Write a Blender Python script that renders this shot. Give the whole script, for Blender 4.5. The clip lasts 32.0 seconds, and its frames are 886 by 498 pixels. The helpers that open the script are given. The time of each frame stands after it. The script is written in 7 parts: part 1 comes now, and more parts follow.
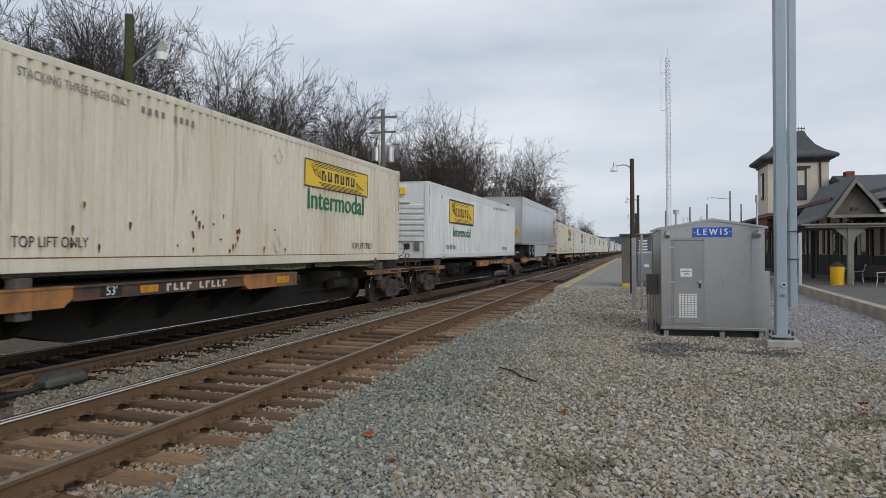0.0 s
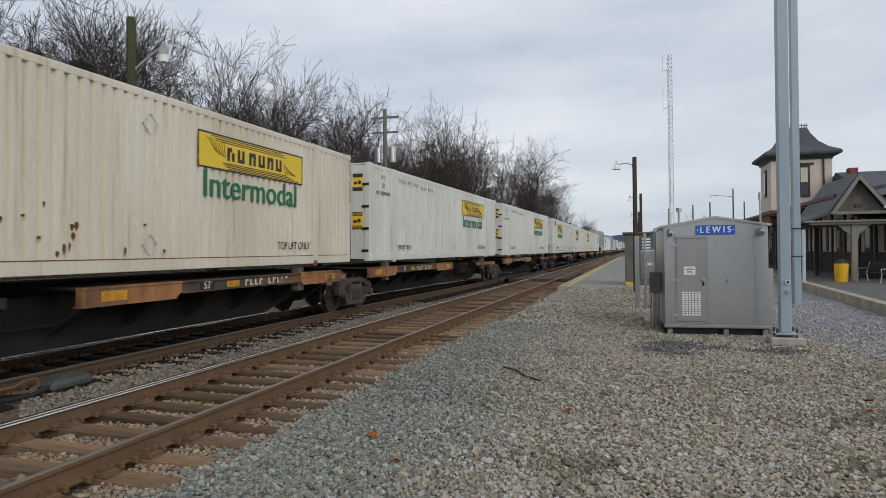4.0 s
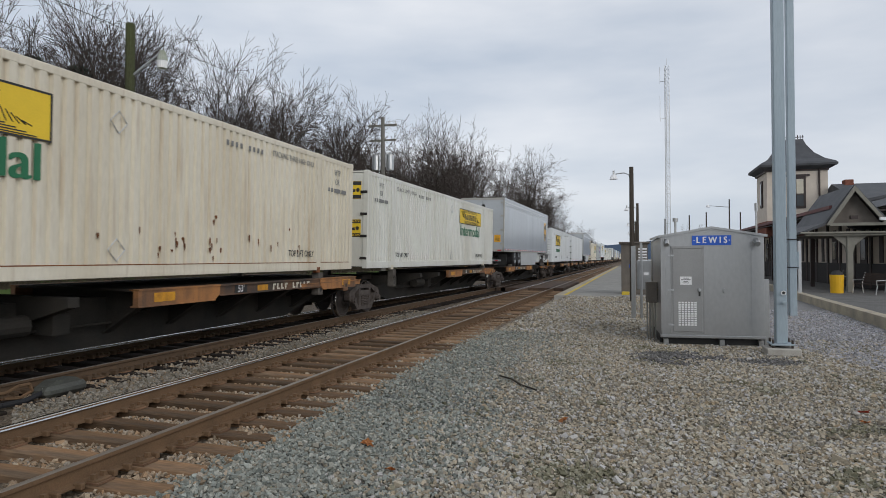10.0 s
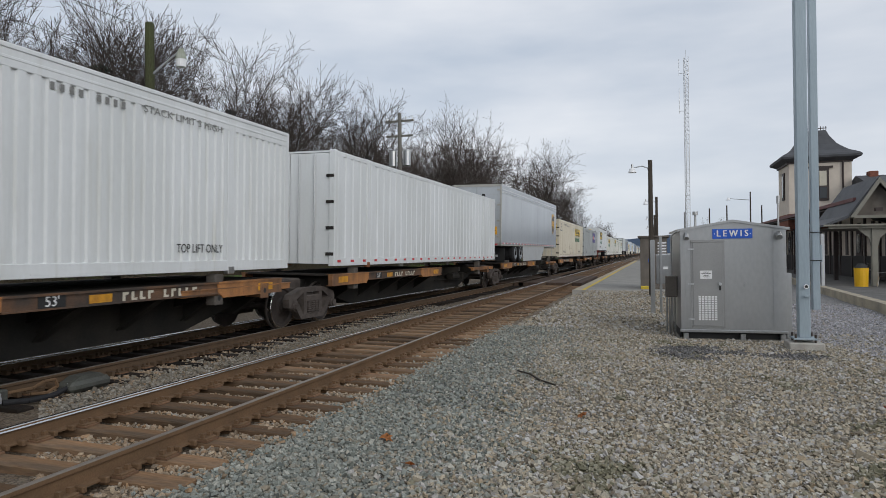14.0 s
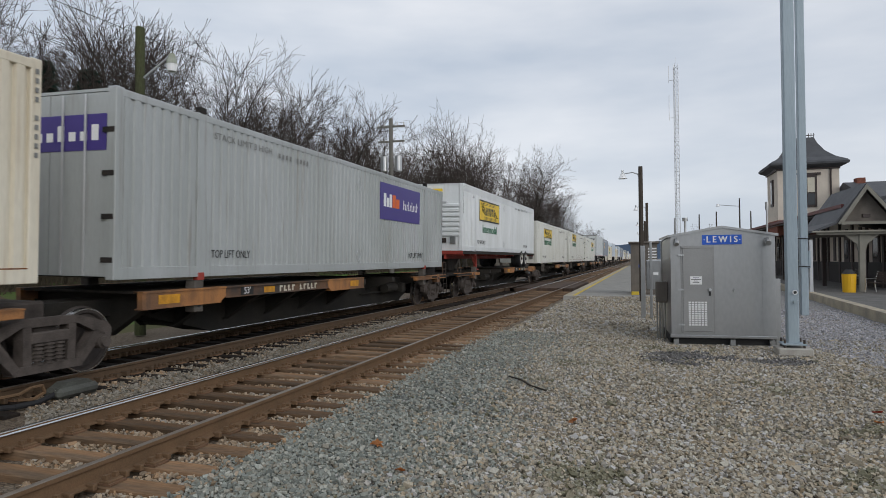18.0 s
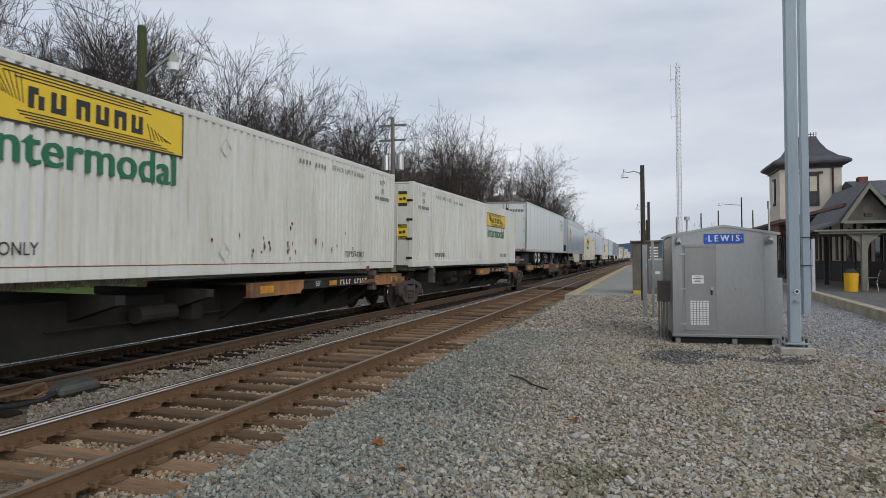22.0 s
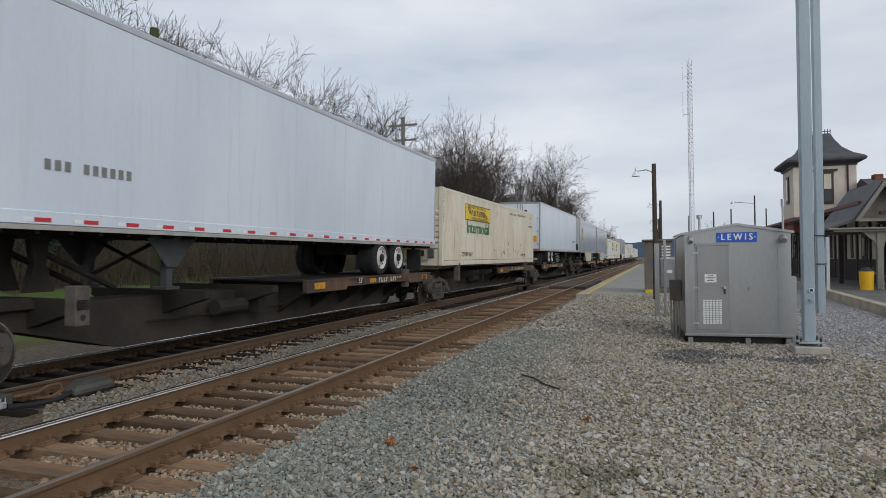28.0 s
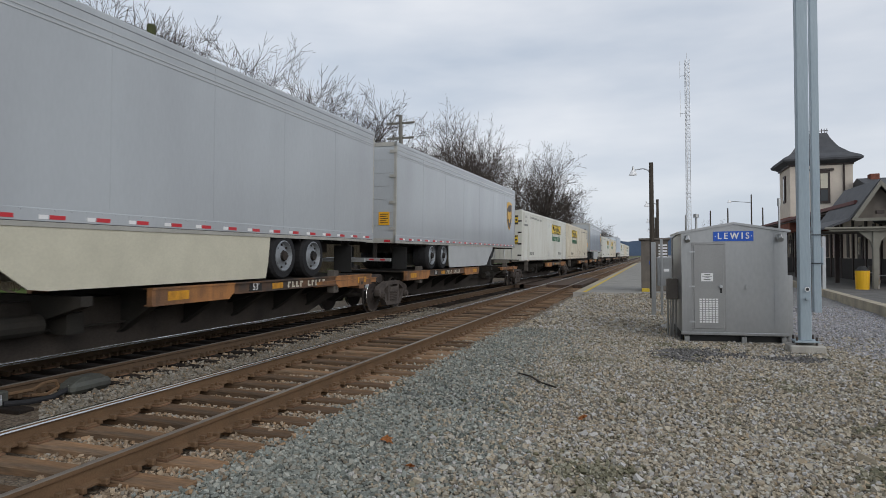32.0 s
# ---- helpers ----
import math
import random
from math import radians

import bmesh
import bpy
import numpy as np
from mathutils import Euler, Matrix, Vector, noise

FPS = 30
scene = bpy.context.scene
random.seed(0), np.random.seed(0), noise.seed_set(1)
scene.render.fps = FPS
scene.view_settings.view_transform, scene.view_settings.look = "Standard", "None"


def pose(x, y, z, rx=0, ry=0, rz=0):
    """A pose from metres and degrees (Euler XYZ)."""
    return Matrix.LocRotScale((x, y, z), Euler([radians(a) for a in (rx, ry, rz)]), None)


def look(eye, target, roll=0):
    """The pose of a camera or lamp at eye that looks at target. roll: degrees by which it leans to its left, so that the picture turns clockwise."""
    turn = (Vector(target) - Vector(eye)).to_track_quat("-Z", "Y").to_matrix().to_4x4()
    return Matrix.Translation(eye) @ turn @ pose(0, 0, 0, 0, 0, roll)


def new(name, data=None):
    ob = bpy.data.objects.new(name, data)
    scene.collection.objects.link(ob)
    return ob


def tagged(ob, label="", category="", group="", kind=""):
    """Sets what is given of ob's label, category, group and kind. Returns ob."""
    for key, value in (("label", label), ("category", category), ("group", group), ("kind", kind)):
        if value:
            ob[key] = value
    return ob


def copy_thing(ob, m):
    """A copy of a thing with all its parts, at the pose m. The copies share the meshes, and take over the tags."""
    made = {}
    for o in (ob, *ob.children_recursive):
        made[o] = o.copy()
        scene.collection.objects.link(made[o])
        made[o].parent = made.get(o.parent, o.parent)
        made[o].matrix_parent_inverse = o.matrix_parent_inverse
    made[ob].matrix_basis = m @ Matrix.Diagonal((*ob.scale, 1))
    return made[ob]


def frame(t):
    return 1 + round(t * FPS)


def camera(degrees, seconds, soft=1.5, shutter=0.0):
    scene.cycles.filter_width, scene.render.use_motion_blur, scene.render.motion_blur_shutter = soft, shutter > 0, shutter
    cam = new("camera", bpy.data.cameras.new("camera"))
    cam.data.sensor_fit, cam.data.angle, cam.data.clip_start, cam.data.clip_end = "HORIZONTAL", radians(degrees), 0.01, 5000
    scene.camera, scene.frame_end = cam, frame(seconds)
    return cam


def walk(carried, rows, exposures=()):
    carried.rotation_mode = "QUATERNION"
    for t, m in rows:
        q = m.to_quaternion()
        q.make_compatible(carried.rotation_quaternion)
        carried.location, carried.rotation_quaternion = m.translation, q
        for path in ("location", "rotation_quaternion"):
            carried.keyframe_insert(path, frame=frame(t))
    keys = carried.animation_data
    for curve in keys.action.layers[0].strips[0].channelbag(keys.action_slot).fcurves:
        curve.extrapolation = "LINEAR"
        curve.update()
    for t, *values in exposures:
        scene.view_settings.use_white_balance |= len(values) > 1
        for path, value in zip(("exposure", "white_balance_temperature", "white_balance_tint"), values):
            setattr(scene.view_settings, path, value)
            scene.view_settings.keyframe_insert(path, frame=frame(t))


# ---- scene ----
cam = camera(68.7, 32.0, soft=0.6, shutter=0.06)
# hand-held, standing on one spot: seconds, turn to the left of the track, tilt up, lean, in degrees
TURNS = [
    (0, 16.34, 0.21, -0.27), (0.5, 16.25, 0.18, -0.32), (1, 16.28, 0.15, -0.29), (1.5, 16.26, 0.11, -0.32), (2, 16.37, 0.12, -0.40),
    (2.5, 16.45, 0.05, -0.32), (3, 16.49, -0.01, -0.45), (3.5, 16.57, 0.03, -0.63), (5.5, 16.57, 0.90, -0.71), (6, 16.55, 0.89, -0.64),
    (6.5, 16.56, 0.83, -0.58), (7, 16.54, 0.78, -0.63), (7.5, 16.53, 0.76, -0.60), (8, 16.50, 0.76, -0.51), (8.5, 16.49, 0.78, -0.43),
    (9, 16.43, 0.78, -0.47), (9.5, 16.44, 0.83, -0.42), (10, 16.30, 0.91, -0.24), (10.5, 16.38, 1.28, -0.50), (11, 16.30, 2.02, -0.55),
    (11.5, 17.72, 1.96, 0.02), (12, 17.81, 1.60, -0.15), (12.5, 17.86, 1.04, -0.17), (13, 17.83, 0.72, -0.14), (13.5, 17.88, 0.45, -0.36),
    (14, 17.85, 0.50, -0.57), (14.5, 17.87, 0.63, -0.48), (16.5, 17.46, 0.88, -0.69), (17, 17.38, 0.92, -0.51), (17.5, 17.27, 1.02, -0.38),
    (18, 17.07, 0.98, -0.50), (18.5, 17.15, 0.99, -0.31), (19, 17.12, 0.92, -0.31), (19.5, 17.07, 0.97, -0.64), (20, 17.11, 0.98, -0.55),
    (20.5, 17.13, 0.96, -0.63), (21, 17.09, 0.84, -0.59), (21.5, 17.17, 0.84, -0.62), (22, 17.21, 0.88, -0.46), (22.5, 17.23, 0.86, -0.53),
    (23, 17.34, 0.70, -0.53), (23.5, 17.35, 0.63, -0.56), (24, 17.47, 0.60, -0.64), (24.5, 17.54, 0.59, -0.60), (25, 17.57, 0.60, -0.68),
    (25.5, 17.68, 0.59, -0.61), (27.5, 18.06, 0.77, -0.47), (28, 18.17, 0.85, -0.64), (28.5, 18.21, 0.81, -0.55), (29, 18.16, 0.82, -0.60),
    (29.5, 18.07, 0.86, -0.44), (30, 18.04, 0.90, -0.62), (30.5, 17.92, 0.86, -0.59), (31, 17.98, 0.82, -0.57), (31.5, 17.87, 0.74, -0.57),
    (32, 17.92, 0.68, -0.47),
]
EYE = (0.0, 0.0, 1.623)


def gaze(turn, tilt, lean):
    return pose(*EYE, 0, 0, turn) @ pose(0, 0, 0, 90 + tilt, 0, 0) @ pose(0, 0, 0, 0, 0, lean)


walk(cam, [(t, gaze(a, b, c)) for t, a, b, c in TURNS])

# ---------------------------------------------------------------- light
world = bpy.data.worlds.new("overcast_sky")
scene.world = world
world.use_nodes = True
wn, wl = world.node_tree.nodes, world.node_tree.links
wn.clear()
w_out, w_bg = wn.new("ShaderNodeOutputWorld"), wn.new("ShaderNodeBackground")
sky = wn.new("ShaderNodeTexSky")
sky.sky_type, sky.sun_disc = "NISHITA", False
sky.sun_elevation, sky.sun_rotation = radians(28), radians(133)
sky_dim = wn.new("ShaderNodeMix")
sky_dim.data_type, sky_dim.blend_type = "RGBA", "MULTIPLY"
sky_dim.inputs[0].default_value = 1.0
sky_dim.inputs[7].default_value = (0.09, 0.09, 0.09, 1)
wl.new(sky.outputs[0], sky_dim.inputs[6])
w_tc, w_map, w_noise, w_ramp = (wn.new("ShaderNodeTexCoord"), wn.new("ShaderNodeMapping"), wn.new("ShaderNodeTexNoise"),
                                wn.new("ShaderNodeValToRGB"))
w_map.inputs["Scale"].default_value = (1.2, 1.2, 4.5)
w_noise.inputs["Scale"].default_value, w_noise.inputs["Detail"].default_value = 1.6, 5.0
w_noise.inputs["Roughness"].default_value = 0.5
w_ramp.color_ramp.elements[0].position, w_ramp.color_ramp.elements[0].color = 0.28, (0.485, 0.558, 0.665, 1)
w_ramp.color_ramp.elements[1].position, w_ramp.color_ramp.elements[1].color = 0.68, (0.865, 0.885, 0.925, 1)
wl.new(w_tc.outputs["Generated"], w_map.inputs["Vector"])
wl.new(w_map.outputs[0], w_noise.inputs["Vector"])
wl.new(w_noise.outputs["Fac"], w_ramp.inputs[0])
w_mix = wn.new("ShaderNodeMix")
w_mix.data_type = "RGBA"
w_mix.inputs[0].default_value = 0.88
wl.new(sky_dim.outputs[2], w_mix.inputs[6])
wl.new(w_ramp.outputs[0], w_mix.inputs[7])
w_sep, w_span, w_east = wn.new("ShaderNodeSeparateXYZ"), wn.new("ShaderNodeMapRange"), wn.new("ShaderNodeMix")
wl.new(w_tc.outputs["Generated"], w_sep.inputs[0])
w_span.inputs["From Min"].default_value, w_span.inputs["From Max"].default_value = -0.7, 0.5
wl.new(w_sep.outputs["X"], w_span.inputs["Value"])
w_east.data_type, w_east.blend_type = "RGBA", "MULTIPLY"
w_east.inputs[7].default_value = (0.905, 0.912, 0.925, 1)  # thicker cloud on that side
wl.new(w_span.outputs[0], w_east.inputs[0])
wl.new(w_mix.outputs[2], w_east.inputs[6])
wl.new(w_east.outputs[2], w_bg.inputs["Color"])
w_bg.inputs["Strength"].default_value = 1.05
wl.new(w_bg.outputs[0], w_out.inputs["Surface"])

sun = new("sun", bpy.data.lights.new("sun", "SUN"))
sun.data.energy, sun.data.angle, sun.data.color = 1.2, radians(40), (1.0, 0.98, 0.95)
sun.matrix_basis = look((0, 0, 40), (-14, 13, 30))
scene.view_settings.exposure = 0.0


# ---------------------------------------------------------------- materials
def surface(name, base, rough=0.7, metal=0.0, vary=0.12, scale=6.0, grain=60.0, bump=0.15, second=None, amount=0.35, stretch=(1, 1, 1), each=0.0, streak=None):
    """A painted, weathered or mineral surface: two scales of colour variation, grain and fine relief."""
    m = bpy.data.materials.new(name)
    m.use_nodes = True
    n, l = m.node_tree.nodes, m.node_tree.links
    b = n["Principled BSDF"]
    b.inputs["Roughness"].default_value, b.inputs["Metallic"].default_value = rough, metal
    if rough >= 0.75:
        b.inputs["Specular IOR Level"].default_value = 0.2
    tc, mp = n.new("ShaderNodeTexCoord"), n.new("ShaderNodeMapping")
    mp.inputs["Scale"].default_value = stretch
    l.new(tc.outputs["Object"], mp.inputs["Vector"])
    big, fine = n.new("ShaderNodeTexNoise"), n.new("ShaderNodeTexNoise")
    for node, s, det in ((big, scale, 6.0), (fine, grain, 3.0)):
        node.inputs["Scale"].default_value, node.inputs["Detail"].default_value = s, det
        l.new(mp.outputs[0], node.inputs["Vector"])
    ramp = n.new("ShaderNodeValToRGB")
    c2 = second or tuple(c * (1 - 2.2 * vary) for c in base)
    ramp.color_ramp.elements[0].position = 0.62 - amount
    ramp.color_ramp.elements[1].position = 0.62
    ramp.color_ramp.elements[0].color, ramp.color_ramp.elements[1].color = (*c2, 1), (*base, 1)
    l.new(big.outputs["Fac"], ramp.inputs[0])
    mix = n.new("ShaderNodeMix")
    mix.data_type, mix.blend_type = "RGBA", "MULTIPLY"
    mix.inputs[0].default_value = min(1.0, vary * 3)
    fr = n.new("ShaderNodeValToRGB")
    fr.color_ramp.elements[0].position, fr.color_ramp.elements[0].color = 0.25, (0.55, 0.55, 0.55, 1)
    fr.color_ramp.elements[1].position, fr.color_ramp.elements[1].color = 0.7, (1.1, 1.1, 1.1, 1)
    l.new(fine.outputs["Fac"], fr.inputs[0])
    l.new(ramp.outputs[0], mix.inputs[6])
    l.new(fr.outputs[0], mix.inputs[7])
    col = mix.outputs[2]
    if streak:
        sm, sn, sr, sx = n.new("ShaderNodeMapping"), n.new("ShaderNodeTexNoise"), n.new("ShaderNodeValToRGB"), n.new("ShaderNodeMix")
        sm.inputs["Scale"].default_value = (3.5, 3.5, 0.22)
        sn.inputs["Scale"].default_value, sn.inputs["Detail"].default_value = 2.2, 7.0
        sr.color_ramp.elements[0].position, sr.color_ramp.elements[0].color = 0.56, (0, 0, 0, 1)
        sr.color_ramp.elements[1].position, sr.color_ramp.elements[1].color = 0.80, (0.75, 0.75, 0.75, 1)
        l.new(tc.outputs["Object"], sm.inputs["Vector"])
        l.new(sm.outputs[0], sn.inputs["Vector"])
        l.new(sn.outputs["Fac"], sr.inputs[0])
        sx.data_type = "RGBA"
        l.new(sr.outputs[0], sx.inputs[0])
        l.new(col, sx.inputs[6])
        sx.inputs[7].default_value = (*streak, 1)
        col = sx.outputs[2]
    if each:
        info, hsv, mr = n.new("ShaderNodeObjectInfo"), n.new("ShaderNodeHueSaturation"), n.new("ShaderNodeMapRange")
        mr.inputs["To Min"].default_value, mr.inputs["To Max"].default_value = 1 - each, 1 + each
        l.new(info.outputs["Random"], mr.inputs["Value"])
        l.new(mr.outputs[0], hsv.inputs["Value"])
        l.new(col, hsv.inputs["Color"])
        col = hsv.outputs[0]
    l.new(col, b.inputs["Base Color"])
    if bump:
        bp = n.new("ShaderNodeBump")
        bp.inputs["Strength"].default_value, bp.inputs["Distance"].default_value = bump, 0.02
        l.new(fine.outputs["Fac"], bp.inputs["Height"])
        l.new(bp.outputs[0], b.inputs["Normal"])
    return m


def stones(name, cols, size, bump=0.6, drift=0.5, rough=0.9):
    """Loose stone: cells of mixed colours, with dark joints and relief, over a broad drift of tone."""
    m = bpy.data.materials.new(name)
    m.use_nodes = True
    n, l = m.node_tree.nodes, m.node_tree.links
    b = n["Principled BSDF"]
    b.inputs["Roughness"].default_value = rough
    b.inputs["Specular IOR Level"].default_value = 0.25
    tc = n.new("ShaderNodeTexCoord")
    vo, ve, no = n.new("ShaderNodeTexVoronoi"), n.new("ShaderNodeTexVoronoi"), n.new("ShaderNodeTexNoise")
    ve.feature = "DISTANCE_TO_EDGE"
    for v in (vo, ve):
        v.inputs["Scale"].default_value = 1.0 / size
        l.new(tc.outputs["Object"], v.inputs["Vector"])
    no.inputs["Scale"].default_value, no.inputs["Detail"].default_value = drift, 5.0
    l.new(tc.outputs["Object"], no.inputs["Vector"])
    ramp = n.new("ShaderNodeValToRGB")
    while len(ramp.color_ramp.elements) < len(cols):
        ramp.color_ramp.elements.new(0.5)
    for i, c in enumerate(cols):
        ramp.color_ramp.elements[i].position, ramp.color_ramp.elements[i].color = i / (len(cols) - 1), (*c, 1)
    sep = n.new("ShaderNodeSeparateColor")
    l.new(vo.outputs["Color"], sep.inputs[0])
    add = n.new("ShaderNodeMath")
    add.operation = "MULTIPLY_ADD"
    add.inputs[1].default_value = 0.55
    l.new(sep.outputs[0], add.inputs[0])
    half = n.new("ShaderNodeMath")
    half.operation = "MULTIPLY"
    half.inputs[1].default_value = 0.5
    l.new(no.outputs["Fac"], half.inputs[0])
    l.new(half.outputs[0], add.inputs[2])
    l.new(add.outputs[0], ramp.inputs[0])
    er = n.new("ShaderNodeValToRGB")
    er.color_ramp.elements[0].position, er.color_ramp.elements[0].color = 0.0, (0.35, 0.35, 0.35, 1)
    er.color_ramp.elements[1].position, er.color_ramp.elements[1].color = 0.16, (1, 1, 1, 1)
    l.new(ve.outputs["Distance"], er.inputs[0])
    mix = n.new("ShaderNodeMix")
    mix.data_type, mix.blend_type = "RGBA", "MULTIPLY"
    mix.inputs[0].default_value = 0.9
    l.new(ramp.outputs[0], mix.inputs[6])
    l.new(er.outputs[0], mix.inputs[7])
    l.new(mix.outputs[2], b.inputs["Base Color"])
    bp = n.new("ShaderNodeBump")
    bp.inputs["Strength"].default_value, bp.inputs["Distance"].default_value = bump, size * 0.6
    l.new(ve.outputs["Distance"], bp.inputs["Height"])
    l.new(bp.outputs[0], b.inputs["Normal"])
    return m


def loose(name, cols, rough=0.85):
    """Single stones: each piece takes its own colour, with a fine mottle."""
    m = bpy.data.materials.new(name)
    m.use_nodes = True
    n, l = m.node_tree.nodes, m.node_tree.links
    b = n["Principled BSDF"]
    b.inputs["Roughness"].default_value = rough
    b.inputs["Specular IOR Level"].default_value = 0.25
    geo, ramp, no, mix, tc = (n.new("ShaderNodeNewGeometry"), n.new("ShaderNodeValToRGB"), n.new("ShaderNodeTexNoise"), n.new("ShaderNodeMix"),
                              n.new("ShaderNodeTexCoord"))
    while len(ramp.color_ramp.elements) < len(cols):
        ramp.color_ramp.elements.new(0.5)
    for i, c in enumerate(cols):
        ramp.color_ramp.elements[i].position, ramp.color_ramp.elements[i].color = i / (len(cols) - 1), (*c, 1)
    l.new(geo.outputs["Random Per Island"], ramp.inputs[0])
    no.inputs["Scale"].default_value, no.inputs["Detail"].default_value = 90.0, 3.0
    l.new(tc.outputs["Object"], no.inputs["Vector"])
    mix.data_type, mix.blend_type = "RGBA", "OVERLAY"
    mix.inputs[0].default_value = 0.45
    l.new(ramp.outputs[0], mix.inputs[6])
    l.new(no.outputs["Fac"], mix.inputs[7])
    l.new(mix.outputs[2], b.inputs["Base Color"])
    return m


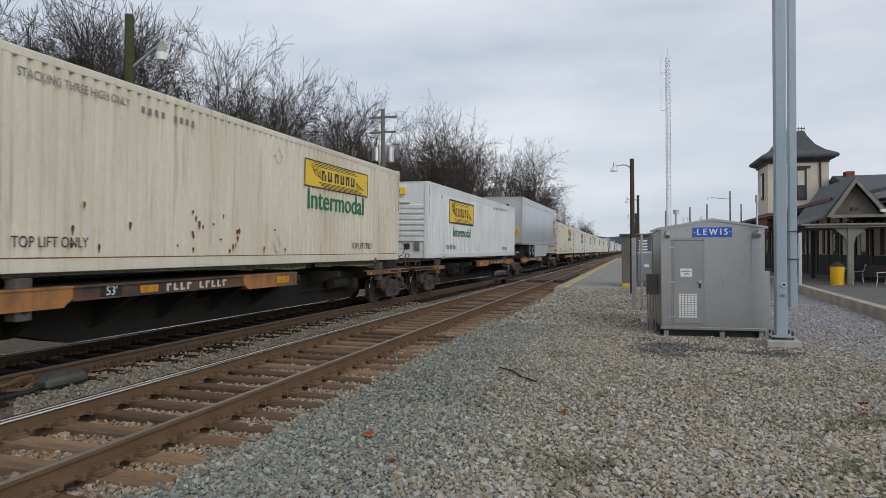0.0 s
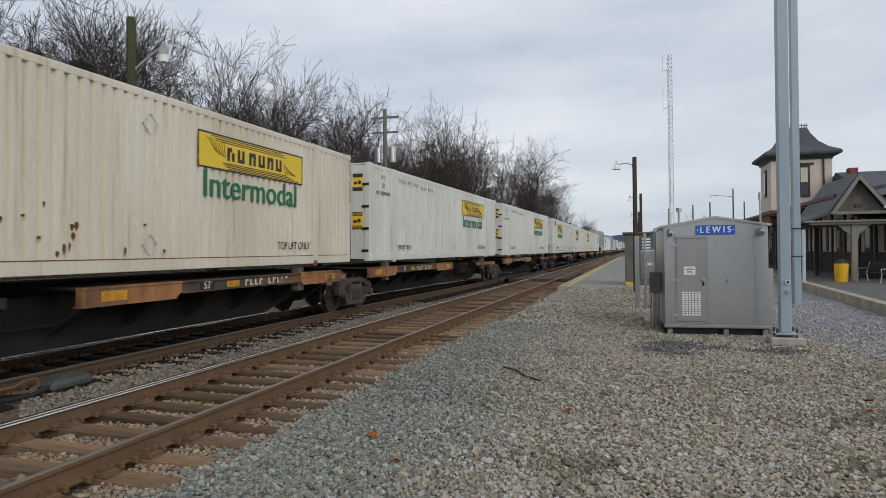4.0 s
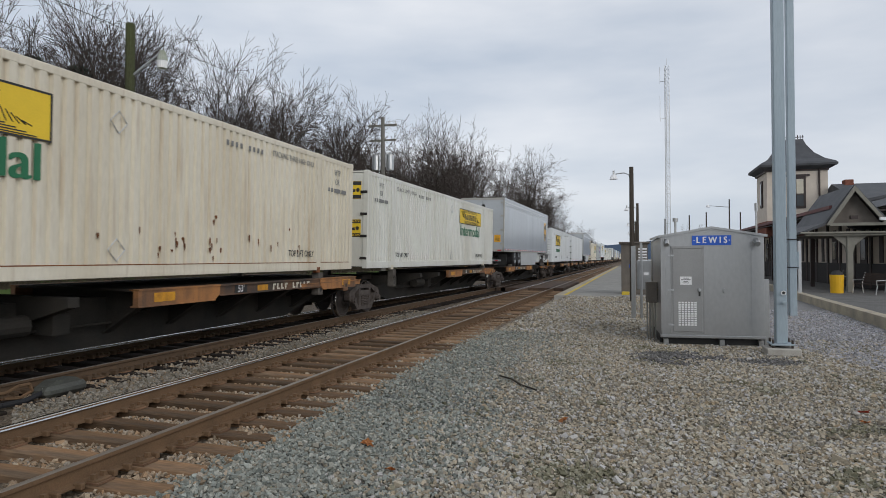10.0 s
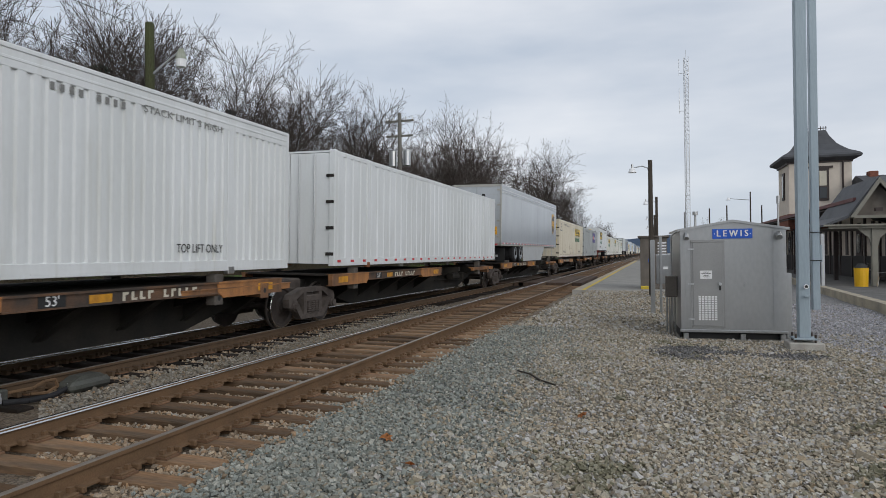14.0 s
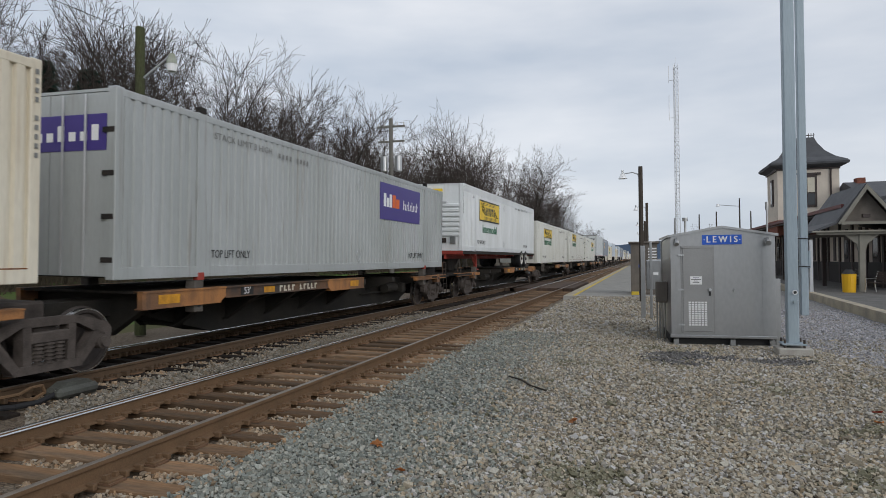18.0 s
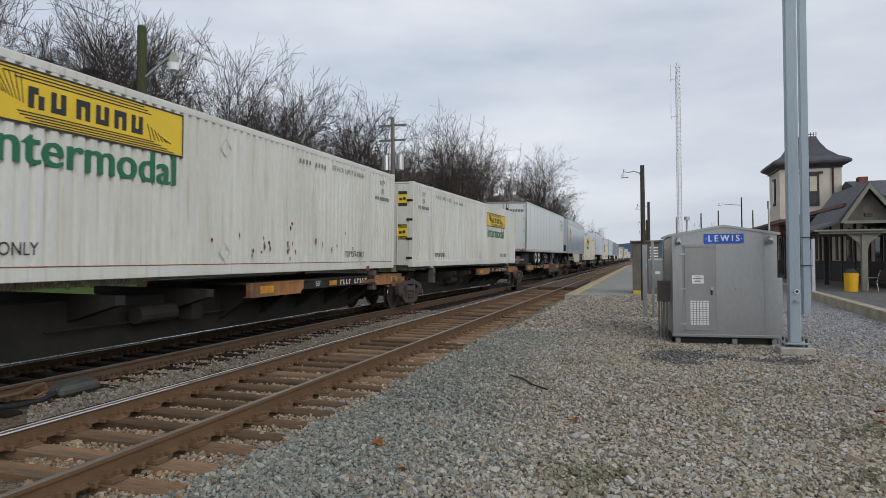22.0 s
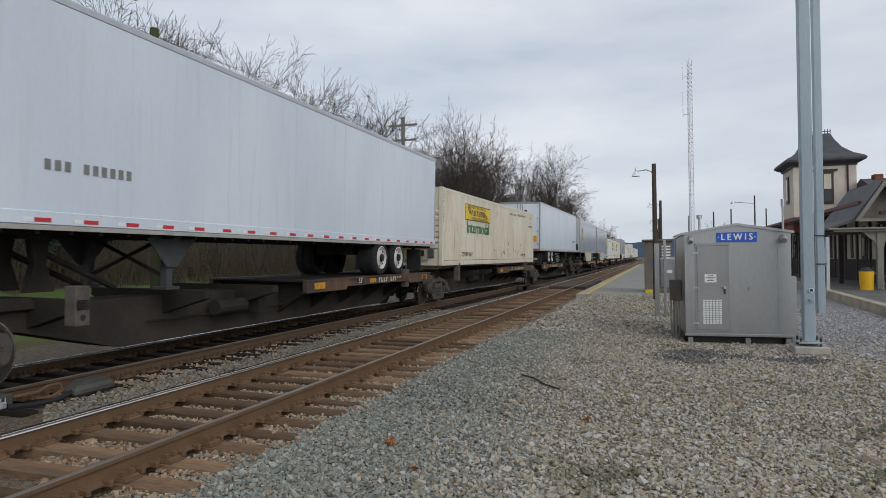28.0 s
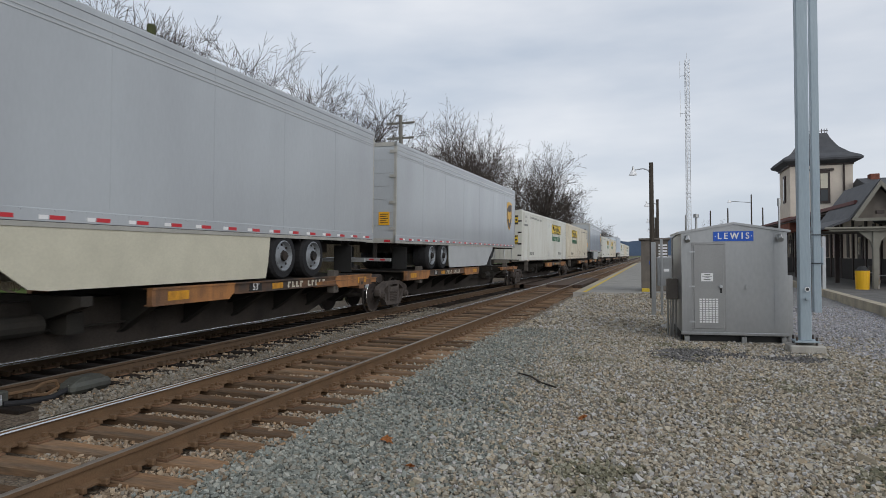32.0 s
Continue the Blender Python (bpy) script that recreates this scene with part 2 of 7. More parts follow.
M = {
    "stone_blue": loose("blue_grey_crushed_stone", [(0.092, 0.100, 0.090), (0.248, 0.264, 0.238), (0.165, 0.176, 0.158), (0.32, 0.335, 0.30), (0.21, 0.175, 0.128), (0.265, 0.283, 0.258), (0.122, 0.130, 0.112), (0.38, 0.375, 0.33), (0.205, 0.216, 0.19), (0.235, 0.215, 0.175)]),
    "stone_brown": loose("brown_grey_crushed_stone", [(0.133, 0.112, 0.082), (0.42, 0.367, 0.279), (0.278, 0.242, 0.184), (0.436, 0.424, 0.373), (0.31, 0.242, 0.158), (0.398, 0.354, 0.279), (0.167, 0.14, 0.105), (0.436, 0.424, 0.412), (0.364, 0.34, 0.296)]),
    "stone_drive": loose("pale_drive_gravel", [(0.167, 0.166, 0.172), (0.354, 0.351, 0.363), (0.261, 0.259, 0.267), (0.447, 0.443, 0.467), (0.307, 0.277, 0.239), (0.373, 0.369, 0.401)]),
    "litter": surface("leaf_litter_bank", (0.105, 0.082, 0.055), 0.95, 0, 0.25, 0.8, 12, 0.5, (0.055, 0.048, 0.034)),
    "trailer_pale": surface("pale_grey_trailer_paint", (0.69, 0.715, 0.70), 0.35, 0, 0.03, 0.7, 25, 0.02, (0.62, 0.645, 0.63), 0.3, (1, 1, 0.3), streak=(0.55, 0.56, 0.54)),
    "seam_grey": surface("dulled_seam_paint", (0.58, 0.60, 0.59), 0.45, 0, 0.1, 3, 30, 0.05, (0.50, 0.51, 0.50)),
    "skirt_cream": surface("cream_skirt_panel", (0.60, 0.57, 0.45), 0.5, 0, 0.06, 1.5, 30, 0.03),
    "stone_rust": loose("rust_stained_crushed_stone", [(0.116, 0.0877, 0.0609), (0.33, 0.25, 0.17), (0.189, 0.143, 0.1), (0.403, 0.323, 0.232), (0.303, 0.189, 0.104), (0.317, 0.268, 0.207), (0.255, 0.232, 0.201)]),
    "faded_ink": surface("faded_lettering", (0.22, 0.22, 0.21), 0.6, 0, 0.1, 2, 40, 0.0),
    "ballast": stones("ballast_stone", [(0.0446, 0.0446, 0.0425), (0.112, 0.115, 0.112), (0.164, 0.175, 0.167), (0.0967, 0.0856, 0.0744), (0.223, 0.223, 0.215)], 0.055, 0.9),
    "yard": stones("yard_gravel", [(0.0558, 0.0502, 0.0412), (0.189, 0.174, 0.143), (0.29, 0.268, 0.223), (0.145, 0.125, 0.0949), (0.401, 0.38, 0.335)], 0.04, 1.0),
    "bed": stones("rusty_track_bed", [(0.06, 0.048, 0.036), (0.156, 0.12, 0.09), (0.228, 0.186, 0.138), (0.12, 0.084, 0.054), (0.288, 0.24, 0.186)], 0.05, 0.9),
    "drive": stones("drive_gravel", [(0.176, 0.176, 0.179), (0.264, 0.264, 0.276), (0.211, 0.198, 0.175), (0.352, 0.352, 0.368)], 0.03, 0.5, 0.6),
    "grass": surface("rough_winter_grass", (0.10, 0.10, 0.045), 0.95, vary=0.2, scale=0.4, grain=30, second=(0.13, 0.11, 0.05), bump=0.6),
    "rust": surface("rusty_rail_steel", (0.142, 0.088, 0.050), 0.75, 0.1, 0.15, 4, 80, 0.2, (0.18, 0.108, 0.06)),
    "rust_dark": surface("oily_brown_rail_steel", (0.105, 0.071, 0.046), 0.8, 0.1, 0.15, 4, 80, 0.2, (0.13, 0.083, 0.05)),
    # far ties: oily wood, with the train's shade darkened into the colour
    "tie_dark": surface("oily_shade_dark_tie_wood", (0.017, 0.014, 0.012), 0.92, 0, 0.25, 5, 45, 0.5, (0.040, 0.028, 0.020), stretch=(0.15, 1, 1), each=0.4),
    "polished": surface("worn_rail_head", (0.82, 0.81, 0.80), 0.22, 1.0, 0.04, 3, 90, 0.03, stretch=(1, 0.1, 1)),
    "tie": surface("weathered_tie_wood", (0.132, 0.092, 0.061), 0.92, 0, 0.25, 5, 45, 0.5, (0.27, 0.148, 0.072), stretch=(0.15, 1, 1), each=0.55),
    "plate": surface("rusty_tie_plate", (0.21, 0.122, 0.073), 0.85, 0.1, 0.2, 9, 70, 0.3, (0.14, 0.086, 0.055), each=0.25),
    "cream": surface("cream_container_paint", (0.72, 0.67, 0.55), 0.5, 0, 0.06, 0.9, 25, 0.05, (0.62, 0.555, 0.43), 0.3, (1, 1, 0.25), streak=(0.40, 0.29, 0.18)),
    "white": surface("white_container_paint", (0.70, 0.70, 0.65), 0.45, 0, 0.045, 0.9, 25, 0.04, (0.61, 0.60, 0.53), 0.3, (1, 1, 0.25), streak=(0.42, 0.38, 0.30)),
    "bright": surface("bright_white_paint", (0.72, 0.74, 0.745), 0.4, 0, 0.03, 0.8, 25, 0.03, (0.64, 0.66, 0.655), 0.25, (1, 1, 0.3), streak=(0.54, 0.54, 0.50)),
    "grey_paint": surface("grey_trailer_paint", (0.44, 0.465, 0.485), 0.2, 0, 0.03, 0.7, 25, 0.02, (0.40, 0.42, 0.44), 0.3, (1, 1, 0.3)),
    "trailer_white": surface("white_trailer_paint", (0.68, 0.74, 0.80), 0.3, 0, 0.025, 0.6, 25, 0.02, (0.60, 0.66, 0.73), 0.3, (1, 1, 0.3), streak=(0.55, 0.58, 0.60)),
    "purple_grey": surface("grey_container_paint", (0.40, 0.42, 0.42), 0.5, 0, 0.05, 0.8, 25, 0.04, (0.33, 0.35, 0.34), 0.3, (1, 1, 0.25), streak=(0.22, 0.20, 0.17)),
    "yellow": surface("yellow_decal", (0.82, 0.56, 0.03), 0.5, 0, 0.04, 2, 40, 0.0),
    "green_ink": surface("green_lettering", (0.02, 0.16, 0.07), 0.5, 0, 0.05, 2, 40, 0.0),
    "black_ink": surface("black_lettering", (0.03, 0.03, 0.03), 0.6, 0, 0.05, 2, 40, 0.0),
    "orange_mark": surface("orange_decal", (0.72, 0.13, 0.01), 0.5, 0, 0.04, 2, 40, 0.0),
    "purple": surface("purple_decal", (0.055, 0.035, 0.22), 0.45, 0, 0.04, 2, 40, 0.0),
    "shield_brown": surface("brown_shield_decal", (0.05, 0.028, 0.02), 0.4, 0, 0.05, 2, 40, 0.0),
    "shield_gold": surface("golden_shield_decal", (0.72, 0.42, 0.06), 0.4, 0, 0.05, 2, 40, 0.0),
    "car_dark": surface("grimy_car_steel", (0.024, 0.023, 0.022), 0.8, 0, 0.2, 3, 40, 0.2, (0.055, 0.043, 0.035)),
    "car_orange": surface("faded_orange_car_paint", (0.42, 0.185, 0.06), 0.65, 0, 0.2, 1.6, 40, 0.15, (0.19, 0.095, 0.045), 0.22, streak=(0.06, 0.045, 0.036)),
    "car_yellow": surface("yellow_stripe_paint", (0.70, 0.33, 0.02), 0.55, 0, 0.15, 4, 40, 0.05, (0.42, 0.19, 0.02), 0.25),
    "truck_iron": surface("dusty_cast_iron", (0.105, 0.088, 0.078), 0.8, 0.05, 0.2, 5, 60, 0.25, (0.055, 0.046, 0.041)),
    "spine_grey": surface("dusty_spine_steel", (0.024, 0.023, 0.021), 0.85, 0, 0.15, 1.5, 40, 0.1, (0.040, 0.035, 0.029)),
    "pedestal_grey": surface("grimy_grey_pedestal_steel", (0.13, 0.118, 0.105), 0.75, 0, 0.2, 4, 50, 0.15, (0.07, 0.058, 0.048)),
    "spine_brown": surface("rusty_brown_spine_steel", (0.060, 0.050, 0.043), 0.85, 0, 0.2, 1.2, 40, 0.1, (0.032, 0.028, 0.025)),
    # oily ballast made near-black, the deep shade under the train included
    "oily": stones("oily_shade_dark_ballast", [(0.009, 0.0085, 0.008), (0.021, 0.019, 0.017), (0.032, 0.028, 0.025), (0.019, 0.016, 0.014)], 0.05),
    "lawn": surface("mown_winter_lawn", (0.085, 0.150, 0.036), 0.95, vary=0.2, scale=0.3, grain=25, second=(0.10, 0.115, 0.045), bump=0.5),
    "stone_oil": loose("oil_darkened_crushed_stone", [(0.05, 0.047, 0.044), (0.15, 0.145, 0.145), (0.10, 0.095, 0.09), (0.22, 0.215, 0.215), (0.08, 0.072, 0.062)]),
    "rim_white": surface("white_wheel_rim", (0.62, 0.61, 0.58), 0.55, 0, 0.08, 5, 40, 0.05, (0.42, 0.39, 0.34)),
    "car_brown": surface("brown_worn_car_paint", (0.145, 0.075, 0.038), 0.7, 0, 0.2, 1.6, 40, 0.15, (0.055, 0.042, 0.034), 0.22, streak=(0.035, 0.031, 0.028)),
    "deck_wood": surface("brown_crossing_timber", (0.10, 0.068, 0.050), 0.9, 0, 0.2, 2, 40, 0.3, (0.065, 0.048, 0.038), stretch=(1, 0.15, 1), each=0.2),
    # greyish-tan trim paint, darkened to carry the shade under the porch
    "porch_paint": surface("shade_dark_porch_paint", (0.22, 0.21, 0.175), 0.7, 0, 0.08, 3, 50, 0.08),
    "kerb_stone": surface("tan_weathered_kerb", (0.42, 0.365, 0.27), 0.9, 0, 0.12, 1.5, 60, 0.25, (0.27, 0.245, 0.20)),
    "leg_dark": surface("dark_landing_gear_paint", (0.06, 0.062, 0.066), 0.7, 0, 0.15, 3, 40, 0.1),
    "leg_grey": surface("grey_landing_gear_paint", (0.27, 0.275, 0.28), 0.6, 0, 0.1, 3, 40, 0.1),
    "galv_door": surface("dull_grey_door_steel", (0.33, 0.33, 0.325), 0.42, 0.4, 0.05, 1.2, 30, 0.02, (0.27, 0.27, 0.265)),
    "stone_moss": loose("mossy_crushed_stone", [(0.10, 0.096, 0.062), (0.23, 0.215, 0.155), (0.16, 0.152, 0.10), (0.30, 0.285, 0.22), (0.13, 0.118, 0.07), (0.21, 0.185, 0.135)]),
    "rust_spot": surface("rust_blister", (0.20, 0.08, 0.03), 0.9, 0, 0.25, 9, 60, 0.2, (0.08, 0.045, 0.03)),
    "stone_mid": loose("dusty_grey_crushed_stone", [(0.0766, 0.068, 0.0548), (0.24, 0.218, 0.181), (0.154, 0.137, 0.11), (0.317, 0.295, 0.253), (0.187, 0.142, 0.0931), (0.218, 0.203, 0.17)]),
    "placard": surface("orange_yellow_placard", (0.80, 0.40, 0.02), 0.5, 0, 0.04, 3, 40, 0.0),
    "dull_head": surface("dull_worn_rail_head", (0.27, 0.235, 0.20), 0.5, 0.6, 0.08, 3, 90, 0.05, (0.20, 0.165, 0.135), stretch=(1, 0.1, 1)),
    "rear_beige": surface("beige_rear_frame", (0.42, 0.41, 0.37), 0.5, 0, 0.1, 3, 40, 0.05),
    "oily_iron": surface("oily_green_grey_iron", (0.085, 0.088, 0.075), 0.7, 0.1, 0.2, 5, 40, 0.15, (0.05, 0.048, 0.042)),
    "sign_green": surface("green_sign_ink", (0.03, 0.22, 0.10), 0.5, 0, 0.05, 3, 40, 0.0),
    "leaf_red": surface("fallen_red_leaf", (0.45, 0.06, 0.03), 0.7, 0, 0.1, 9, 60, 0.1),
    "leaf_orange": surface("fallen_orange_leaf", (0.50, 0.20, 0.06), 0.7, 0, 0.1, 9, 60, 0.1),
    "wheel_steel": surface("wheel_steel", (0.07, 0.058, 0.052), 0.65, 0.4, 0.15, 6, 60, 0.1),
    "white_panel": surface("grey_white_sign_panel", (0.62, 0.62, 0.60), 0.5, 0, 0.06, 2, 40, 0.02, (0.5, 0.49, 0.46)),
    "red_patch": surface("dark_red_repair_patch", (0.16, 0.025, 0.02), 0.6, 0, 0.12, 3, 40, 0.05),
    "rim_grey": surface("grey_wheel_rim", (0.26, 0.28, 0.30), 0.5, 0.2, 0.1, 5, 40, 0.05, (0.17, 0.18, 0.19)),
    "rubber": surface("tyre_rubber", (0.028, 0.028, 0.030), 0.85, 0, 0.1, 8, 80, 0.2),
    "galv": surface("galvanised_steel", (0.47, 0.475, 0.475), 0.30, 0.85, 0.06, 0.8, 14, 0.02, (0.37, 0.375, 0.375), 0.5, (1, 1, 0.5)),
    "galv_pole": surface("blue_grey_pole_steel", (0.34, 0.405, 0.445), 0.5, 0.3, 0.07, 2.5, 40, 0.05, (0.28, 0.345, 0.39), 0.4, (1, 1, 0.15)),
    "concrete": surface("old_concrete", (0.42, 0.40, 0.36), 0.9, 0, 0.1, 3, 70, 0.3, (0.30, 0.28, 0.25)),
    "asphalt": surface("station_asphalt", (0.15, 0.145, 0.138), 0.92, 0, 0.12, 1.2, 120, 0.3, (0.11, 0.107, 0.10)),
    "asphalt_pale": surface("worn_pale_asphalt", (0.30, 0.29, 0.265), 0.92, 0, 0.12, 1.2, 120, 0.3, (0.23, 0.222, 0.205)),
    "line_yellow": surface("platform_line_yellow", (0.62, 0.45, 0.06), 0.8, 0, 0.12, 5, 60, 0.1),
    "pole_wood": surface("creosoted_pole_wood", (0.05, 0.042, 0.036), 0.9, 0, 0.2, 3, 40, 0.4, (0.09, 0.075, 0.06), stretch=(1, 1, 0.1)),
    "moss_wood": surface("mossy_pole_wood", (0.075, 0.085, 0.04), 0.95, 0, 0.2, 2, 40, 0.4, (0.05, 0.045, 0.035), stretch=(1, 1, 0.2)),
    "grey_wood": surface("grey_pole_wood", (0.20, 0.19, 0.17), 0.9, 0, 0.15, 3, 40, 0.4, stretch=(1, 1, 0.1)),
    "bark": surface("bare_tree_bark", (0.045, 0.038, 0.033), 0.95, 0, 0.2, 2, 20, 0.4, (0.080, 0.070, 0.062)),
    "twig": surface("bare_twigs", (0.072, 0.058, 0.051), 0.95, 0, 0.2, 0.5, 20, 0.0, (0.10, 0.083, 0.074)),
    "lamp_cap": surface("weathered_lamp_cap", (0.36, 0.38, 0.33), 0.6, 0, 0.1, 3, 40, 0.05, (0.2, 0.22, 0.14)),
    "needles": surface("conifer_needles", (0.028, 0.055, 0.040), 0.9, 0, 0.2, 3, 30, 0.3),
    "brush": surface("dry_brush", (0.10, 0.082, 0.055), 0.95, 0, 0.25, 2, 30, 0.3, (0.06, 0.05, 0.036)),
    "stucco": surface("pale_stucco", (0.62, 0.55, 0.47), 0.9, 0, 0.05, 2, 80, 0.15),
    "trim_brown": surface("dark_brown_trim", (0.045, 0.03, 0.026), 0.6, 0, 0.1, 3, 60, 0.1),
    "dado_dark": surface("near_black_dado_paint", (0.022, 0.018, 0.018), 0.7, 0, 0.1, 3, 60, 0.1),
    "red_roof": surface("red_brown_roof_edge", (0.14, 0.045, 0.04), 0.6, 0, 0.12, 2, 50, 0.1),
    "slate": surface("slate_roof", (0.075, 0.078, 0.085), 0.7, 0, 0.15, 1.5, 30, 0.3, (0.05, 0.052, 0.058)),
    "cream_trim": surface("cream_trim_paint", (0.58, 0.54, 0.44), 0.7, 0, 0.06, 3, 50, 0.05),
    "brick": surface("red_brick", (0.25, 0.10, 0.07), 0.9, 0, 0.2, 6, 60, 0.3),
    "bin_yellow": surface("yellow_plastic", (0.75, 0.42, 0.01), 0.45, 0, 0.04, 3, 40, 0.02),
    "blue_sign": surface("blue_enamel", (0.02, 0.11, 0.55), 0.35, 0, 0.04, 3, 40, 0.0),
    "sign_white": surface("white_enamel", (0.80, 0.80, 0.80), 0.4, 0, 0.02, 3, 40, 0.0),
    "hut_brown": surface("weathered_hut_cladding", (0.17, 0.15, 0.13), 0.85, 0, 0.12, 3, 50, 0.2),
    "hills": surface("far_wooded_hills", (0.06, 0.088, 0.135), 1.0, 0, 0.1, 0.01, 0.2, 0.0),
    "red_paint": surface("red_chassis_paint", (0.33, 0.045, 0.03), 0.55, 0, 0.15, 3, 40, 0.1),
    "red_mark": surface("red_reflector", (0.55, 0.03, 0.04), 0.4, 0, 0.03, 3, 40, 0.0),
    "glass": surface("dark_window_glass", (0.03, 0.035, 0.04), 0.08, 0, 0.02, 3, 40, 0.0),
    "black": surface("black_plastic", (0.02, 0.02, 0.02), 0.6, 0, 0.1, 3, 40, 0.05),
    "skirt": surface("pale_skirt_panel", (0.47, 0.485, 0.49), 0.5, 0, 0.06, 1.5, 30, 0.03),
    "alu": surface("aluminium_rail", (0.55, 0.56, 0.57), 0.4, 0.6, 0.05, 3, 40, 0.03),
    "orange_red": surface("rust_stain", (0.25, 0.10, 0.045), 0.9, 0, 0.2, 6, 60, 0.1),
}


# ---------------------------------------------------------------- mesh helpers
def part(name, bm, material, parent=None, label="", at=None):
    """Links a bmesh as one mesh object under a thing or a part."""
    me = bpy.data.meshes.new(name)
    bm.to_mesh(me)
    bm.free()
    me.materials.append(M[material])
    ob = new(name, me)
    if parent is not None:
        ob.parent = parent
    if at is not None:
        ob.matrix_basis = at
    if label:
        ob["label"] = label
    return ob


def again(ob, at, parent=None):
    """The same mesh once more, as an object of its own."""
    o = ob.copy()
    scene.collection.objects.link(o)
    o.parent = parent if parent is not None else ob.parent
    o.matrix_basis = at
    return o


def box(x0, y0, z0, x1, y1, z1, bm=None, bevel=0.0):
    bm = bm or bmesh.new()
    r = bmesh.ops.create_cube(bm, size=1.0)
    m = Matrix.Translation(((x0 + x1) / 2, (y0 + y1) / 2, (z0 + z1) / 2)) @ Matrix.Diagonal((abs(x1 - x0), abs(y1 - y0), abs(z1 - z0), 1))
    bmesh.ops.transform(bm, matrix=m, verts=r["verts"])
    if bevel:
        es = list({e for v in r["verts"] for e in v.link_edges})
        bmesh.ops.bevel(bm, geom=es, offset=bevel, segments=1, affect="EDGES")
    return bm


def rod(a, b, r, seg=8, bm=None, r2=None, caps=True):
    bm = bm or bmesh.new()
    a, b = Vector(a), Vector(b)
    d = b - a
    q = d.to_track_quat("Z", "Y").to_matrix().to_4x4()
    m = Matrix.Translation((a + b) / 2) @ q
    bmesh.ops.create_cone(bm, cap_ends=caps, segments=seg, radius1=r, radius2=r if r2 is None else r2, depth=d.length, matrix=m)
    return bm


def prism(points, axis, lo, hi, bm=None):
    """A polygon in the plane across the axis, pushed from lo to hi. points: the two other coordinates in order x, y, z."""
    bm = bm or bmesh.new()

    def at(p, w):
        return {"x": (w, p[0], p[1]), "y": (p[0], w, p[1]), "z": (p[0], p[1], w)}[axis]
    a = [bm.verts.new(at(p, lo)) for p in points]
    b = [bm.verts.new(at(p, hi)) for p in points]
    bm.faces.new(a)
    bm.faces.new(list(reversed(b)))
    for i in range(len(a)):
        j = (i + 1) % len(a)
        bm.faces.new((a[j], a[i], b[i], b[j]))
    bmesh.ops.recalc_face_normals(bm, faces=bm.faces[:])
    return bm


def thing(name, label, category, at=None, group="", kind=""):
    ob = new(name)
    ob.empty_display_size = 0.2
    if at is not None:
        ob.matrix_basis = at
    return tagged(ob, label, category, group, kind)


def letters(text, size, material, parent, at, name="lettering", width=None, label="", bold=0.0):
    """Raised flat lettering in the built-in font, as a mesh; width squeezes it to a length."""
    cu = bpy.data.curves.new(name, "FONT")
    cu.body, cu.size, cu.extrude, cu.resolution_u = text, size, 0.0015, 4
    cu.align_x, cu.align_y = "CENTER", "CENTER"
    tmp = new("tmp", cu)
    dg = bpy.context.evaluated_depsgraph_get()
    me = bpy.data.meshes.new_from_object(tmp.evaluated_get(dg))
    bpy.data.objects.remove(tmp)
    xs = [v.co.x for v in me.vertices]
    if width and xs:
        k = width / max(1e-6, max(xs) - min(xs))
        for v in me.vertices:
            v.co.x *= k
    if bold:  # strokes thickened by two shifted layers
        bm = bmesh.new()
        for dx, dz in ((-bold, 0.0), (0.0, 0.001), (bold, 0.002)):
            bm.from_mesh(me)
            bm.verts.ensure_lookup_table()
            for v in bm.verts[-len(me.vertices):]:
                v.co += Vector((dx, bold * 0.4 if dx > 0 else 0.0, dz))
        bm.to_mesh(me)
        bm.free()
    me.materials.clear()
    me.materials.append(M[material])
    ob = new(name, me)
    ob.parent, ob.matrix_basis = parent, at
    if label:
        ob["label"] = label
    return ob


# ---------------------------------------------------------------- plan: rail tops at z = 0, tracks along y
NEAR_RAIL, SPACING, GAUGE = -4.306, 3.72, 1.505
C1 = NEAR_RAIL - GAUGE / 2
C2 = C1 - SPACING
CANT = 0.033


def bend(y):
    """How far the train's track draws to the right, y metres out."""
    u = min(1.0, max(0.0, (y - 15) / 45))
    return 0.9 * u * u * (3 - 2 * u)


def bank(x, y):
    """The wooded rise behind the lawn."""
    return min(5.5, max(0.0, -20.5 - x) * 0.34) * min(1.0, max(0.0, (300 - y) / 120))


def ground_z(x, y):
    """Height of the ballast and yard: shoulders by the tracks, level yard, lawn behind."""
    if x > -3.2:
        rise = 0.23 * min(1, max(0, (y - 24) / 4.5)) if x < 1.2 and y < 29.5 else 0.0
        return -0.235 - 0.045 * min(1, max(0, (x + 3.2) / 1.6)) + rise * min(1, max(0, (x + 3.2) / 0.6)) * min(1, (1.2 - x) / 0.6 if x < 1.2 else 0)
    if x > C2 - 2.2:
        return -0.235
    return -0.235 - 0.30 * min(1, (C2 - 2.2 - x) / 1.5)


# ---------------------------------------------------------------- ground
def steps(*spans):
    out = []
    for a, b, d in spans:
        k = max(1, round((b - a) / d))
        out += [a + (b - a) * i / k for i in range(k)]
    return out + [spans[-1][1]]


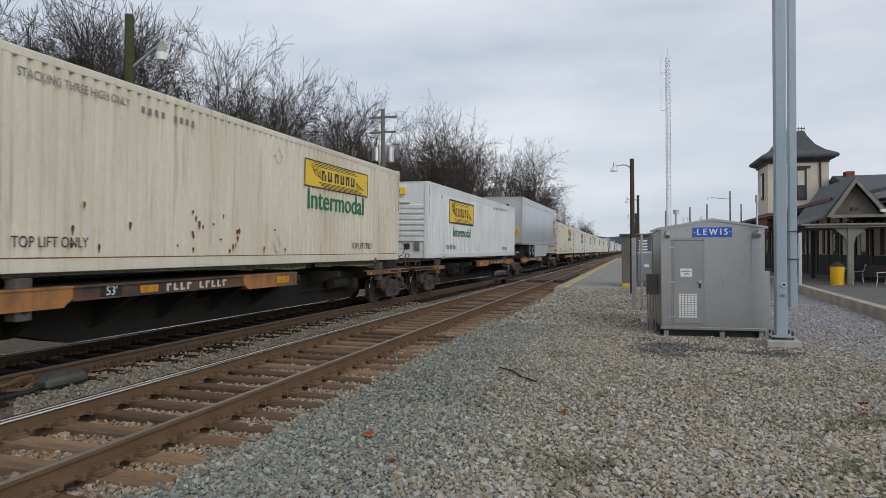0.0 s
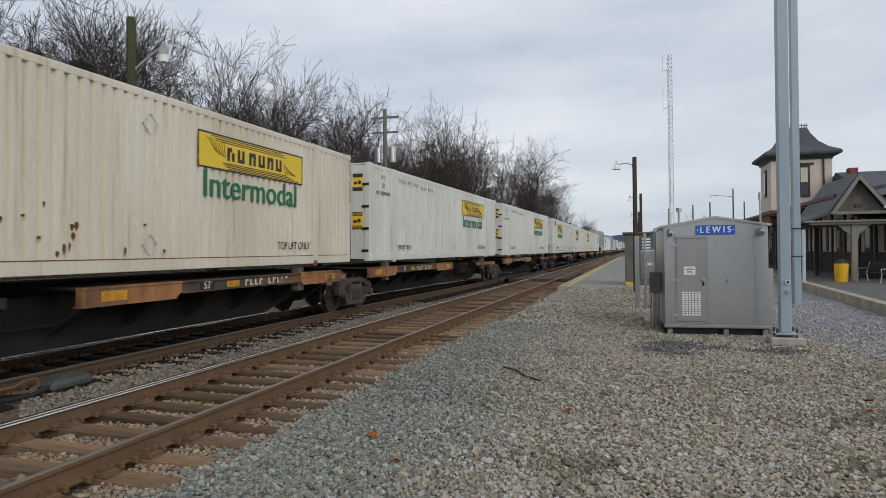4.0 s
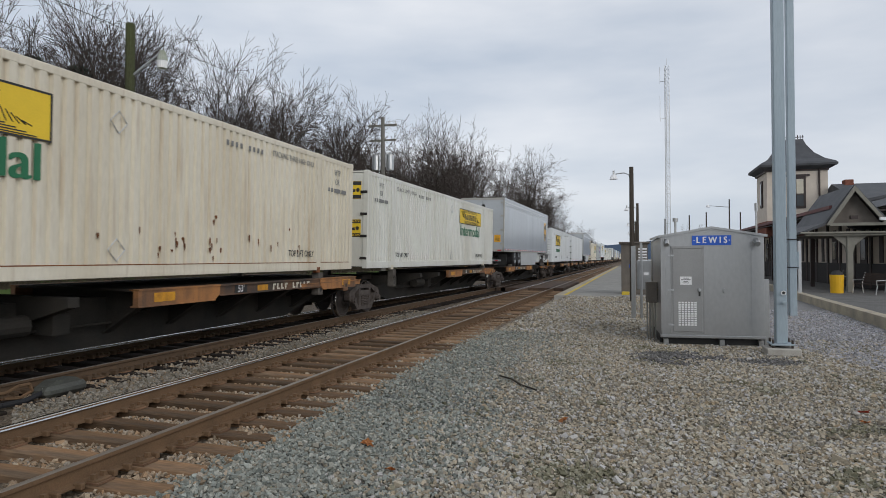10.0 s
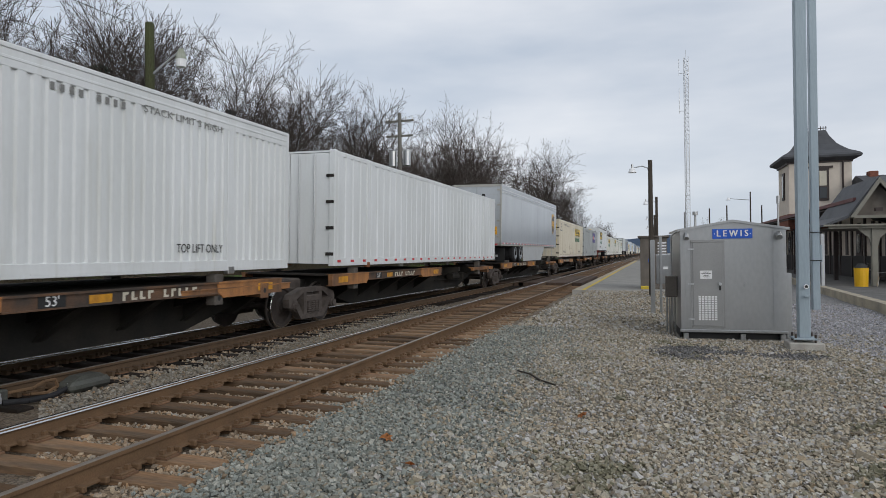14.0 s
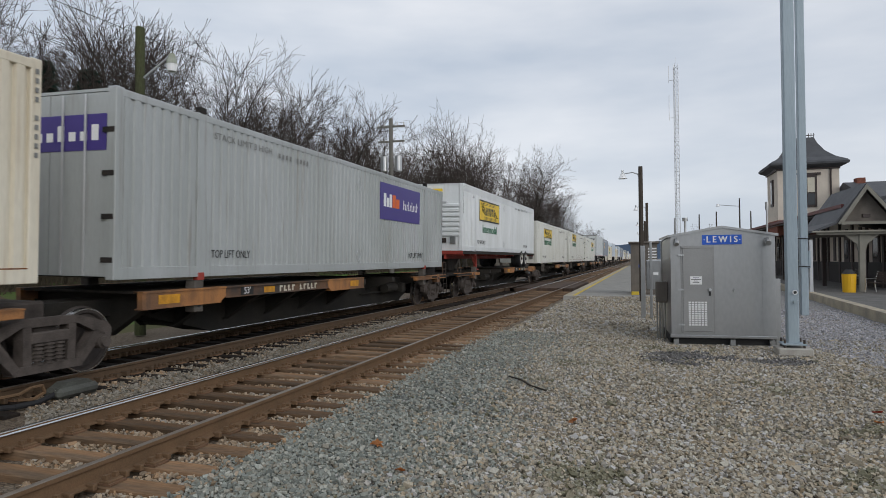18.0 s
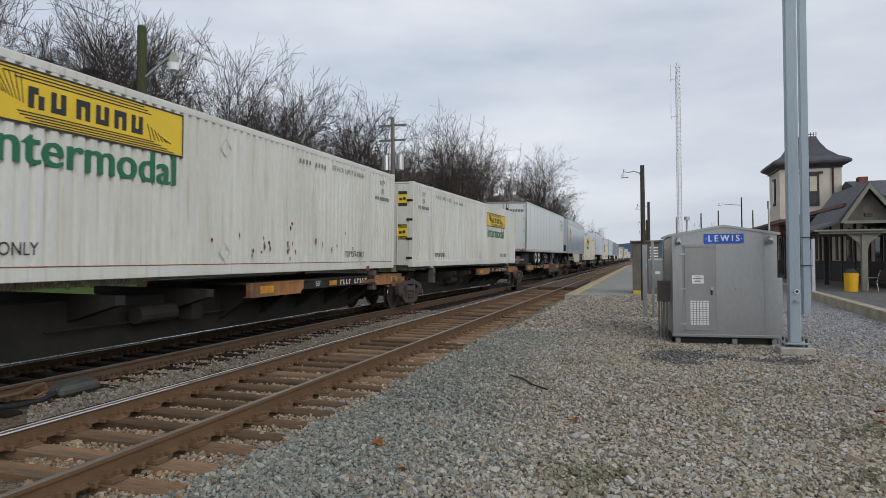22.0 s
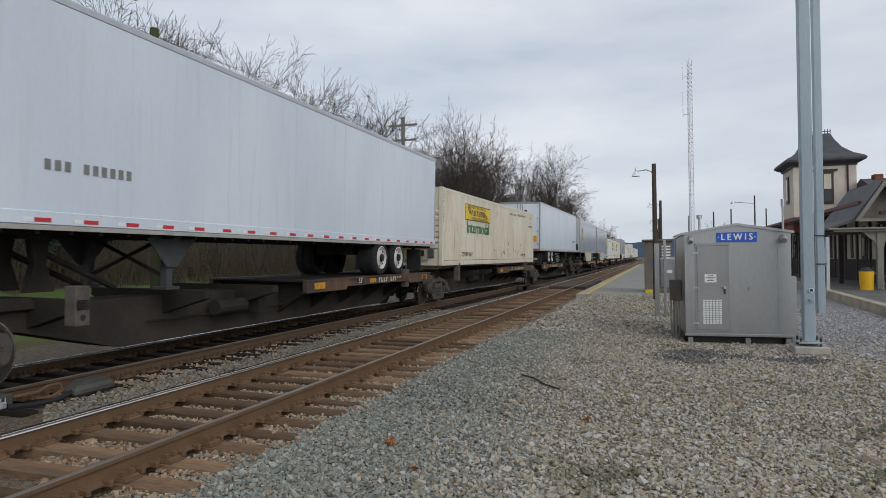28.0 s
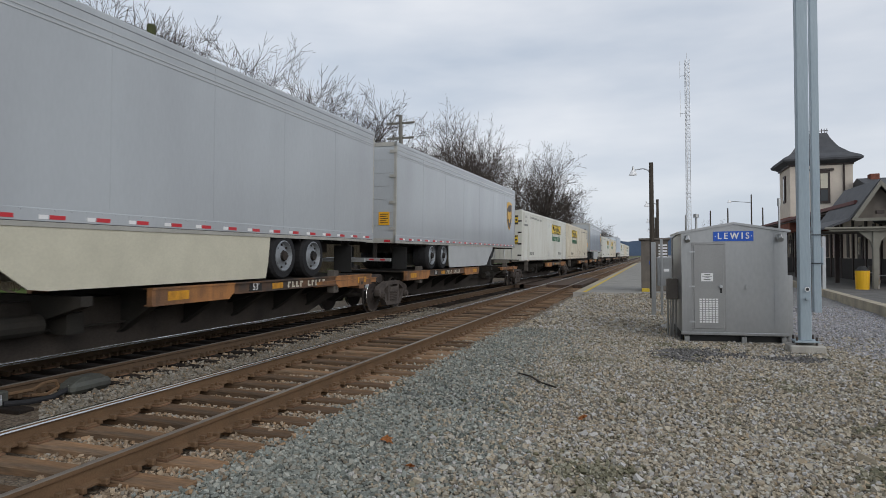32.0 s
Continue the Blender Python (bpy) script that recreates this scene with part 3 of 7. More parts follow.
def ground():
    xs = steps((-2500, -300, 440), (-300, -60, 40), (-60, -38, 5), (-38, -18, 0.8), (-18, 14, 0.3), (14, 60, 4), (60, 300, 40), (300, 2500, 440))
    ys = steps((-1500, -100, 280), (-100, -6, 12), (-6, 42, 0.3), (42, 130, 3), (130, 400, 30), (400, 4000, 600))
    verts, faces, mats = [], [], []
    for y in ys:
        for x in xs:
            z = ground_z(x, y) + 0.03 * noise.noise(Vector((x * 0.7, y * 0.7, 0))) * (1 if x > -3.3 else 0.3)
            z += bank(x, y)
            verts.append((x, y, z))
    w = len(xs)
    for j in range(len(ys) - 1):
        for i in range(w - 1):
            faces.append((j * w + i, j * w + i + 1, (j + 1) * w + i + 1, (j + 1) * w + i))
            x, y = (xs[i] + xs[i + 1]) / 2, (ys[j] + ys[j + 1]) / 2
            k = noise.noise(Vector((x * 0.9, y * 0.9, 3.0)))
            if x < -15.8 + 0.4 * k:
                mats.append(5 if -23.6 + k < x < -17.0 + 0.5 * k and y > 2 else (3 if x > -18 else 7))
            # bed between the far rails: the train's shade painted in along with the oil
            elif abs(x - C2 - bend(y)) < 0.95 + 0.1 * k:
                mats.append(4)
            elif C2 < x < -3.35 + 0.15 * k:
                mats.append(6)
            elif x < -15.2 + 0.5 * k:
                mats.append(3)
            # strip behind the far rail darkened likewise, for the shade of the cars
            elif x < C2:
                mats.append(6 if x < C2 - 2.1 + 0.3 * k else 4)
            elif x < -1.55 + 0.6 * k - 0.03 * y:
                mats.append(0)
            elif x > 3.9 + 0.09 * (y - 12) * (y < 12) + 0.7 * k and y > 9 or x > 7.5:
                mats.append(2)
            elif y > 16.5 + k and x > 1.5 + k:
                mats.append(2)
            else:
                mats.append(1)
    me = bpy.data.meshes.new("ground")
    me.from_pydata(verts, [], faces)
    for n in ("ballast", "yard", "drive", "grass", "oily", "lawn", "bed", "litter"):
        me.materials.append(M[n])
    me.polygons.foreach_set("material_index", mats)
    me.polygons.foreach_set("use_smooth", [True] * len(faces))
    ob = new("ground", me)
    return tagged(ob, "grey ballast, brown yard gravel and winter lawn", "ground", kind="structure")


ground()


# ---------------------------------------------------------------- tracks
RAIL = [(-0.07, -0.172), (0.07, -0.172), (0.07, -0.158), (0.014, -0.14), (0.010, -0.05), (0.036, -0.038), (0.036, -0.006), (-0.036, -0.006),
        (-0.036, -0.038), (-0.010, -0.05), (-0.014, -0.14), (-0.07, -0.158)]
HEAD = [(-0.036, -0.0056), (0.034, -0.034), (0.0390, -0.034), (0.0335, -0.008), (0.027, -0.003), (0.016, -0.0002), (-0.02, 0.0012), (-0.034, -0.0005)]  # polished down the gauge side


def along(name, profile, x, z, shift, ys, material, parent, label=""):
    verts, faces, n = [], [], len(profile)
    for y in ys:
        verts += [(x + a + shift(y), y, z + b) for a, b in profile]
    for i in range(len(ys) - 1):
        for k in range(n):
            faces.append((i * n + k, i * n + (k + 1) % n, (i + 1) * n + (k + 1) % n, (i + 1) * n + k))
    me = bpy.data.meshes.new(name)
    me.from_pydata(verts, [], faces)
    me.materials.append(M[material])
    ob = new(name, me)
    ob.parent = parent
    if label:
        ob["label"] = label
    return ob


def straight(y):
    return 0.0


def track(c, shift, label, tie_from, plates_to):
    tr = thing("track_near" if shift is straight else "track_far", label, "railway track", kind="structure")
    ys = steps((-12, 14, 2), (14, 62, 1.5), (62, 900, 60)) if shift is bend else steps((-12, 900, 80))
    for side in (-1, 1):
        z = CANT if side < 0 else 0.0
        along("rail", RAIL, c + side * GAUGE / 2, z, shift, ys, "rust" if shift is straight else "rust_dark", tr, "rust-brown steel rail")
        along("rail_head", HEAD if side < 0 else [(-a, b) for a, b in reversed(HEAD)], c + side * GAUGE / 2, z, shift, ys, "polished" if side < 0 else "dull_head", tr, "worn running surface")
    shapes = []
    for k in range(7):
        bm = box(-1.30, -0.115, -0.16, 1.46, 0.115, 0.0, bevel=0.012)
        for v in bm.verts:
            v.co += Vector((0.05 * noise.noise(v.co * 2 + Vector((0, 0, k * 9))), 0.012 * noise.noise(v.co * 7 + Vector((k, 0, 0))),
                            0.012 * noise.noise(v.co * 5 + Vector((0, k, 0)))))
        shapes.append(bm)
    meshes = []
    for bm in shapes:
        # far ties take the copy with the shade in its colour
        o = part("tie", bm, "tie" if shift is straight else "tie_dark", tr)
        meshes.append(o)
    pl = part("tie_plate", box(-0.19, -0.09, 0, 0.19, 0.09, 0.018), "plate", tr)
    spike_bm = bmesh.new()
    for dx, dy in ((-0.11, -0.05), (0.11, 0.05), (-0.11, 0.05), (0.11, -0.05)):
        box(dx - 0.022, dy - 0.018, 0.0, dx + 0.022, dy + 0.018, 0.065, spike_bm)
    for dx in (-0.12, 0.12):
        box(dx - 0.055, -0.08, 0.0, dx + 0.05, 0.08, 0.026, spike_bm, bevel=0.006)
    far = shift is bend
    for dx in (-0.085, 0.085):
        for dy in (-0.17, 0.17):
            k = 1.5 if far else 1.0
            box(dx - 0.045 * k, dy - 0.022 * k, -0.02, dx + 0.045 * k, dy + 0.022 * k, 0.035 * k, spike_bm, bevel=0.008)
    an = part("rail_anchor", spike_bm, "rust" if shift is straight else "rust_dark", tr)
    rnd = random.Random(5 if shift is bend else 4)
    y, i, first = tie_from, 0, True
    while y < 130:  # plates and anchors only where they can be told apart
        at = pose(c + shift(y) + rnd.uniform(-0.05, 0.05), y, -0.176 + CANT / 2, 0, math.degrees(CANT / GAUGE), rnd.uniform(-1.4, 1.4))
        if i < len(meshes):
            meshes[i].matrix_basis = at
        else:
            again(meshes[i % 7], at)
        if 1.0 < y < plates_to:
            for side in (-1, 1):
                zz = -0.178 + (CANT if side < 0 else 0)
                m = pose(c + shift(y) + side * GAUGE / 2, y, zz)
                if first and side < 0:
                    first = False
                    pl.matrix_basis = m
                    an.matrix_basis = pose(c + shift(y) + side * GAUGE / 2, y, zz + 0.01)
                else:
                    again(pl, m)
                    again(an, pose(c + shift(y) + side * GAUGE / 2, y, zz + 0.01))
        y += 0.535 + rnd.uniform(-0.03, 0.03)
        i += 1
    return tr


track(C1, straight, "railway track with rusty rails on worn wooden ties", -9.5, 34)
track(C2, bend, "second railway track on wooden ties, under the train", -9.5, 34)


def crossing():
    """Boarded crossing between the platform's end and the far track."""
    cr = thing("boarded_crossing", "dark timber boards laid between the rails", "crossing", kind="structure")
    for c, sh in ((C1, 0.0), (C2, bend(37))):
        for k in range(5):
            x = c + sh - 0.62 + k * 0.27
            part("plank", box(x, 36.4, -0.2, x + 0.262, 47.5, 0.0, bevel=0.008), "deck_wood", cr)
    for x in (C1 + 0.82, C1 + 1.09, C1 - 1.09, C1 - 1.36, C1 - 1.63, C1 - 1.90, C1 - 2.17, C2 + bend(37) + 0.84, C2 + bend(37) + 1.11):
        part("plank", box(x, 36.4, -0.2, x + 0.262, 47.5, 0.0, bevel=0.008), "deck_wood", cr)


crossing()


def platform():
    """Low trackside platform with a concrete edge and a yellow line, beyond the crossing."""
    pf = thing("platform", "low asphalt platform with a concrete edge", "platform", kind="structure")
    part("deck", box(-2.82, 29.2, -0.3, 0.9, 140, -0.01), "asphalt_pale", pf)
    part("edge", box(-3.36, 29.25, -0.3, -2.82, 140, 0.0), "kerb_stone", pf, "tan weathered edge slab")
    part("yellow_line", box(-2.98, 29.27, -0.01, -2.84, 140, 0.006), "line_yellow", pf, "yellow safety line")
    part("front_kerb", box(-3.36, 29.0, -0.3, 0.9, 29.2, 0.004), "concrete", pf)
    return pf


platform()


# ---------------------------------------------------------------- train: containers
LEN, WID, HIG = 16.15, 2.59, 2.90


def corrugated(y0, y1, z0, z1, x, depth, pitch, side, flat=0.0):
    """A wall sheet in the y-z plane with upright trapezoid ribs; side: which way is out."""
    bm = bmesh.new()
    n = max(1, round((y1 - y0) / pitch))
    p = (y1 - y0) / n
    pts = []
    for i in range(n):
        a = y0 + i * p
        for f, d in ((0.0, 0.0), (0.30, 0.0), (0.39, 1.0), (0.91, 1.0)):
            pts.append((a + f * p, x - side * depth * (1 - d)))
    pts.append((y1, x - side * depth))
    lo = [bm.verts.new((b, a, z0)) for a, b in pts]
    hi = [bm.verts.new((b, a, z1)) for a, b in pts]
    for i in range(len(pts) - 1):
        q = (lo[i], lo[i + 1], hi[i + 1], hi[i])
        bm.faces.new(q if side > 0 else tuple(reversed(q)))
    return bm


def side_at(side, y, z, out=0.004):
    """Where flat marks lie on a container's or trailer's side, to be read from outside."""
    return pose(side * (WID / 2 + out), y, z, 90, 0, 90 if side > 0 else -90)


def banner(parent, side, y, z, w, h, border, name="banner"):
    b = part(name, box(-w / 2, -h / 2, 0, w / 2, h / 2, 0.004), "yellow", parent, "yellow banner with black marks")
    b.matrix_basis = side_at(side, y, z, 0.003)
    fr = bmesh.new()
    t = border
    for x0, y0, x1, y1 in ((-w / 2, -h / 2, w / 2, -h / 2 + t), (-w / 2, h / 2 - t, w / 2, h / 2), (-w / 2, -h / 2 + t, -w / 2 + t, h / 2 - t),
                           (w / 2 - t, -h / 2 + t, w / 2, h / 2 - t)):
        box(x0, y0, 0.004, x1, y1, 0.008, fr)
    part("border", fr, "black_ink", b)
    mk = bmesh.new()
    lw, hh = w * 0.54, h * 0.19
    for i in range(6):  # broad dark marks in a row
        x0 = -lw / 2 + lw * (i * 0.165 + (0.03 if i > 1 else 0.0))
        wd = lw * 0.115
        box(x0, -hh, 0.004, x0 + wd * 0.36, hh, 0.008, mk)
        box(x0 + wd * 0.64, -hh, 0.004, x0 + wd, hh * (0.3 if i == 0 else 1.0), 0.008, mk)
        box(x0 + wd * 0.36, -hh if i % 2 else hh * 0.35, 0.004, x0 + wd * 0.64, -hh * 0.45 if i % 2 else hh, 0.008, mk)
    for i in range(7):  # engraved scroll at the left
        rod((-w * 0.43 + i * w * 0.022, h * 0.36, 0.006), (-w * 0.36 + i * w * 0.012, -h * 0.02 - i * h * 0.02, 0.006), 0.007, 4, mk)
    for yy, x0, x1 in ((0.42, -0.40, 0.26), (0.36, -0.36, 0.28), (0.30, -0.32, 0.30), (-0.28, -0.31, 0.32), (-0.33, -0.30, 0.36), (-0.38, -0.28, 0.40), (-0.43, -0.26, 0.44)):
        box(w * x0, h * yy - 0.008, 0.004, w * x1, h * yy + 0.008, 0.008, mk)
    for i in range(6):
        rod((w * 0.28 + i * w * 0.02, h * 0.08 - i * h * 0.05, 0.006), (w * 0.30 + i * w * 0.024, -h * 0.24, 0.006), 0.009, 4, mk)
    part("mark", mk, "black_ink", b)["kind"] = "stuff"
    return b


def container(label, paint, look_="old", grime="cream", up=0.0, patched=False):
    """A 53-foot container, nose at y = 0, base at z = 0. look_: old, new or plain."""
    c = thing("shipping_container", label, "container", group="containers on the train")
    pitch, depth = (0.215, 0.052) if look_ == "old" else (0.215, 0.034)
    if look_ == "plain":
        pitch, depth = 0.45, 0.018
    post, top = 0.24, (0.30 if look_ == "new" else 0.14)
    p1, p2 = 1.98, LEN - 1.98
    for s in (-1, 1):
        x = s * (WID / 2 - 0.004)
        for a, b in ((0.16, p1 - post / 2), (p1 + post / 2, p2 - post / 2), (p2 + post / 2, LEN - 0.16)):
            part("side_panel", corrugated(a, b, 0.19, HIG - top + 0.01, x, depth, pitch, s), paint, c)
        for yy in (p1, p2):
            po = part("lift_post", box(x - s * 0.07, yy - post / 2, 0.0, x + s * 0.006, yy + post / 2, HIG, bevel=0.008), paint, c)
            part("corner_casting", box(x - s * 0.1, yy - 0.09, HIG - 0.02, x + s * 0.012, yy + 0.09, HIG + 0.10, bevel=0.01), "car_dark", po, "dark steel lifting casting")
            part("corner_casting", box(x - s * 0.1, yy - 0.09, -0.06, x + s * 0.012, yy + 0.09, 0.08, bevel=0.01), grime, po)
        rail = box(x - s * 0.09, 0.1, 0.0, x + s * 0.004, LEN - 0.1, 0.195, bevel=0.008)
        for i in range(26):
            box(x - s * 0.01, 0.45 + i * 0.6, 0.045, x + s * 0.007, 0.75 + i * 0.6, 0.085, rail)
        part("bottom_rail", rail, paint, c)
        rl = part("top_rail", box(x - s * 0.08, 0.1, HIG - top, x + s * 0.004, LEN - 0.1, HIG - 0.02, bevel=0.01), paint, c)
        if look_ == "new":
            part("rail_lip", box(x - s * 0.05, 0.1, HIG - 0.07, x + s * 0.018, LEN - 0.1, HIG - 0.005, bevel=0.006), paint, rl)
            part("rail_lip", box(x - s * 0.05, 0.1, HIG - 0.20, x + s * 0.010, LEN - 0.1, HIG - 0.16, bevel=0.006), paint, rl)
        if grime == "orange_red" and look_ == "old":
            part("rust_line", box(x - s * 0.03, 0.16, 0.186, x + s * 0.0055, LEN - 0.16, 0.203), "orange_red", c, "rusty seam above the bottom rail")
        for yy in (0.08, LEN - 0.08):
            part("corner_post", box(x - s * 0.16, yy - 0.08, 0.0, x + s * 0.005, yy + 0.08, HIG, bevel=0.012), paint, c)
        if look_ == "old" and grime == "orange_red":
            rs, rr = bmesh.new(), random.Random(31 + s)
            for k in range(26):
                y, z, h = rr.choice((rr.uniform(6.8, 13.5), rr.uniform(8.5, 10.5))), rr.choice((rr.uniform(0.3, 0.75), rr.uniform(0.5, 1.1))), rr.uniform(0.03, 0.14)
                w = rr.uniform(0.015, 0.04)
                prism([(y - w, z), (y - w * 0.3, z + h * 0.3), (y + w * 0.8, z + h * 0.25), (y + w, z - h * 0.3), (y + w * 0.2, z - h), (y - w * 0.6, z - h * 0.5)], "x", x + s * 0.002, x + s * 0.006, rs)
            tagged(part("rust_spots", rs, "rust_spot", c, "rust blisters on the side"), kind="stuff")
        if look_ == "old":
            banner(c, s, 4.55, 2.16 + up, 3.75, 0.66 + up * 0.3, 0.028)
            letters("Intermodal", 0.70, "green_ink", c, side_at(s, 4.6, 1.52 + up), width=3.3, label="green word Intermodal", bold=0.018)
        elif look_ == "new":
            banner(c, s, 4.55, 1.93, 3.85, 1.0, 0.06)
            letters("Intermodal", 0.56, "green_ink", c, side_at(s, 4.6, 1.06), width=2.7, label="green word Intermodal", bold=0.013)
        elif look_ == "purple":
            b = part("banner", box(-1.75, -0.55, 0, 1.75, 0.55, 0.006), "purple", c, "purple banner with pale marks")
            b.matrix_basis = side_at(s, 4.4, 2.05, 0.003)
            mk = bmesh.new()
            for x0, hh in ((-1.48, 0.40), (-1.24, 0.28), (-1.02, 0.40)):  # white blocks, orange blocks, then thin white strokes
                box(x0, -0.16, 0.006, x0 + 0.19, -0.16 + hh, 0.010, mk)
            for k in range(9):
                box(0.16 + k * 0.155, -0.16, 0.006, 0.21 + k * 0.155, (0.14 if k in (0, 3, 5, 8) else 0.04), 0.010, mk)
                box(0.21 + k * 0.155, -0.16 if k % 2 else -0.01, 0.006, 0.27 + k * 0.155, -0.12 if k % 2 else 0.03, 0.010, mk)
            tagged(part("mark", mk, "sign_white", b), kind="stuff")
            om = box(-0.78, -0.16, 0.006, -0.52, 0.24, 0.010)
            box(-0.48, -0.16, 0.006, -0.20, 0.13, 0.010, om)
            part("mark", om, "orange_mark", b, "orange blocks")
        if look_ != "plain":
            if look_ == "new":
                letters("WTP", 0.16, "faded_ink", c, side_at(s, 1.62, 2.42), name="lifting_note", width=0.26)
            elif look_ == "old":
                for text, dz in (("WTP", 0.0), ("OR", 0.24)):
                    letters(text, 0.22, "faded_ink", c, side_at(s, LEN - 1.0, 2.52 - dz), name="lifting_note", width=0.34 if dz == 0 else 0.24)
                lb = bmesh.new()
                for x0, wd in ((0, 0.10), (0.16, 0.10), (0.34, 0.36), (0.76, 0.28)):
                    box(x0 - 0.52, -0.05, 0, x0 - 0.52 + wd, 0.05, 0.004, lb)
                tagged(part("note_bars", lb, "faded_ink", c), kind="stuff").matrix_basis = side_at(s, LEN - 1.0, 2.06)
            vb = bmesh.new()
            for i in range(10):
                if i != 4:
                    box(-0.025, 0.5 - i * 0.12, 0, 0.025, 0.565 - i * 0.12, 0.004, vb)
            tagged(part("number_bars", vb, "faded_ink", c), kind="stuff").matrix_basis = side_at(s, 0.08, 2.2, 0.008)
            letters("TOP LIFT ONLY", 0.24, "black_ink", c, side_at(s, 3.0, 0.42), width=1.45)
            letters("TOP LIFT ONLY", 0.21, "black_ink", c, side_at(s, LEN - 2.85, 0.40), width=1.2)
            nb = bmesh.new()
            for i in range(9):
                if i != 4:
                    box(-0.7 + i * 0.15, -0.05, 0, -0.63 + i * 0.15, 0.05, 0.004, nb)
            tagged(part("number_bars", nb, "faded_ink", c), kind="stuff").matrix_basis = side_at(s, 11.0, 2.52)
            letters("STACKING THREE HIGH ONLY" if paint == "cream" else "STACK LIMIT 3 HIGH", 0.17, "faded_ink", c, side_at(s, LEN - 3.25, 2.56), name="stacking_note", width=1.9)
            sg = bmesh.new()
            for dz in (0.42, 2.35):
                for ang in range(4):
                    ca, sa = math.cos(ang * math.pi / 2), math.sin(ang * math.pi / 2)
                    d = 0.17
                    rod((d * ca, dz - 1.3 + d * sa, 0.002), (-d * sa, dz - 1.3 + d * ca, 0.002), 0.008, 4, sg)
            tagged(part("placard_holder", sg, "alu", c), kind="stuff").matrix_basis = side_at(s, 7.6, 1.3)
        else:
            rd = bmesh.new()
            for i in range(22):
                box(0.25 + i * 0.73 - 0.09, -0.03, 0, 0.25 + i * 0.73 + 0.09, 0.03, 0.004, rd)
            part("reflector_strip", rd, "red_mark", c).matrix_basis = pose(s * (WID / 2 + 0.004), 0 if s > 0 else 0, 0.12, 90, 0, 90) if s > 0 else pose(s * (WID / 2 + 0.004), LEN, 0.12, 90, 0, -90)
        if patched:
            part("repair_patch", box(x - s * 0.02, 1.05, 2.28, x + s * 0.008, 1.62, 2.76), "red_patch", c, "dark red repair patch")
    part("roof", box(-WID / 2 + 0.06, 0.05, HIG - 0.06, WID / 2 - 0.06, LEN - 0.05, HIG - 0.015), paint, c)
    part("floor_frame", box(-WID / 2 + 0.1, 0.1, 0.03, WID / 2 - 0.1, LEN - 0.1, 0.15), "car_dark", c)
    # nose wall, with broad lying ribs
    nose = box(-WID / 2 + 0.15, 0.05, 0.0, WID / 2 - 0.15, 0.09, HIG)
    nw = part("nose_wall", nose, paint, c)
    rib = None
    for k in range(7):
        if rib is None:
            rib = part("rib", prism([(0.052, 0.0), (-0.022, 0.025), (-0.022, 0.125), (0.052, 0.17)], "x", -WID / 2 + 0.17, WID / 2 - 0.17), paint, nw, at=pose(0, 0, 0.62))
        else:
            again(rib, pose(0, 0, 0.62 + k * 0.21))
    part("vent", box(0.35, -0.012, 0.34, 0.55, 0.05, 0.55), "car_dark", nw)
    part("document_box", box(0.75, -0.05, 0.30, 0.98, 0.05, 0.62, bevel=0.01), "galv", nw)
    part("sticker", box(-0.15, -0.003, 0.38, 0.0, 0.05, 0.54), "yellow", nw)
    if patched:
        pb = part("nose_banner", box(-1.1, -0.03, 2.36, 1.1, 0.05, 2.74), "white_panel", nw, "grey-white panel with black marks")
        mk = bmesh.new()
        for i in range(6):
            x0 = -0.62 + i * 0.2 + (0.08 if i > 1 else 0)
            box(x0, -0.034, 2.46, x0 + 0.05, -0.028, 2.66, mk)
            box(x0 + 0.09, -0.034, 2.46, x0 + 0.14, -0.028, 2.66, mk)
            box(x0 + 0.05, -0.034, 2.58, x0 + 0.09, -0.028, 2.63, mk)
        for z in (2.41, 2.70):
            box(-0.95, -0.034, z - 0.008, 0.95, -0.028, z + 0.008, mk)
        part("mark", mk, "black_ink", pb)["kind"] = "stuff"
    elif look_ in ("old", "new"):
        pn = box(-0.6, -0.008, 2.42, 0.35, 0.05, 2.68)
        pb = part("nose_banner", pn, "yellow", nw)
        mk = bmesh.new()
        for i in range(6):
            box(-0.42 + i * 0.1, -0.012, 2.49, -0.36 + i * 0.1, 0.0, 2.61, mk)
        part("mark", mk, "black_ink", nw)["kind"] = "stuff"
        if look_ == "new":
            letters("Intermodal", 0.16, "green_ink", nw, pose(-0.12, 0.045, 2.32, 90), width=0.75)
        nb = bmesh.new()
        for i in range(9):
            if i != 3:
                box(-0.55 + i * 0.1, 0.044, 1.90, -0.49 + i * 0.1, 0.05, 2.0, nb)
        tagged(part("number_bars", nb, "faded_ink", nw), kind="stuff")
        part("bracket", box(-0.35, -0.03, 2.06, 0.55, 0.05, 2.13, bevel=0.01), "alu", nw)
    # doors
    d = box(-WID / 2 + 0.15, LEN - 0.09, 0.05, -0.01, LEN - 0.03, HIG - 0.08)
    dl = part("door", d, paint, c)
    dr = part("door", box(0.01, LEN - 0.09, 0.05, WID / 2 - 0.15, LEN - 0.03, HIG - 0.08), paint, c)
    for leaf, x0 in ((dl, -1), (dr, 1)):
        for xx in (0.28, 0.72):
            part("lock_rod", rod((x0 * xx, LEN + 0.0, 0.06), (x0 * xx, LEN + 0.0, HIG - 0.1), 0.02, 6), "alu", leaf)
        for zz in (0.3, 0.95, 1.6, 2.25):
            part("hinge", box(x0 * 1.05, LEN - 0.04, zz - 0.04, x0 * 1.27, LEN + 0.006, zz + 0.04), "car_dark", leaf)
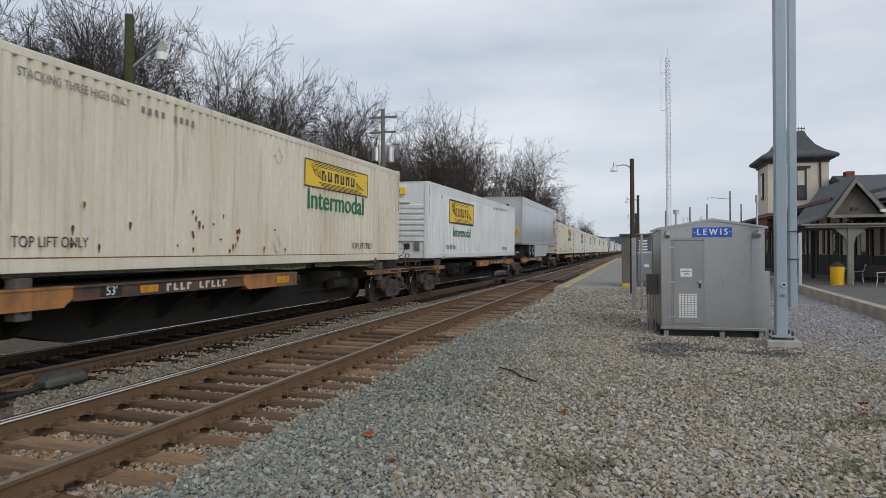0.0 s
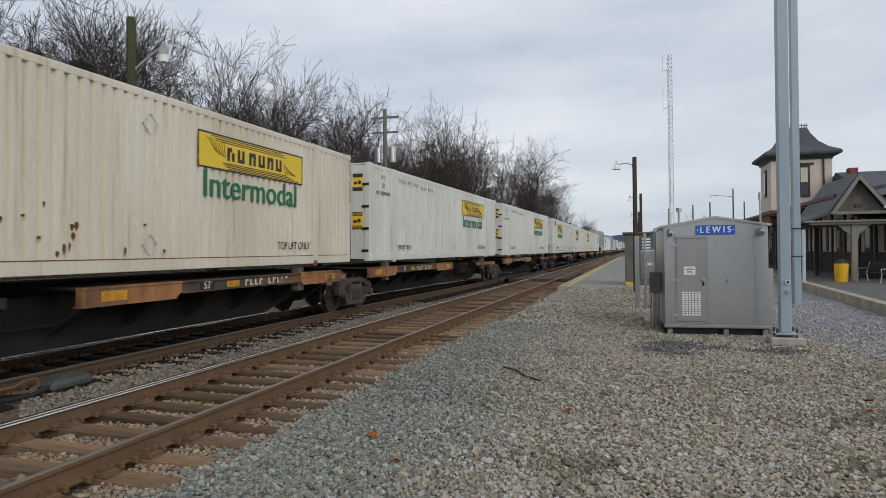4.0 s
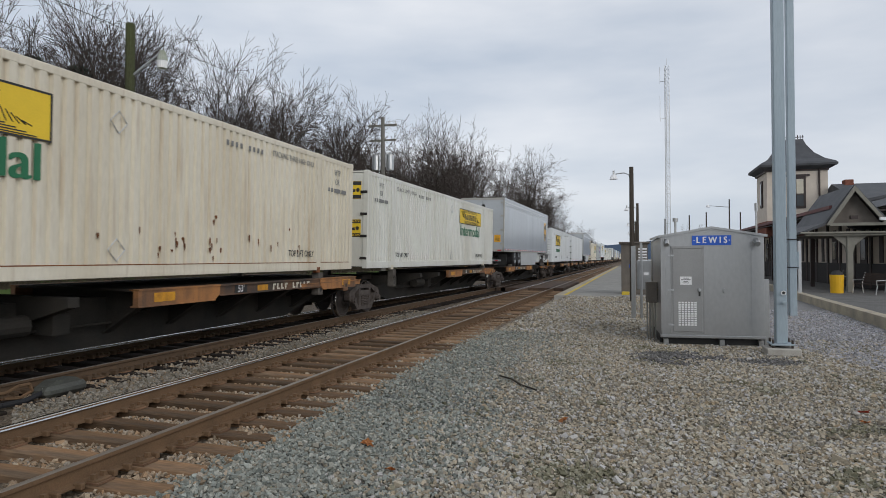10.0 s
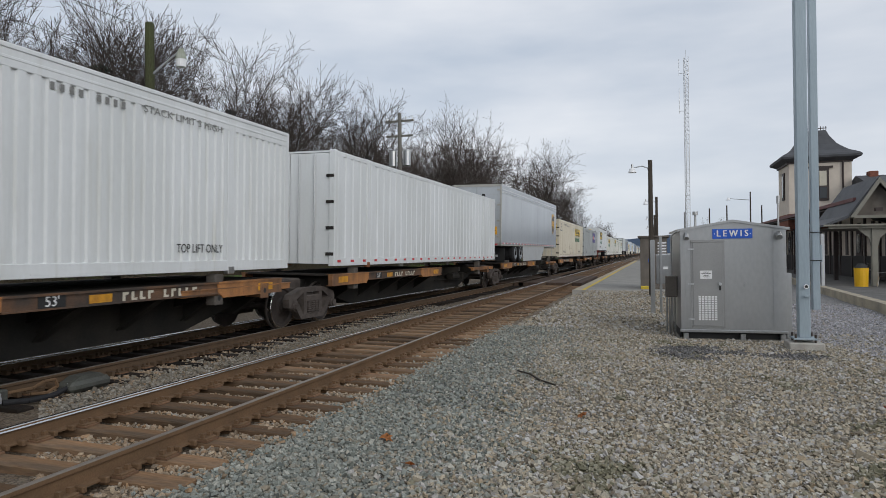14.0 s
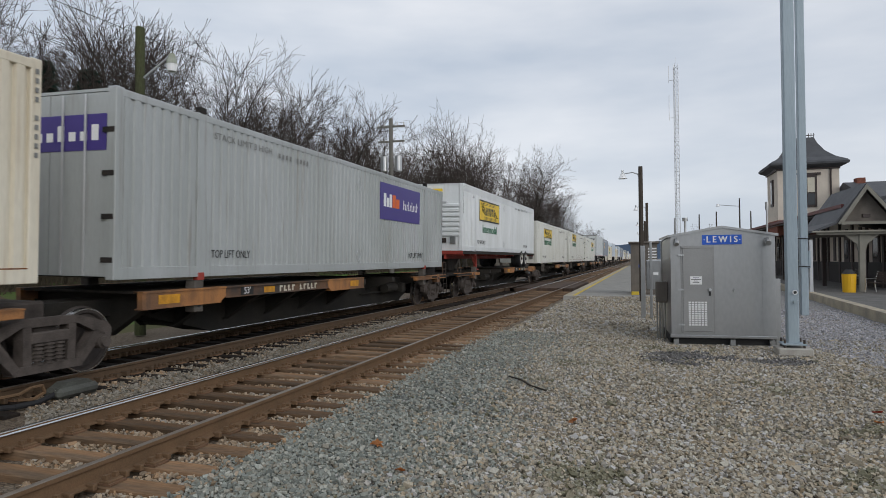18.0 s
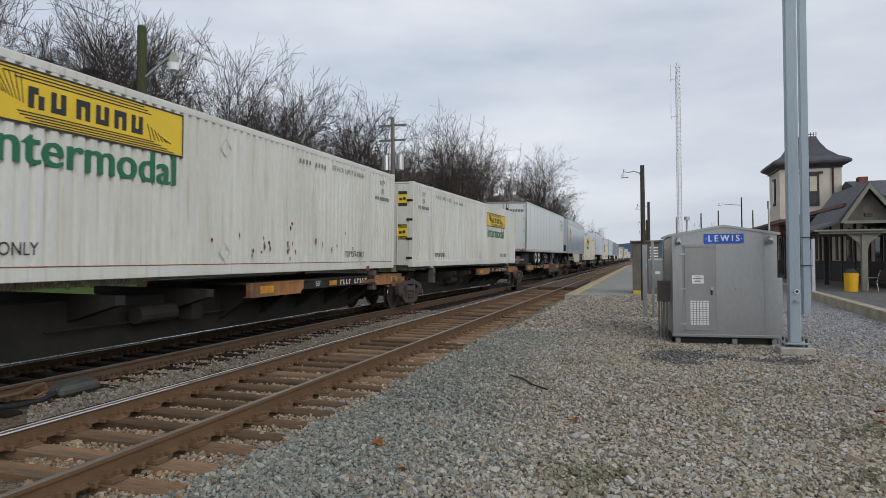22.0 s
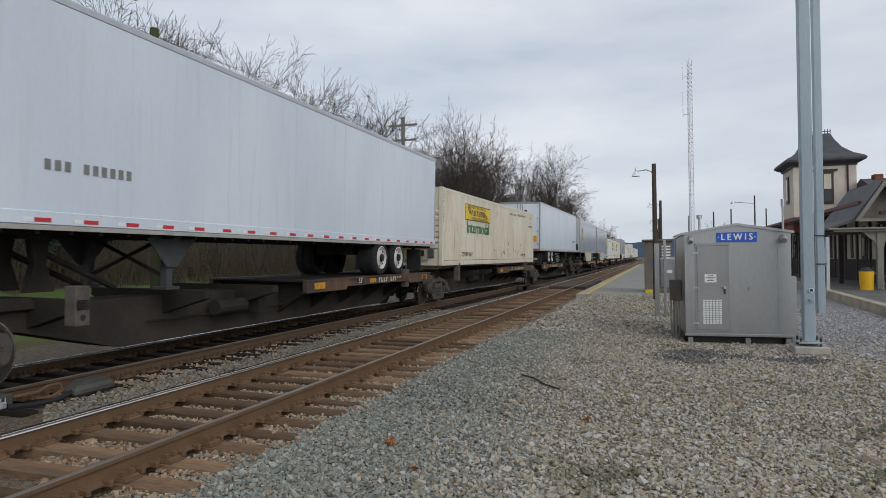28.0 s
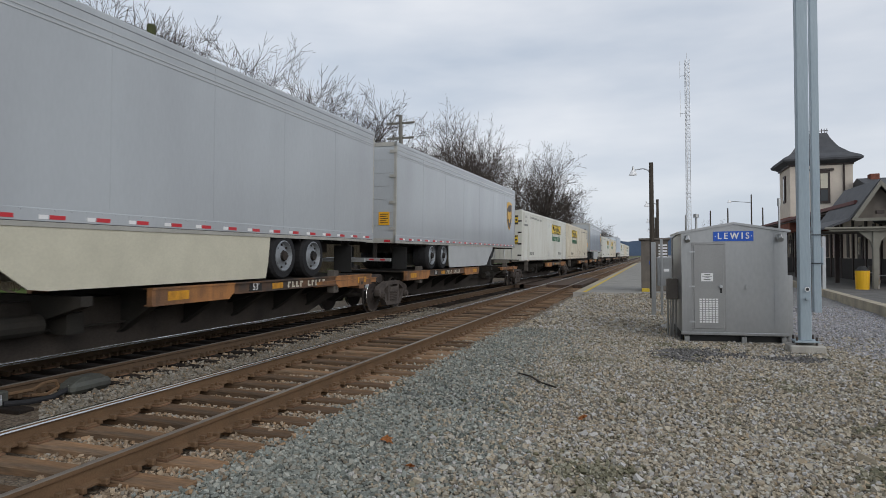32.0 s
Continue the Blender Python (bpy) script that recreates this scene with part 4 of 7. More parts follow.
        if look_ == "purple" and x0 < 0:
            db = part("banner", box(-1.1, LEN - 0.03, 1.95, 1.0, LEN - 0.022, 2.5), "purple", leaf, "purple banner on the doors")
            dm = bmesh.new()
            for k in range(8):
                box(-0.95 + k * 0.22, LEN - 0.022, 2.1, -0.82 + k * 0.22, LEN - 0.018, 2.24 + 0.1 * (k % 3 == 0), dm)
            part("mark", dm, "sign_white", db)["kind"] = "stuff"
        if look_ == "old" and x0 < 0:
            for zz in (0.92, 2.05):
                pl = part("placard", box(-1.06, LEN - 0.03, zz, -0.72, LEN - 0.025, zz + 0.52), "yellow", leaf, "yellow and black warning placard")
                for dz, text in ((0.0, "WIDE TURNS"), (0.40, "CAUTION")):
                    bd = part("band", box(-1.055, LEN - 0.025, zz + dz + 0.005, -0.725, LEN - 0.021, zz + dz + 0.115), "black_ink", pl)
                    if zz < 1:
                        letters(text, 0.09, "yellow", pl, pose(-0.89, LEN - 0.0195, zz + dz + 0.06, 90, 0, 180), width=0.30)
                part("mark", rod((-0.95, LEN - 0.025, zz + 0.26), (-0.95, LEN - 0.021, zz + 0.26), 0.06, 8, box(-0.87, LEN - 0.025, zz + 0.2, -0.77, LEN - 0.021, zz + 0.28)), "black_ink", pl)
    return c


# ---------------------------------------------------------------- train: trailers
def ring_wall(bm, s, y, z, r0, x0, r1, x1, n=24):
    """A turned band round a wheel's axle, from one radius and offset to the next."""
    a = [bm.verts.new((s * x0, y + r0 * math.cos(k * 2 * math.pi / n), z + r0 * math.sin(k * 2 * math.pi / n))) for k in range(n)]
    b = [bm.verts.new((s * x1, y + r1 * math.cos(k * 2 * math.pi / n), z + r1 * math.sin(k * 2 * math.pi / n))) for k in range(n)]
    for k in range(n):
        f = (a[k], a[(k + 1) % n], b[(k + 1) % n], b[k])
        bm.faces.new(f if s > 0 else f[::-1])


def trailer_tyres(t, ys, z, side_skirt):
    for y in ys:
        for s in (-1, 1):
            w = bmesh.new()
            for r0, r1, x0, x1 in ((0.30, 0.44, 0.75, 0.72), (0.44, 0.495, 0.72, 0.76), (0.495, 0.495, 0.76, 0.98), (0.495, 0.46, 0.98, 0.995), (0.46, 0.495, 0.995, 1.01), (0.495, 0.50, 1.01, 1.20), (0.50, 0.46, 1.20, 1.262), (0.46, 0.33, 1.262, 1.272)):
                ring_wall(w, s, y, z, r0, x0, r1, x1)
            bmesh.ops.remove_doubles(w, verts=w.verts[:], dist=0.001)
            o = part("tyre", w, "rubber", t)
            rm = bmesh.new()
            for r0, r1, x0, x1 in ((0.33, 0.31, 1.272, 1.285), (0.31, 0.27, 1.285, 1.20), (0.27, 0.20, 1.20, 1.215), (0.20, 0.12, 1.215, 1.26)):
                ring_wall(rm, s, y, z, r0, x0, r1, x1)
            bmesh.ops.remove_doubles(rm, verts=rm.verts[:], dist=0.001)
            part("rim", rm, "rim_white" if not side_skirt else "rim_grey", o, "pale steel rim")
            hb = rod((s * 1.19, y, z), (s * 1.31, y, z), 0.10, 12)
            nuts = bmesh.new()
            for k in range(8):
                a = k * math.pi / 4
                rod((s * 1.205, y + 0.235 * math.cos(a), z + 0.235 * math.sin(a)), (s * 1.225, y + 0.235 * math.cos(a), z + 0.235 * math.sin(a)), 0.026, 6, nuts)
            part("hub", hb, "car_dark", o)
            tagged(part("wheel_nuts", nuts, "car_dark", o), kind="stuff")


def trailer(label, paint, shield=False, skirt=False, sign=False, back=1.30):
    """A 53-foot road trailer standing on a car; rear at y = 0, nose at y = LEN; z from the rail."""
    t = thing("semi_trailer", label, "trailer", group="trailers on the train")
    z0, z1 = 2.06, 5.14
    hw = WID / 2
    for s in (-1, 1):
        wall = box(s * hw, 0.06, z0 + 0.22, s * (hw - 0.03), LEN - 0.05, z1 - 0.10)
        part("side_wall", wall, paint, t)
        for i in range(1, 13 if sign else 7):
            yy = i * LEN / (13 if sign else 7)
            part("panel_seam", box(s * hw, yy - (0.05 if sign else 0.010), z0 + 0.29, s * (hw + 0.003), yy + (0.05 if sign else 0.010), z1 - 0.11), "seam_grey" if sign else paint, t)
        br = box(s * (hw - 0.05), 0.0, z0 + 0.07, s * (hw + 0.012), LEN, z0 + 0.24, bevel=0.006)
        bt = part("bottom_rail", br, paint, t, "riveted side rail")
        part("lower_lip", box(s * (hw - 0.05), 0.0, z0, s * (hw + 0.004), LEN, z0 + 0.065), "rear_beige", bt, "dirty lower lip of the rail")
        rv = bmesh.new()
        for i in range(64):
            box(s * (hw + 0.012), 0.12 + i * 0.25, z0 + 0.205, s * (hw + 0.017), 0.145 + i * 0.25, z0 + 0.225, rv)
        tagged(part("rivets", rv, paint, bt), kind="stuff")
        for colour, off in (("red_mark", 0.1), ("sign_white", 0.36)):
            rd = bmesh.new()
            for i in range(21):
                yy = off + 0.2 + i * 0.745
                box(s * (hw + 0.012), yy, z0 + 0.10, s * (hw + 0.016), yy + (0.24 if off < 0.2 else 0.14), z0 + 0.155, rd)
            tagged(part("reflector_strip", rd, colour, bt), kind="stuff")
        part("top_rail", box(s * (hw - 0.06), 0.0, z1 - 0.11, s * (hw + 0.01), LEN, z1, bevel=0.012), "alu" if not shield else paint, t)
        if shield:
            for zz in (0.42, 0.36, 0.24):
                part("roof_band", box(s * hw, 0.1, z1 - zz, s * (hw + 0.008), LEN - 0.1, z1 - zz + 0.022), "skirt", t)
            sh = bmesh.new()
            outer = [(-0.55, 0.62), (-0.3, 0.70), (0, 0.73), (0.3, 0.70), (0.55, 0.62), (0.55, -0.12), (0.45, -0.38), (0.2, -0.6), (0, -0.74), (-0.2, -0.6), (-0.45, -0.38), (-0.55, -0.12)]
            prism(outer, "z", 0, 0.004, sh)
            o = part("shield", sh, "shield_gold", t, "brown and gold shield emblem")
            o.matrix_basis = side_at(s, LEN - back, 3.72, 0.003)
            inn = [(-0.49, 0.36), (-0.30, 0.47), (0.0, 0.56), (0.25, 0.585), (0.49, 0.58), (0.49, -0.11), (0.41, -0.34), (0.18, -0.55), (0, -0.68), (-0.18, -0.55), (-0.41, -0.34), (-0.49, -0.11)]
            part("shield_field", prism(inn, "z", 0.004, 0.008), "shield_brown", o)
            mk = bmesh.new()
            for x0, lo, hi in ((-0.42, -0.16, 0.22), (-0.13, -0.36, 0.20), (0.16, -0.16, 0.24)):  # three plain gold blocks
                prism([(x0 + 0.03, lo), (x0 + 0.22, lo), (x0 + 0.25, lo + 0.05), (x0 + 0.25, hi - 0.04), (x0 + 0.21, hi), (x0 + 0.02, hi), (x0, hi - 0.05), (x0, lo + 0.06)], "z", 0.008, 0.012, mk)
            part("mark", mk, "shield_gold", o)
        elif not sign:
            nb = bmesh.new()
            for i in range(10):
                if i != 3:
                    box(-0.75 + i * 0.15, -0.07, 0, -0.66 + i * 0.15, 0.07, 0.004, nb)
            tagged(part("number_bars", nb, "faded_ink", t), kind="stuff").matrix_basis = side_at(s, LEN - 1.6, z0 + 0.85)
        if sign:
            sg = bmesh.new()
            for x0, y0, x1, y1 in ((-0.72, -0.37, 0.72, -0.34), (-0.72, 0.34, 0.72, 0.37), (-0.72, -0.34, -0.69, 0.34), (0.69, -0.34, 0.72, 0.34), (-0.45, -0.24, 0.45, -0.20)):
                box(x0, y0, 0, x1, y1, 0.004, sg)
            part("sign_frame", sg, "black_ink", t).matrix_basis = side_at(s, LEN - 1.35, z1 - 0.85)
            part("sign_mark", box(-0.46, -0.07, 0, 0.3, 0.04, 0.004, box(-0.1, 0.14, 0, 0.4, 0.16, 0.004)), "sign_green", t).matrix_basis = side_at(s, LEN - 1.35, z1 - 0.85)
        if skirt:
            part("skirt", prism([(5.1, z0), (11.6, z0), (11.5, z0 - 0.12), (10.5, z0 - 0.80), (10.2, z0 - 0.83), (5.24, z0 - 0.83), (5.16, z0 - 0.5)], "x", s * (hw - 0.04), s * (hw - 0.01)), "skirt" if back < 1.5 else "skirt_cream", t, "pale side skirt")
        for yy in (12.6,):
            lg = box(s * 0.85 - 0.07, yy - 0.07, 1.2, s * 0.85 + 0.07, yy + 0.07, z0, bevel=0.01)
            box(s * 0.85 - 0.14, yy - 0.16, 1.16, s * 0.85 + 0.14, yy + 0.16, 1.21, lg)
            part("landing_leg", lg, "leg_grey" if sign else "leg_dark", t, "grimy landing leg")
            part("leg_gusset", prism([(yy - 0.62, z0), (yy + 0.62, z0), (yy + 0.12, z0 - 0.52), (yy - 0.12, z0 - 0.52)], "x", s * 0.95, s * 0.97), "leg_grey" if sign else "leg_dark", t, "grimy gusset plate")
    part("leg_brace", rod((-0.85, 12.6, 1.35), (0.85, 12.6, z0), 0.035, 6), "car_dark", t)
    part("leg_brace", rod((0.85, 12.6, 1.35), (-0.85, 12.6, z0), 0.035, 6), "car_dark", t)
    part("roof", box(-hw + 0.03, 0.02, z1 - 0.04, hw - 0.03, LEN - 0.02, z1 - 0.01), "alu", t)
    part("floor", box(-hw + 0.05, 0.03, z0 + 0.02, hw - 0.05, LEN - 0.03, z0 + 0.2), "car_dark", t)
    part("nose_wall", box(-hw + 0.03, LEN - 0.05, z0 + 0.02, hw - 0.03, LEN, z1 - 0.03, bevel=0.012), paint, t)
    cross = part("cross_member", box(-hw + 0.06, -0.03, z0 - 0.05, hw - 0.06, 0.03, z0 + 0.02), "car_dark", t, at=pose(0, 0.33, 0))
    for i in range(1, 32):
        again(cross, pose(0, 0.33 + i * 0.5, 0))
    dl = part("door", box(-hw + 0.08, 0.02, z0 + 0.12, -0.01, 0.05, z1 - 0.12), paint, t)
    dr = part("door", box(0.01, 0.02, z0 + 0.12, hw - 0.08, 0.05, z1 - 0.12), paint, t)
    fr = bmesh.new()
    box(-hw, 0.0, z0, hw, 0.07, z0 + 0.14, fr)
    box(-hw, 0.0, z1 - 0.12, hw, 0.07, z1, fr)
    for s in (-1, 1):
        box(s * hw, 0.0, z0, s * (hw - 0.08), 0.07, z1, fr)
    part("rear_frame", fr, "galv_door" if not shield else "rear_beige", t)
    if shield:  # roller door
        for k in range(1, 7):
            part("door_seam", box(-hw + 0.08, 0.014, z0 + 0.14 + k * 0.4, hw - 0.08, 0.02, z0 + 0.146 + k * 0.4), "galv_door", dl if k % 2 else dr)
    for leaf, s in ((dl, -1), (dr, 1)):
        for xx in () if shield else (0.16,):
            part("lock_rod", rod((s * xx, -0.025, z0 + 0.02), (s * xx, -0.025, z1 - 0.03), 0.024, 6), "galv_door", leaf)
        hg = bmesh.new()
        for zz in (0.4, 1.2, 2.0, 2.75):
            box(s * (hw - 0.22), -0.015, z0 + zz, s * (hw + 0.01), 0.04, z0 + zz + 0.09, hg)
        part("hinge", hg, "rear_beige" if shield else "alu", leaf)
        part("door_handle", box(s * 0.12, -0.04, z0 + 0.55, s * 0.42, -0.01, z0 + 0.59), "car_dark", leaf)
        part("tail_light", box(s * 0.92, -0.01, z0 + 0.03, s * 1.12, 0.01, z0 + 0.10), "red_mark", leaf)
        part("guard_post", box(s * 0.5, 0.1, 1.55, s * 0.6, 0.2, z0), "car_dark", t)
    if sign:  # name plate and number on the doors
        sg = bmesh.new()
        for x0, y0, x1, y1 in ((-0.30, -0.22, 0.30, -0.20), (-0.30, 0.20, 0.30, 0.22), (-0.30, -0.20, -0.28, 0.20), (0.28, -0.20, 0.30, 0.20), (-0.22, -0.13, 0.22, -0.11)):
            box(x0, y0, 0, x1, y1, 0.004, sg)
        part("sign_frame", sg, "black_ink", dl, at=pose(-0.62, 0.016, z1 - 0.75, 90, 0, 0))
        part("sign_mark", box(-0.2, -0.05, 0, 0.2, 0.06, 0.004), "sign_green", dl, at=pose(-0.62, 0.016, z1 - 0.75, 90, 0, 0))
        nb = bmesh.new()
        for i in range(10):
            box(-0.5 + i * 0.1, -0.08, 0, -0.44 + i * 0.1, 0.08, 0.004, nb)
        part("number_bars", nb, "black_ink", dr, at=pose(0.62, 0.016, z1 - 0.55, 90, 0, 0))
        fs = bmesh.new()
        for i in range(8):
            box(-1.1 + i * 0.3, -0.004, z0 + 0.13, -0.94 + i * 0.3, 0.0, z0 + 0.17, fs)
        part("door_reflectors", fs, "red_mark", t)
    pc = None if sign else part("placard", box(0.72, 0.008, z0 + 0.55, 1.08, 0.02, z0 + 0.95), "placard", dr, "orange warning placard")
    pm = bmesh.new()
    for k in range(5):
        box(0.77, 0.005, z0 + 0.61 + k * 0.065, 1.03 - 0.05 * (k % 2), 0.008, z0 + 0.63 + k * 0.065, pm)
    if pc:
        tagged(part("print_bars", pm, "black_ink", pc), kind="stuff")
    if not shield:
        part("door_gap", box(-0.02, 0.012, z0 + 0.14, 0.02, 0.03, z1 - 0.12), "black", t)
    for s in (-1, 1):
        part("nose_post", box(s * (hw - 0.05), LEN - 0.09, z0, s * (hw + 0.008), LEN + 0.008, z1, bevel=0.012), "alu" if not shield else "galv_door", t)
    part("air_coupling", box(-1.12, LEN, z0 + 0.2, -0.80, LEN + 0.04, z0 + 0.75, bevel=0.01), "black", t)
    part("document_box", box(0.50, LEN, z0 + 0.25, 0.78, LEN + 0.05, z0 + 0.65, bevel=0.01), "galv", t)
    part("marker_lamp", box(-0.16, LEN, z1 - 0.2, 0.16, LEN + 0.02, z1 - 0.1), "black", t)
    gd = box(-1.1, 0.05, 1.5, 1.1, 0.15, 1.6)
    part("underride_guard", gd, "alu", t)
    gs = bmesh.new()
    for i in range(6):
        box(-1.08 + i * 0.37, 0.044, 1.525, -0.92 + i * 0.37, 0.05, 1.575, gs)
    tagged(part("reflector_strip", gs, "red_mark", t), kind="stuff")
    part("bogie_frame", box(-0.55, 1.3, 1.75, 0.55, 5.0, z0), "car_dark", t)
    trailer_tyres(t, (3.3, 4.55), 1.68, skirt)
    for s in (-1, 1):
        part("mud_flap", box(s * 0.7, 1.15, 1.25, s * 1.2, 1.18, 1.95), "leg_dark" if sign else "black", t)
    st = box(-0.45, 14.35, z0 - 0.1, 0.45, 14.95, z0)
    for s in (-1, 1):
        prism([(14.45, z0 - 0.1), (14.75, z0 - 0.1), (14.68, z0 - 0.45), (14.80, 1.2), (14.35, 1.2), (14.5, z0 - 0.45)], "x", s * 0.28, s * 0.40, st)
        rod((s * 0.34, 14.5, z0 - 0.3), (s * 0.34, 13.2, 1.2), 0.05, 6, st)
    part("hitch_stand", st, "car_dark", t)
    return t


def chassis():
    """Red road chassis under one container."""
    t = thing("container_chassis", "red steel road chassis with white-rimmed tyres", "chassis")
    z = 2.02
    for s in (-1, 1):
        part("main_beam", box(s * 0.42, 0.0, z - 0.34, s * 0.52, LEN, z - 0.02), "red_paint", t)
        part("side_beam", box(s * 1.2, 0.0, z - 0.13, s * 1.28, LEN, z - 0.01), "car_dark", t)
        lg = box(s * 0.95 - 0.07, 3.0, 1.2, s * 0.95 + 0.07, 3.14, z - 0.1)
        box(s * 0.95 - 0.14, 2.92, 1.16, s * 0.95 + 0.14, 3.22, 1.2, lg)
        part("landing_leg", lg, "red_paint", t)
        part("brace", rod((s * 1.2, 1.3, z - 0.1), (s * 0.95, 3.0, 1.35), 0.03, 6), "red_paint", t)
    cb = bmesh.new()
    for i in range(9):
        box(-1.25, 0.05 + i * 1.98, z - 0.2, 1.25, 0.2 + i * 1.98, z - 0.04, cb)
    part("cross_beam", cb, "red_paint", t)
    part("gooseneck", prism([(0.0, z - 0.1), (2.4, z - 0.35), (2.2, 1.55), (1.6, 1.16), (0.9, 1.16), (0.6, 1.7)], "x", -0.35, 0.35), "car_dark", t)
    part("end_beam", box(-1.28, -0.06, z - 0.14, 1.28, 0.02, z - 0.0), "red_paint", t)
    trailer_tyres(t, (12.2, 13.45), 1.68, False)
    return t


# ---------------------------------------------------------------- train: cars
WHEELSETS = []  # (wheelset, car, y on the car)


def side_frame():
    """Cast side frame of a two-axle truck, about its centre, with its two windows."""
    bm = bmesh.new()
    t0, t1 = -0.085, 0.085
    e = 0.85  # axle from the centre
    prism([(-e - 0.20, 0.66), (-e - 0.12, 0.76), (-0.45, 0.90), (0.45, 0.90), (e + 0.12, 0.76), (e + 0.20, 0.66), (e + 0.18, 0.48), (e + 0.10, 0.46), (e + 0.07, 0.60), (0.74, 0.64), (0.44, 0.79),
           (-0.44, 0.79), (-0.74, 0.64), (-e - 0.07, 0.60), (-e - 0.10, 0.46), (-e - 0.18, 0.48)], "x", t0, t1, bm)
    for s in (-1, 1):
        prism([(s * 0.90, 0.58), (s * 0.74, 0.66), (s * 0.44, 0.27), (s * 0.52, 0.19)], "x", t0, t1, bm)
        prism([(s * 0.41, 0.80), (s * 0.29, 0.80), (s * 0.27, 0.24), (s * 0.40, 0.24)], "x", t0, t1, bm)
        rod((0.02, s * e, 0.48), (0.15, s * e, 0.48), 0.11, 12, bm)
        prism([(s * (e + 0.10), 0.47), (s * (e - 0.10), 0.47), (s * (e - 0.14), 0.64), (s * (e + 0.14), 0.64)], "x", t0 * 0.8, t1 * 0.8, bm)
    box(0.0, -0.30, 0.56, 0.10, 0.30, 0.72, bm, bevel=0.02)
    prism([(-0.52, 0.18), (0.52, 0.18), (0.44, 0.29), (-0.44, 0.29)], "x", t0 - 0.02, t1 + 0.02, bm)
    return bm


def spring():
    """One coil spring of a truck, as a ribbed column."""
    bm = bmesh.new()
    prof = [(0.0, 0.27)]
    for k in range(6):
        z = 0.28 + k * 0.05
        prof += [(0.05, z), (0.078, z + 0.008), (0.078, z + 0.026), (0.05, z + 0.034)]
    prof.append((0.0, 0.58))
    rings = [[bm.verts.new((r * math.cos(k * math.pi / 4), r * math.sin(k * math.pi / 4), z)) for k in range(8)] for r, z in prof]
    for p, q in zip(rings, rings[1:]):
        for k in range(8):
            bm.faces.new((p[k], p[(k + 1) % 8], q[(k + 1) % 8], q[k]))
    bmesh.ops.remove_doubles(bm, verts=bm.verts[:], dist=0.001)
    return bm


def wheel():
    """One wheel, its outer face towards +x."""
    bm = bmesh.new()
    prof = [(-0.075, 0.07), (-0.075, 0.505), (-0.04, 0.505), (-0.03, 0.48), (0.065, 0.475), (0.065, 0.41), (0.03, 0.385), (0.025, 0.22), (0.06, 0.14), (0.12, 0.13), (0.12, 0.07)]
    rings = []
    for x, r in prof:
        rings.append([bm.verts.new((x, r * math.cos(k * math.pi / 16), r * math.sin(k * math.pi / 16))) for k in range(32)])
    for p, q in zip(rings, rings[1:]):
        for k in range(32):
            bm.faces.new((p[k], p[(k + 1) % 32], q[(k + 1) % 32], q[k]))
    bmesh.ops.recalc_face_normals(bm, faces=bm.faces[:])
    return bm


def tread():
    """Worn running surface of a wheel, with its turned-over outer edge."""
    bm = bmesh.new()
    for x0, r0, x1, r1 in ((-0.028, 0.482, 0.058, 0.4775), (0.058, 0.4775, 0.067, 0.470), (0.067, 0.470, 0.067, 0.452)):
        a = [bm.verts.new((x0, r0 * math.cos(k * math.pi / 16), r0 * math.sin(k * math.pi / 16))) for k in range(32)]
        b = [bm.verts.new((x1, r1 * math.cos(k * math.pi / 16), r1 * math.sin(k * math.pi / 16))) for k in range(32)]
        for k in range(32):
            bm.faces.new((a[k], a[(k + 1) % 32], b[(k + 1) % 32], b[k]))
    bmesh.ops.remove_doubles(bm, verts=bm.verts[:], dist=0.0005)
    return bm


SHARED = {}


def shared(name, make, material, parent, at, label=""):
    """One mesh for all alike parts of the train."""
    if name not in SHARED:
        bm = make()
        me = bpy.data.meshes.new(name)
        bm.to_mesh(me)
        bm.free()
        me.materials.append(M[material])
        SHARED[name] = me
    ob = new(name.split("@")[0], SHARED[name])
    ob.parent, ob.matrix_basis = parent, at
    if label:
        ob["label"] = label
    return ob


def truck(car, y):
    b = shared("truck", lambda: box(-1.0, -0.2, 0.5, 1.0, 0.2, 0.78, bevel=0.03), "truck_iron", car, pose(0, y, 0), "grimy cast-iron two-axle truck")
    for s in (-1, 1):
        shared("side_frame", side_frame, "truck_iron", b, pose(s * 1.02, 0, 0, 0, 0, 0 if s > 0 else 180))
        for dy in (-0.16, 0.0, 0.16):
            shared("spring", spring, "truck_iron", b, pose(s * 1.07, dy, 0))
        shared("bearing_cap", lambda: rod((0, -0.85, 0.48), (0.07, -0.85, 0.48), 0.08, 10, rod((0, 0.85, 0.48), (0.07, 0.85, 0.48), 0.08, 10)), "truck_iron", b, pose(s * 1.15, 0, 0, 0, 0, 0 if s > 0 else 180), "round bearing caps")
    for dy in (-0.85, 0.85):
        w = shared("wheelset", lambda: rod((-1.05, 0, 0), (1.05, 0, 0), 0.075, 10), "wheel_steel", car, pose(0, y + dy, 0.48), "steel wheels on an axle")
        for s in (-1, 1):
            wo = shared("wheel", wheel, "wheel_steel", w, pose(s * 0.75, 0, 0, 0, 0, 0 if s > 0 else 180))
            shared("tread", tread, "polished", wo, pose(0, 0, 0), "bright running tread")
        WHEELSETS.append((w, car, y + dy))


def spine_beam(y0, y1):
    return lambda: prism([(y0, 1.02), (y1, 1.02), (y1, 0.80), (y1 - 1.5, 0.66), (y1 - 3.3, 0.22), (y0 + 3.3, 0.22), (y0 + 1.5, 0.66), (y0, 0.80)], "x", -0.36, 0.36)


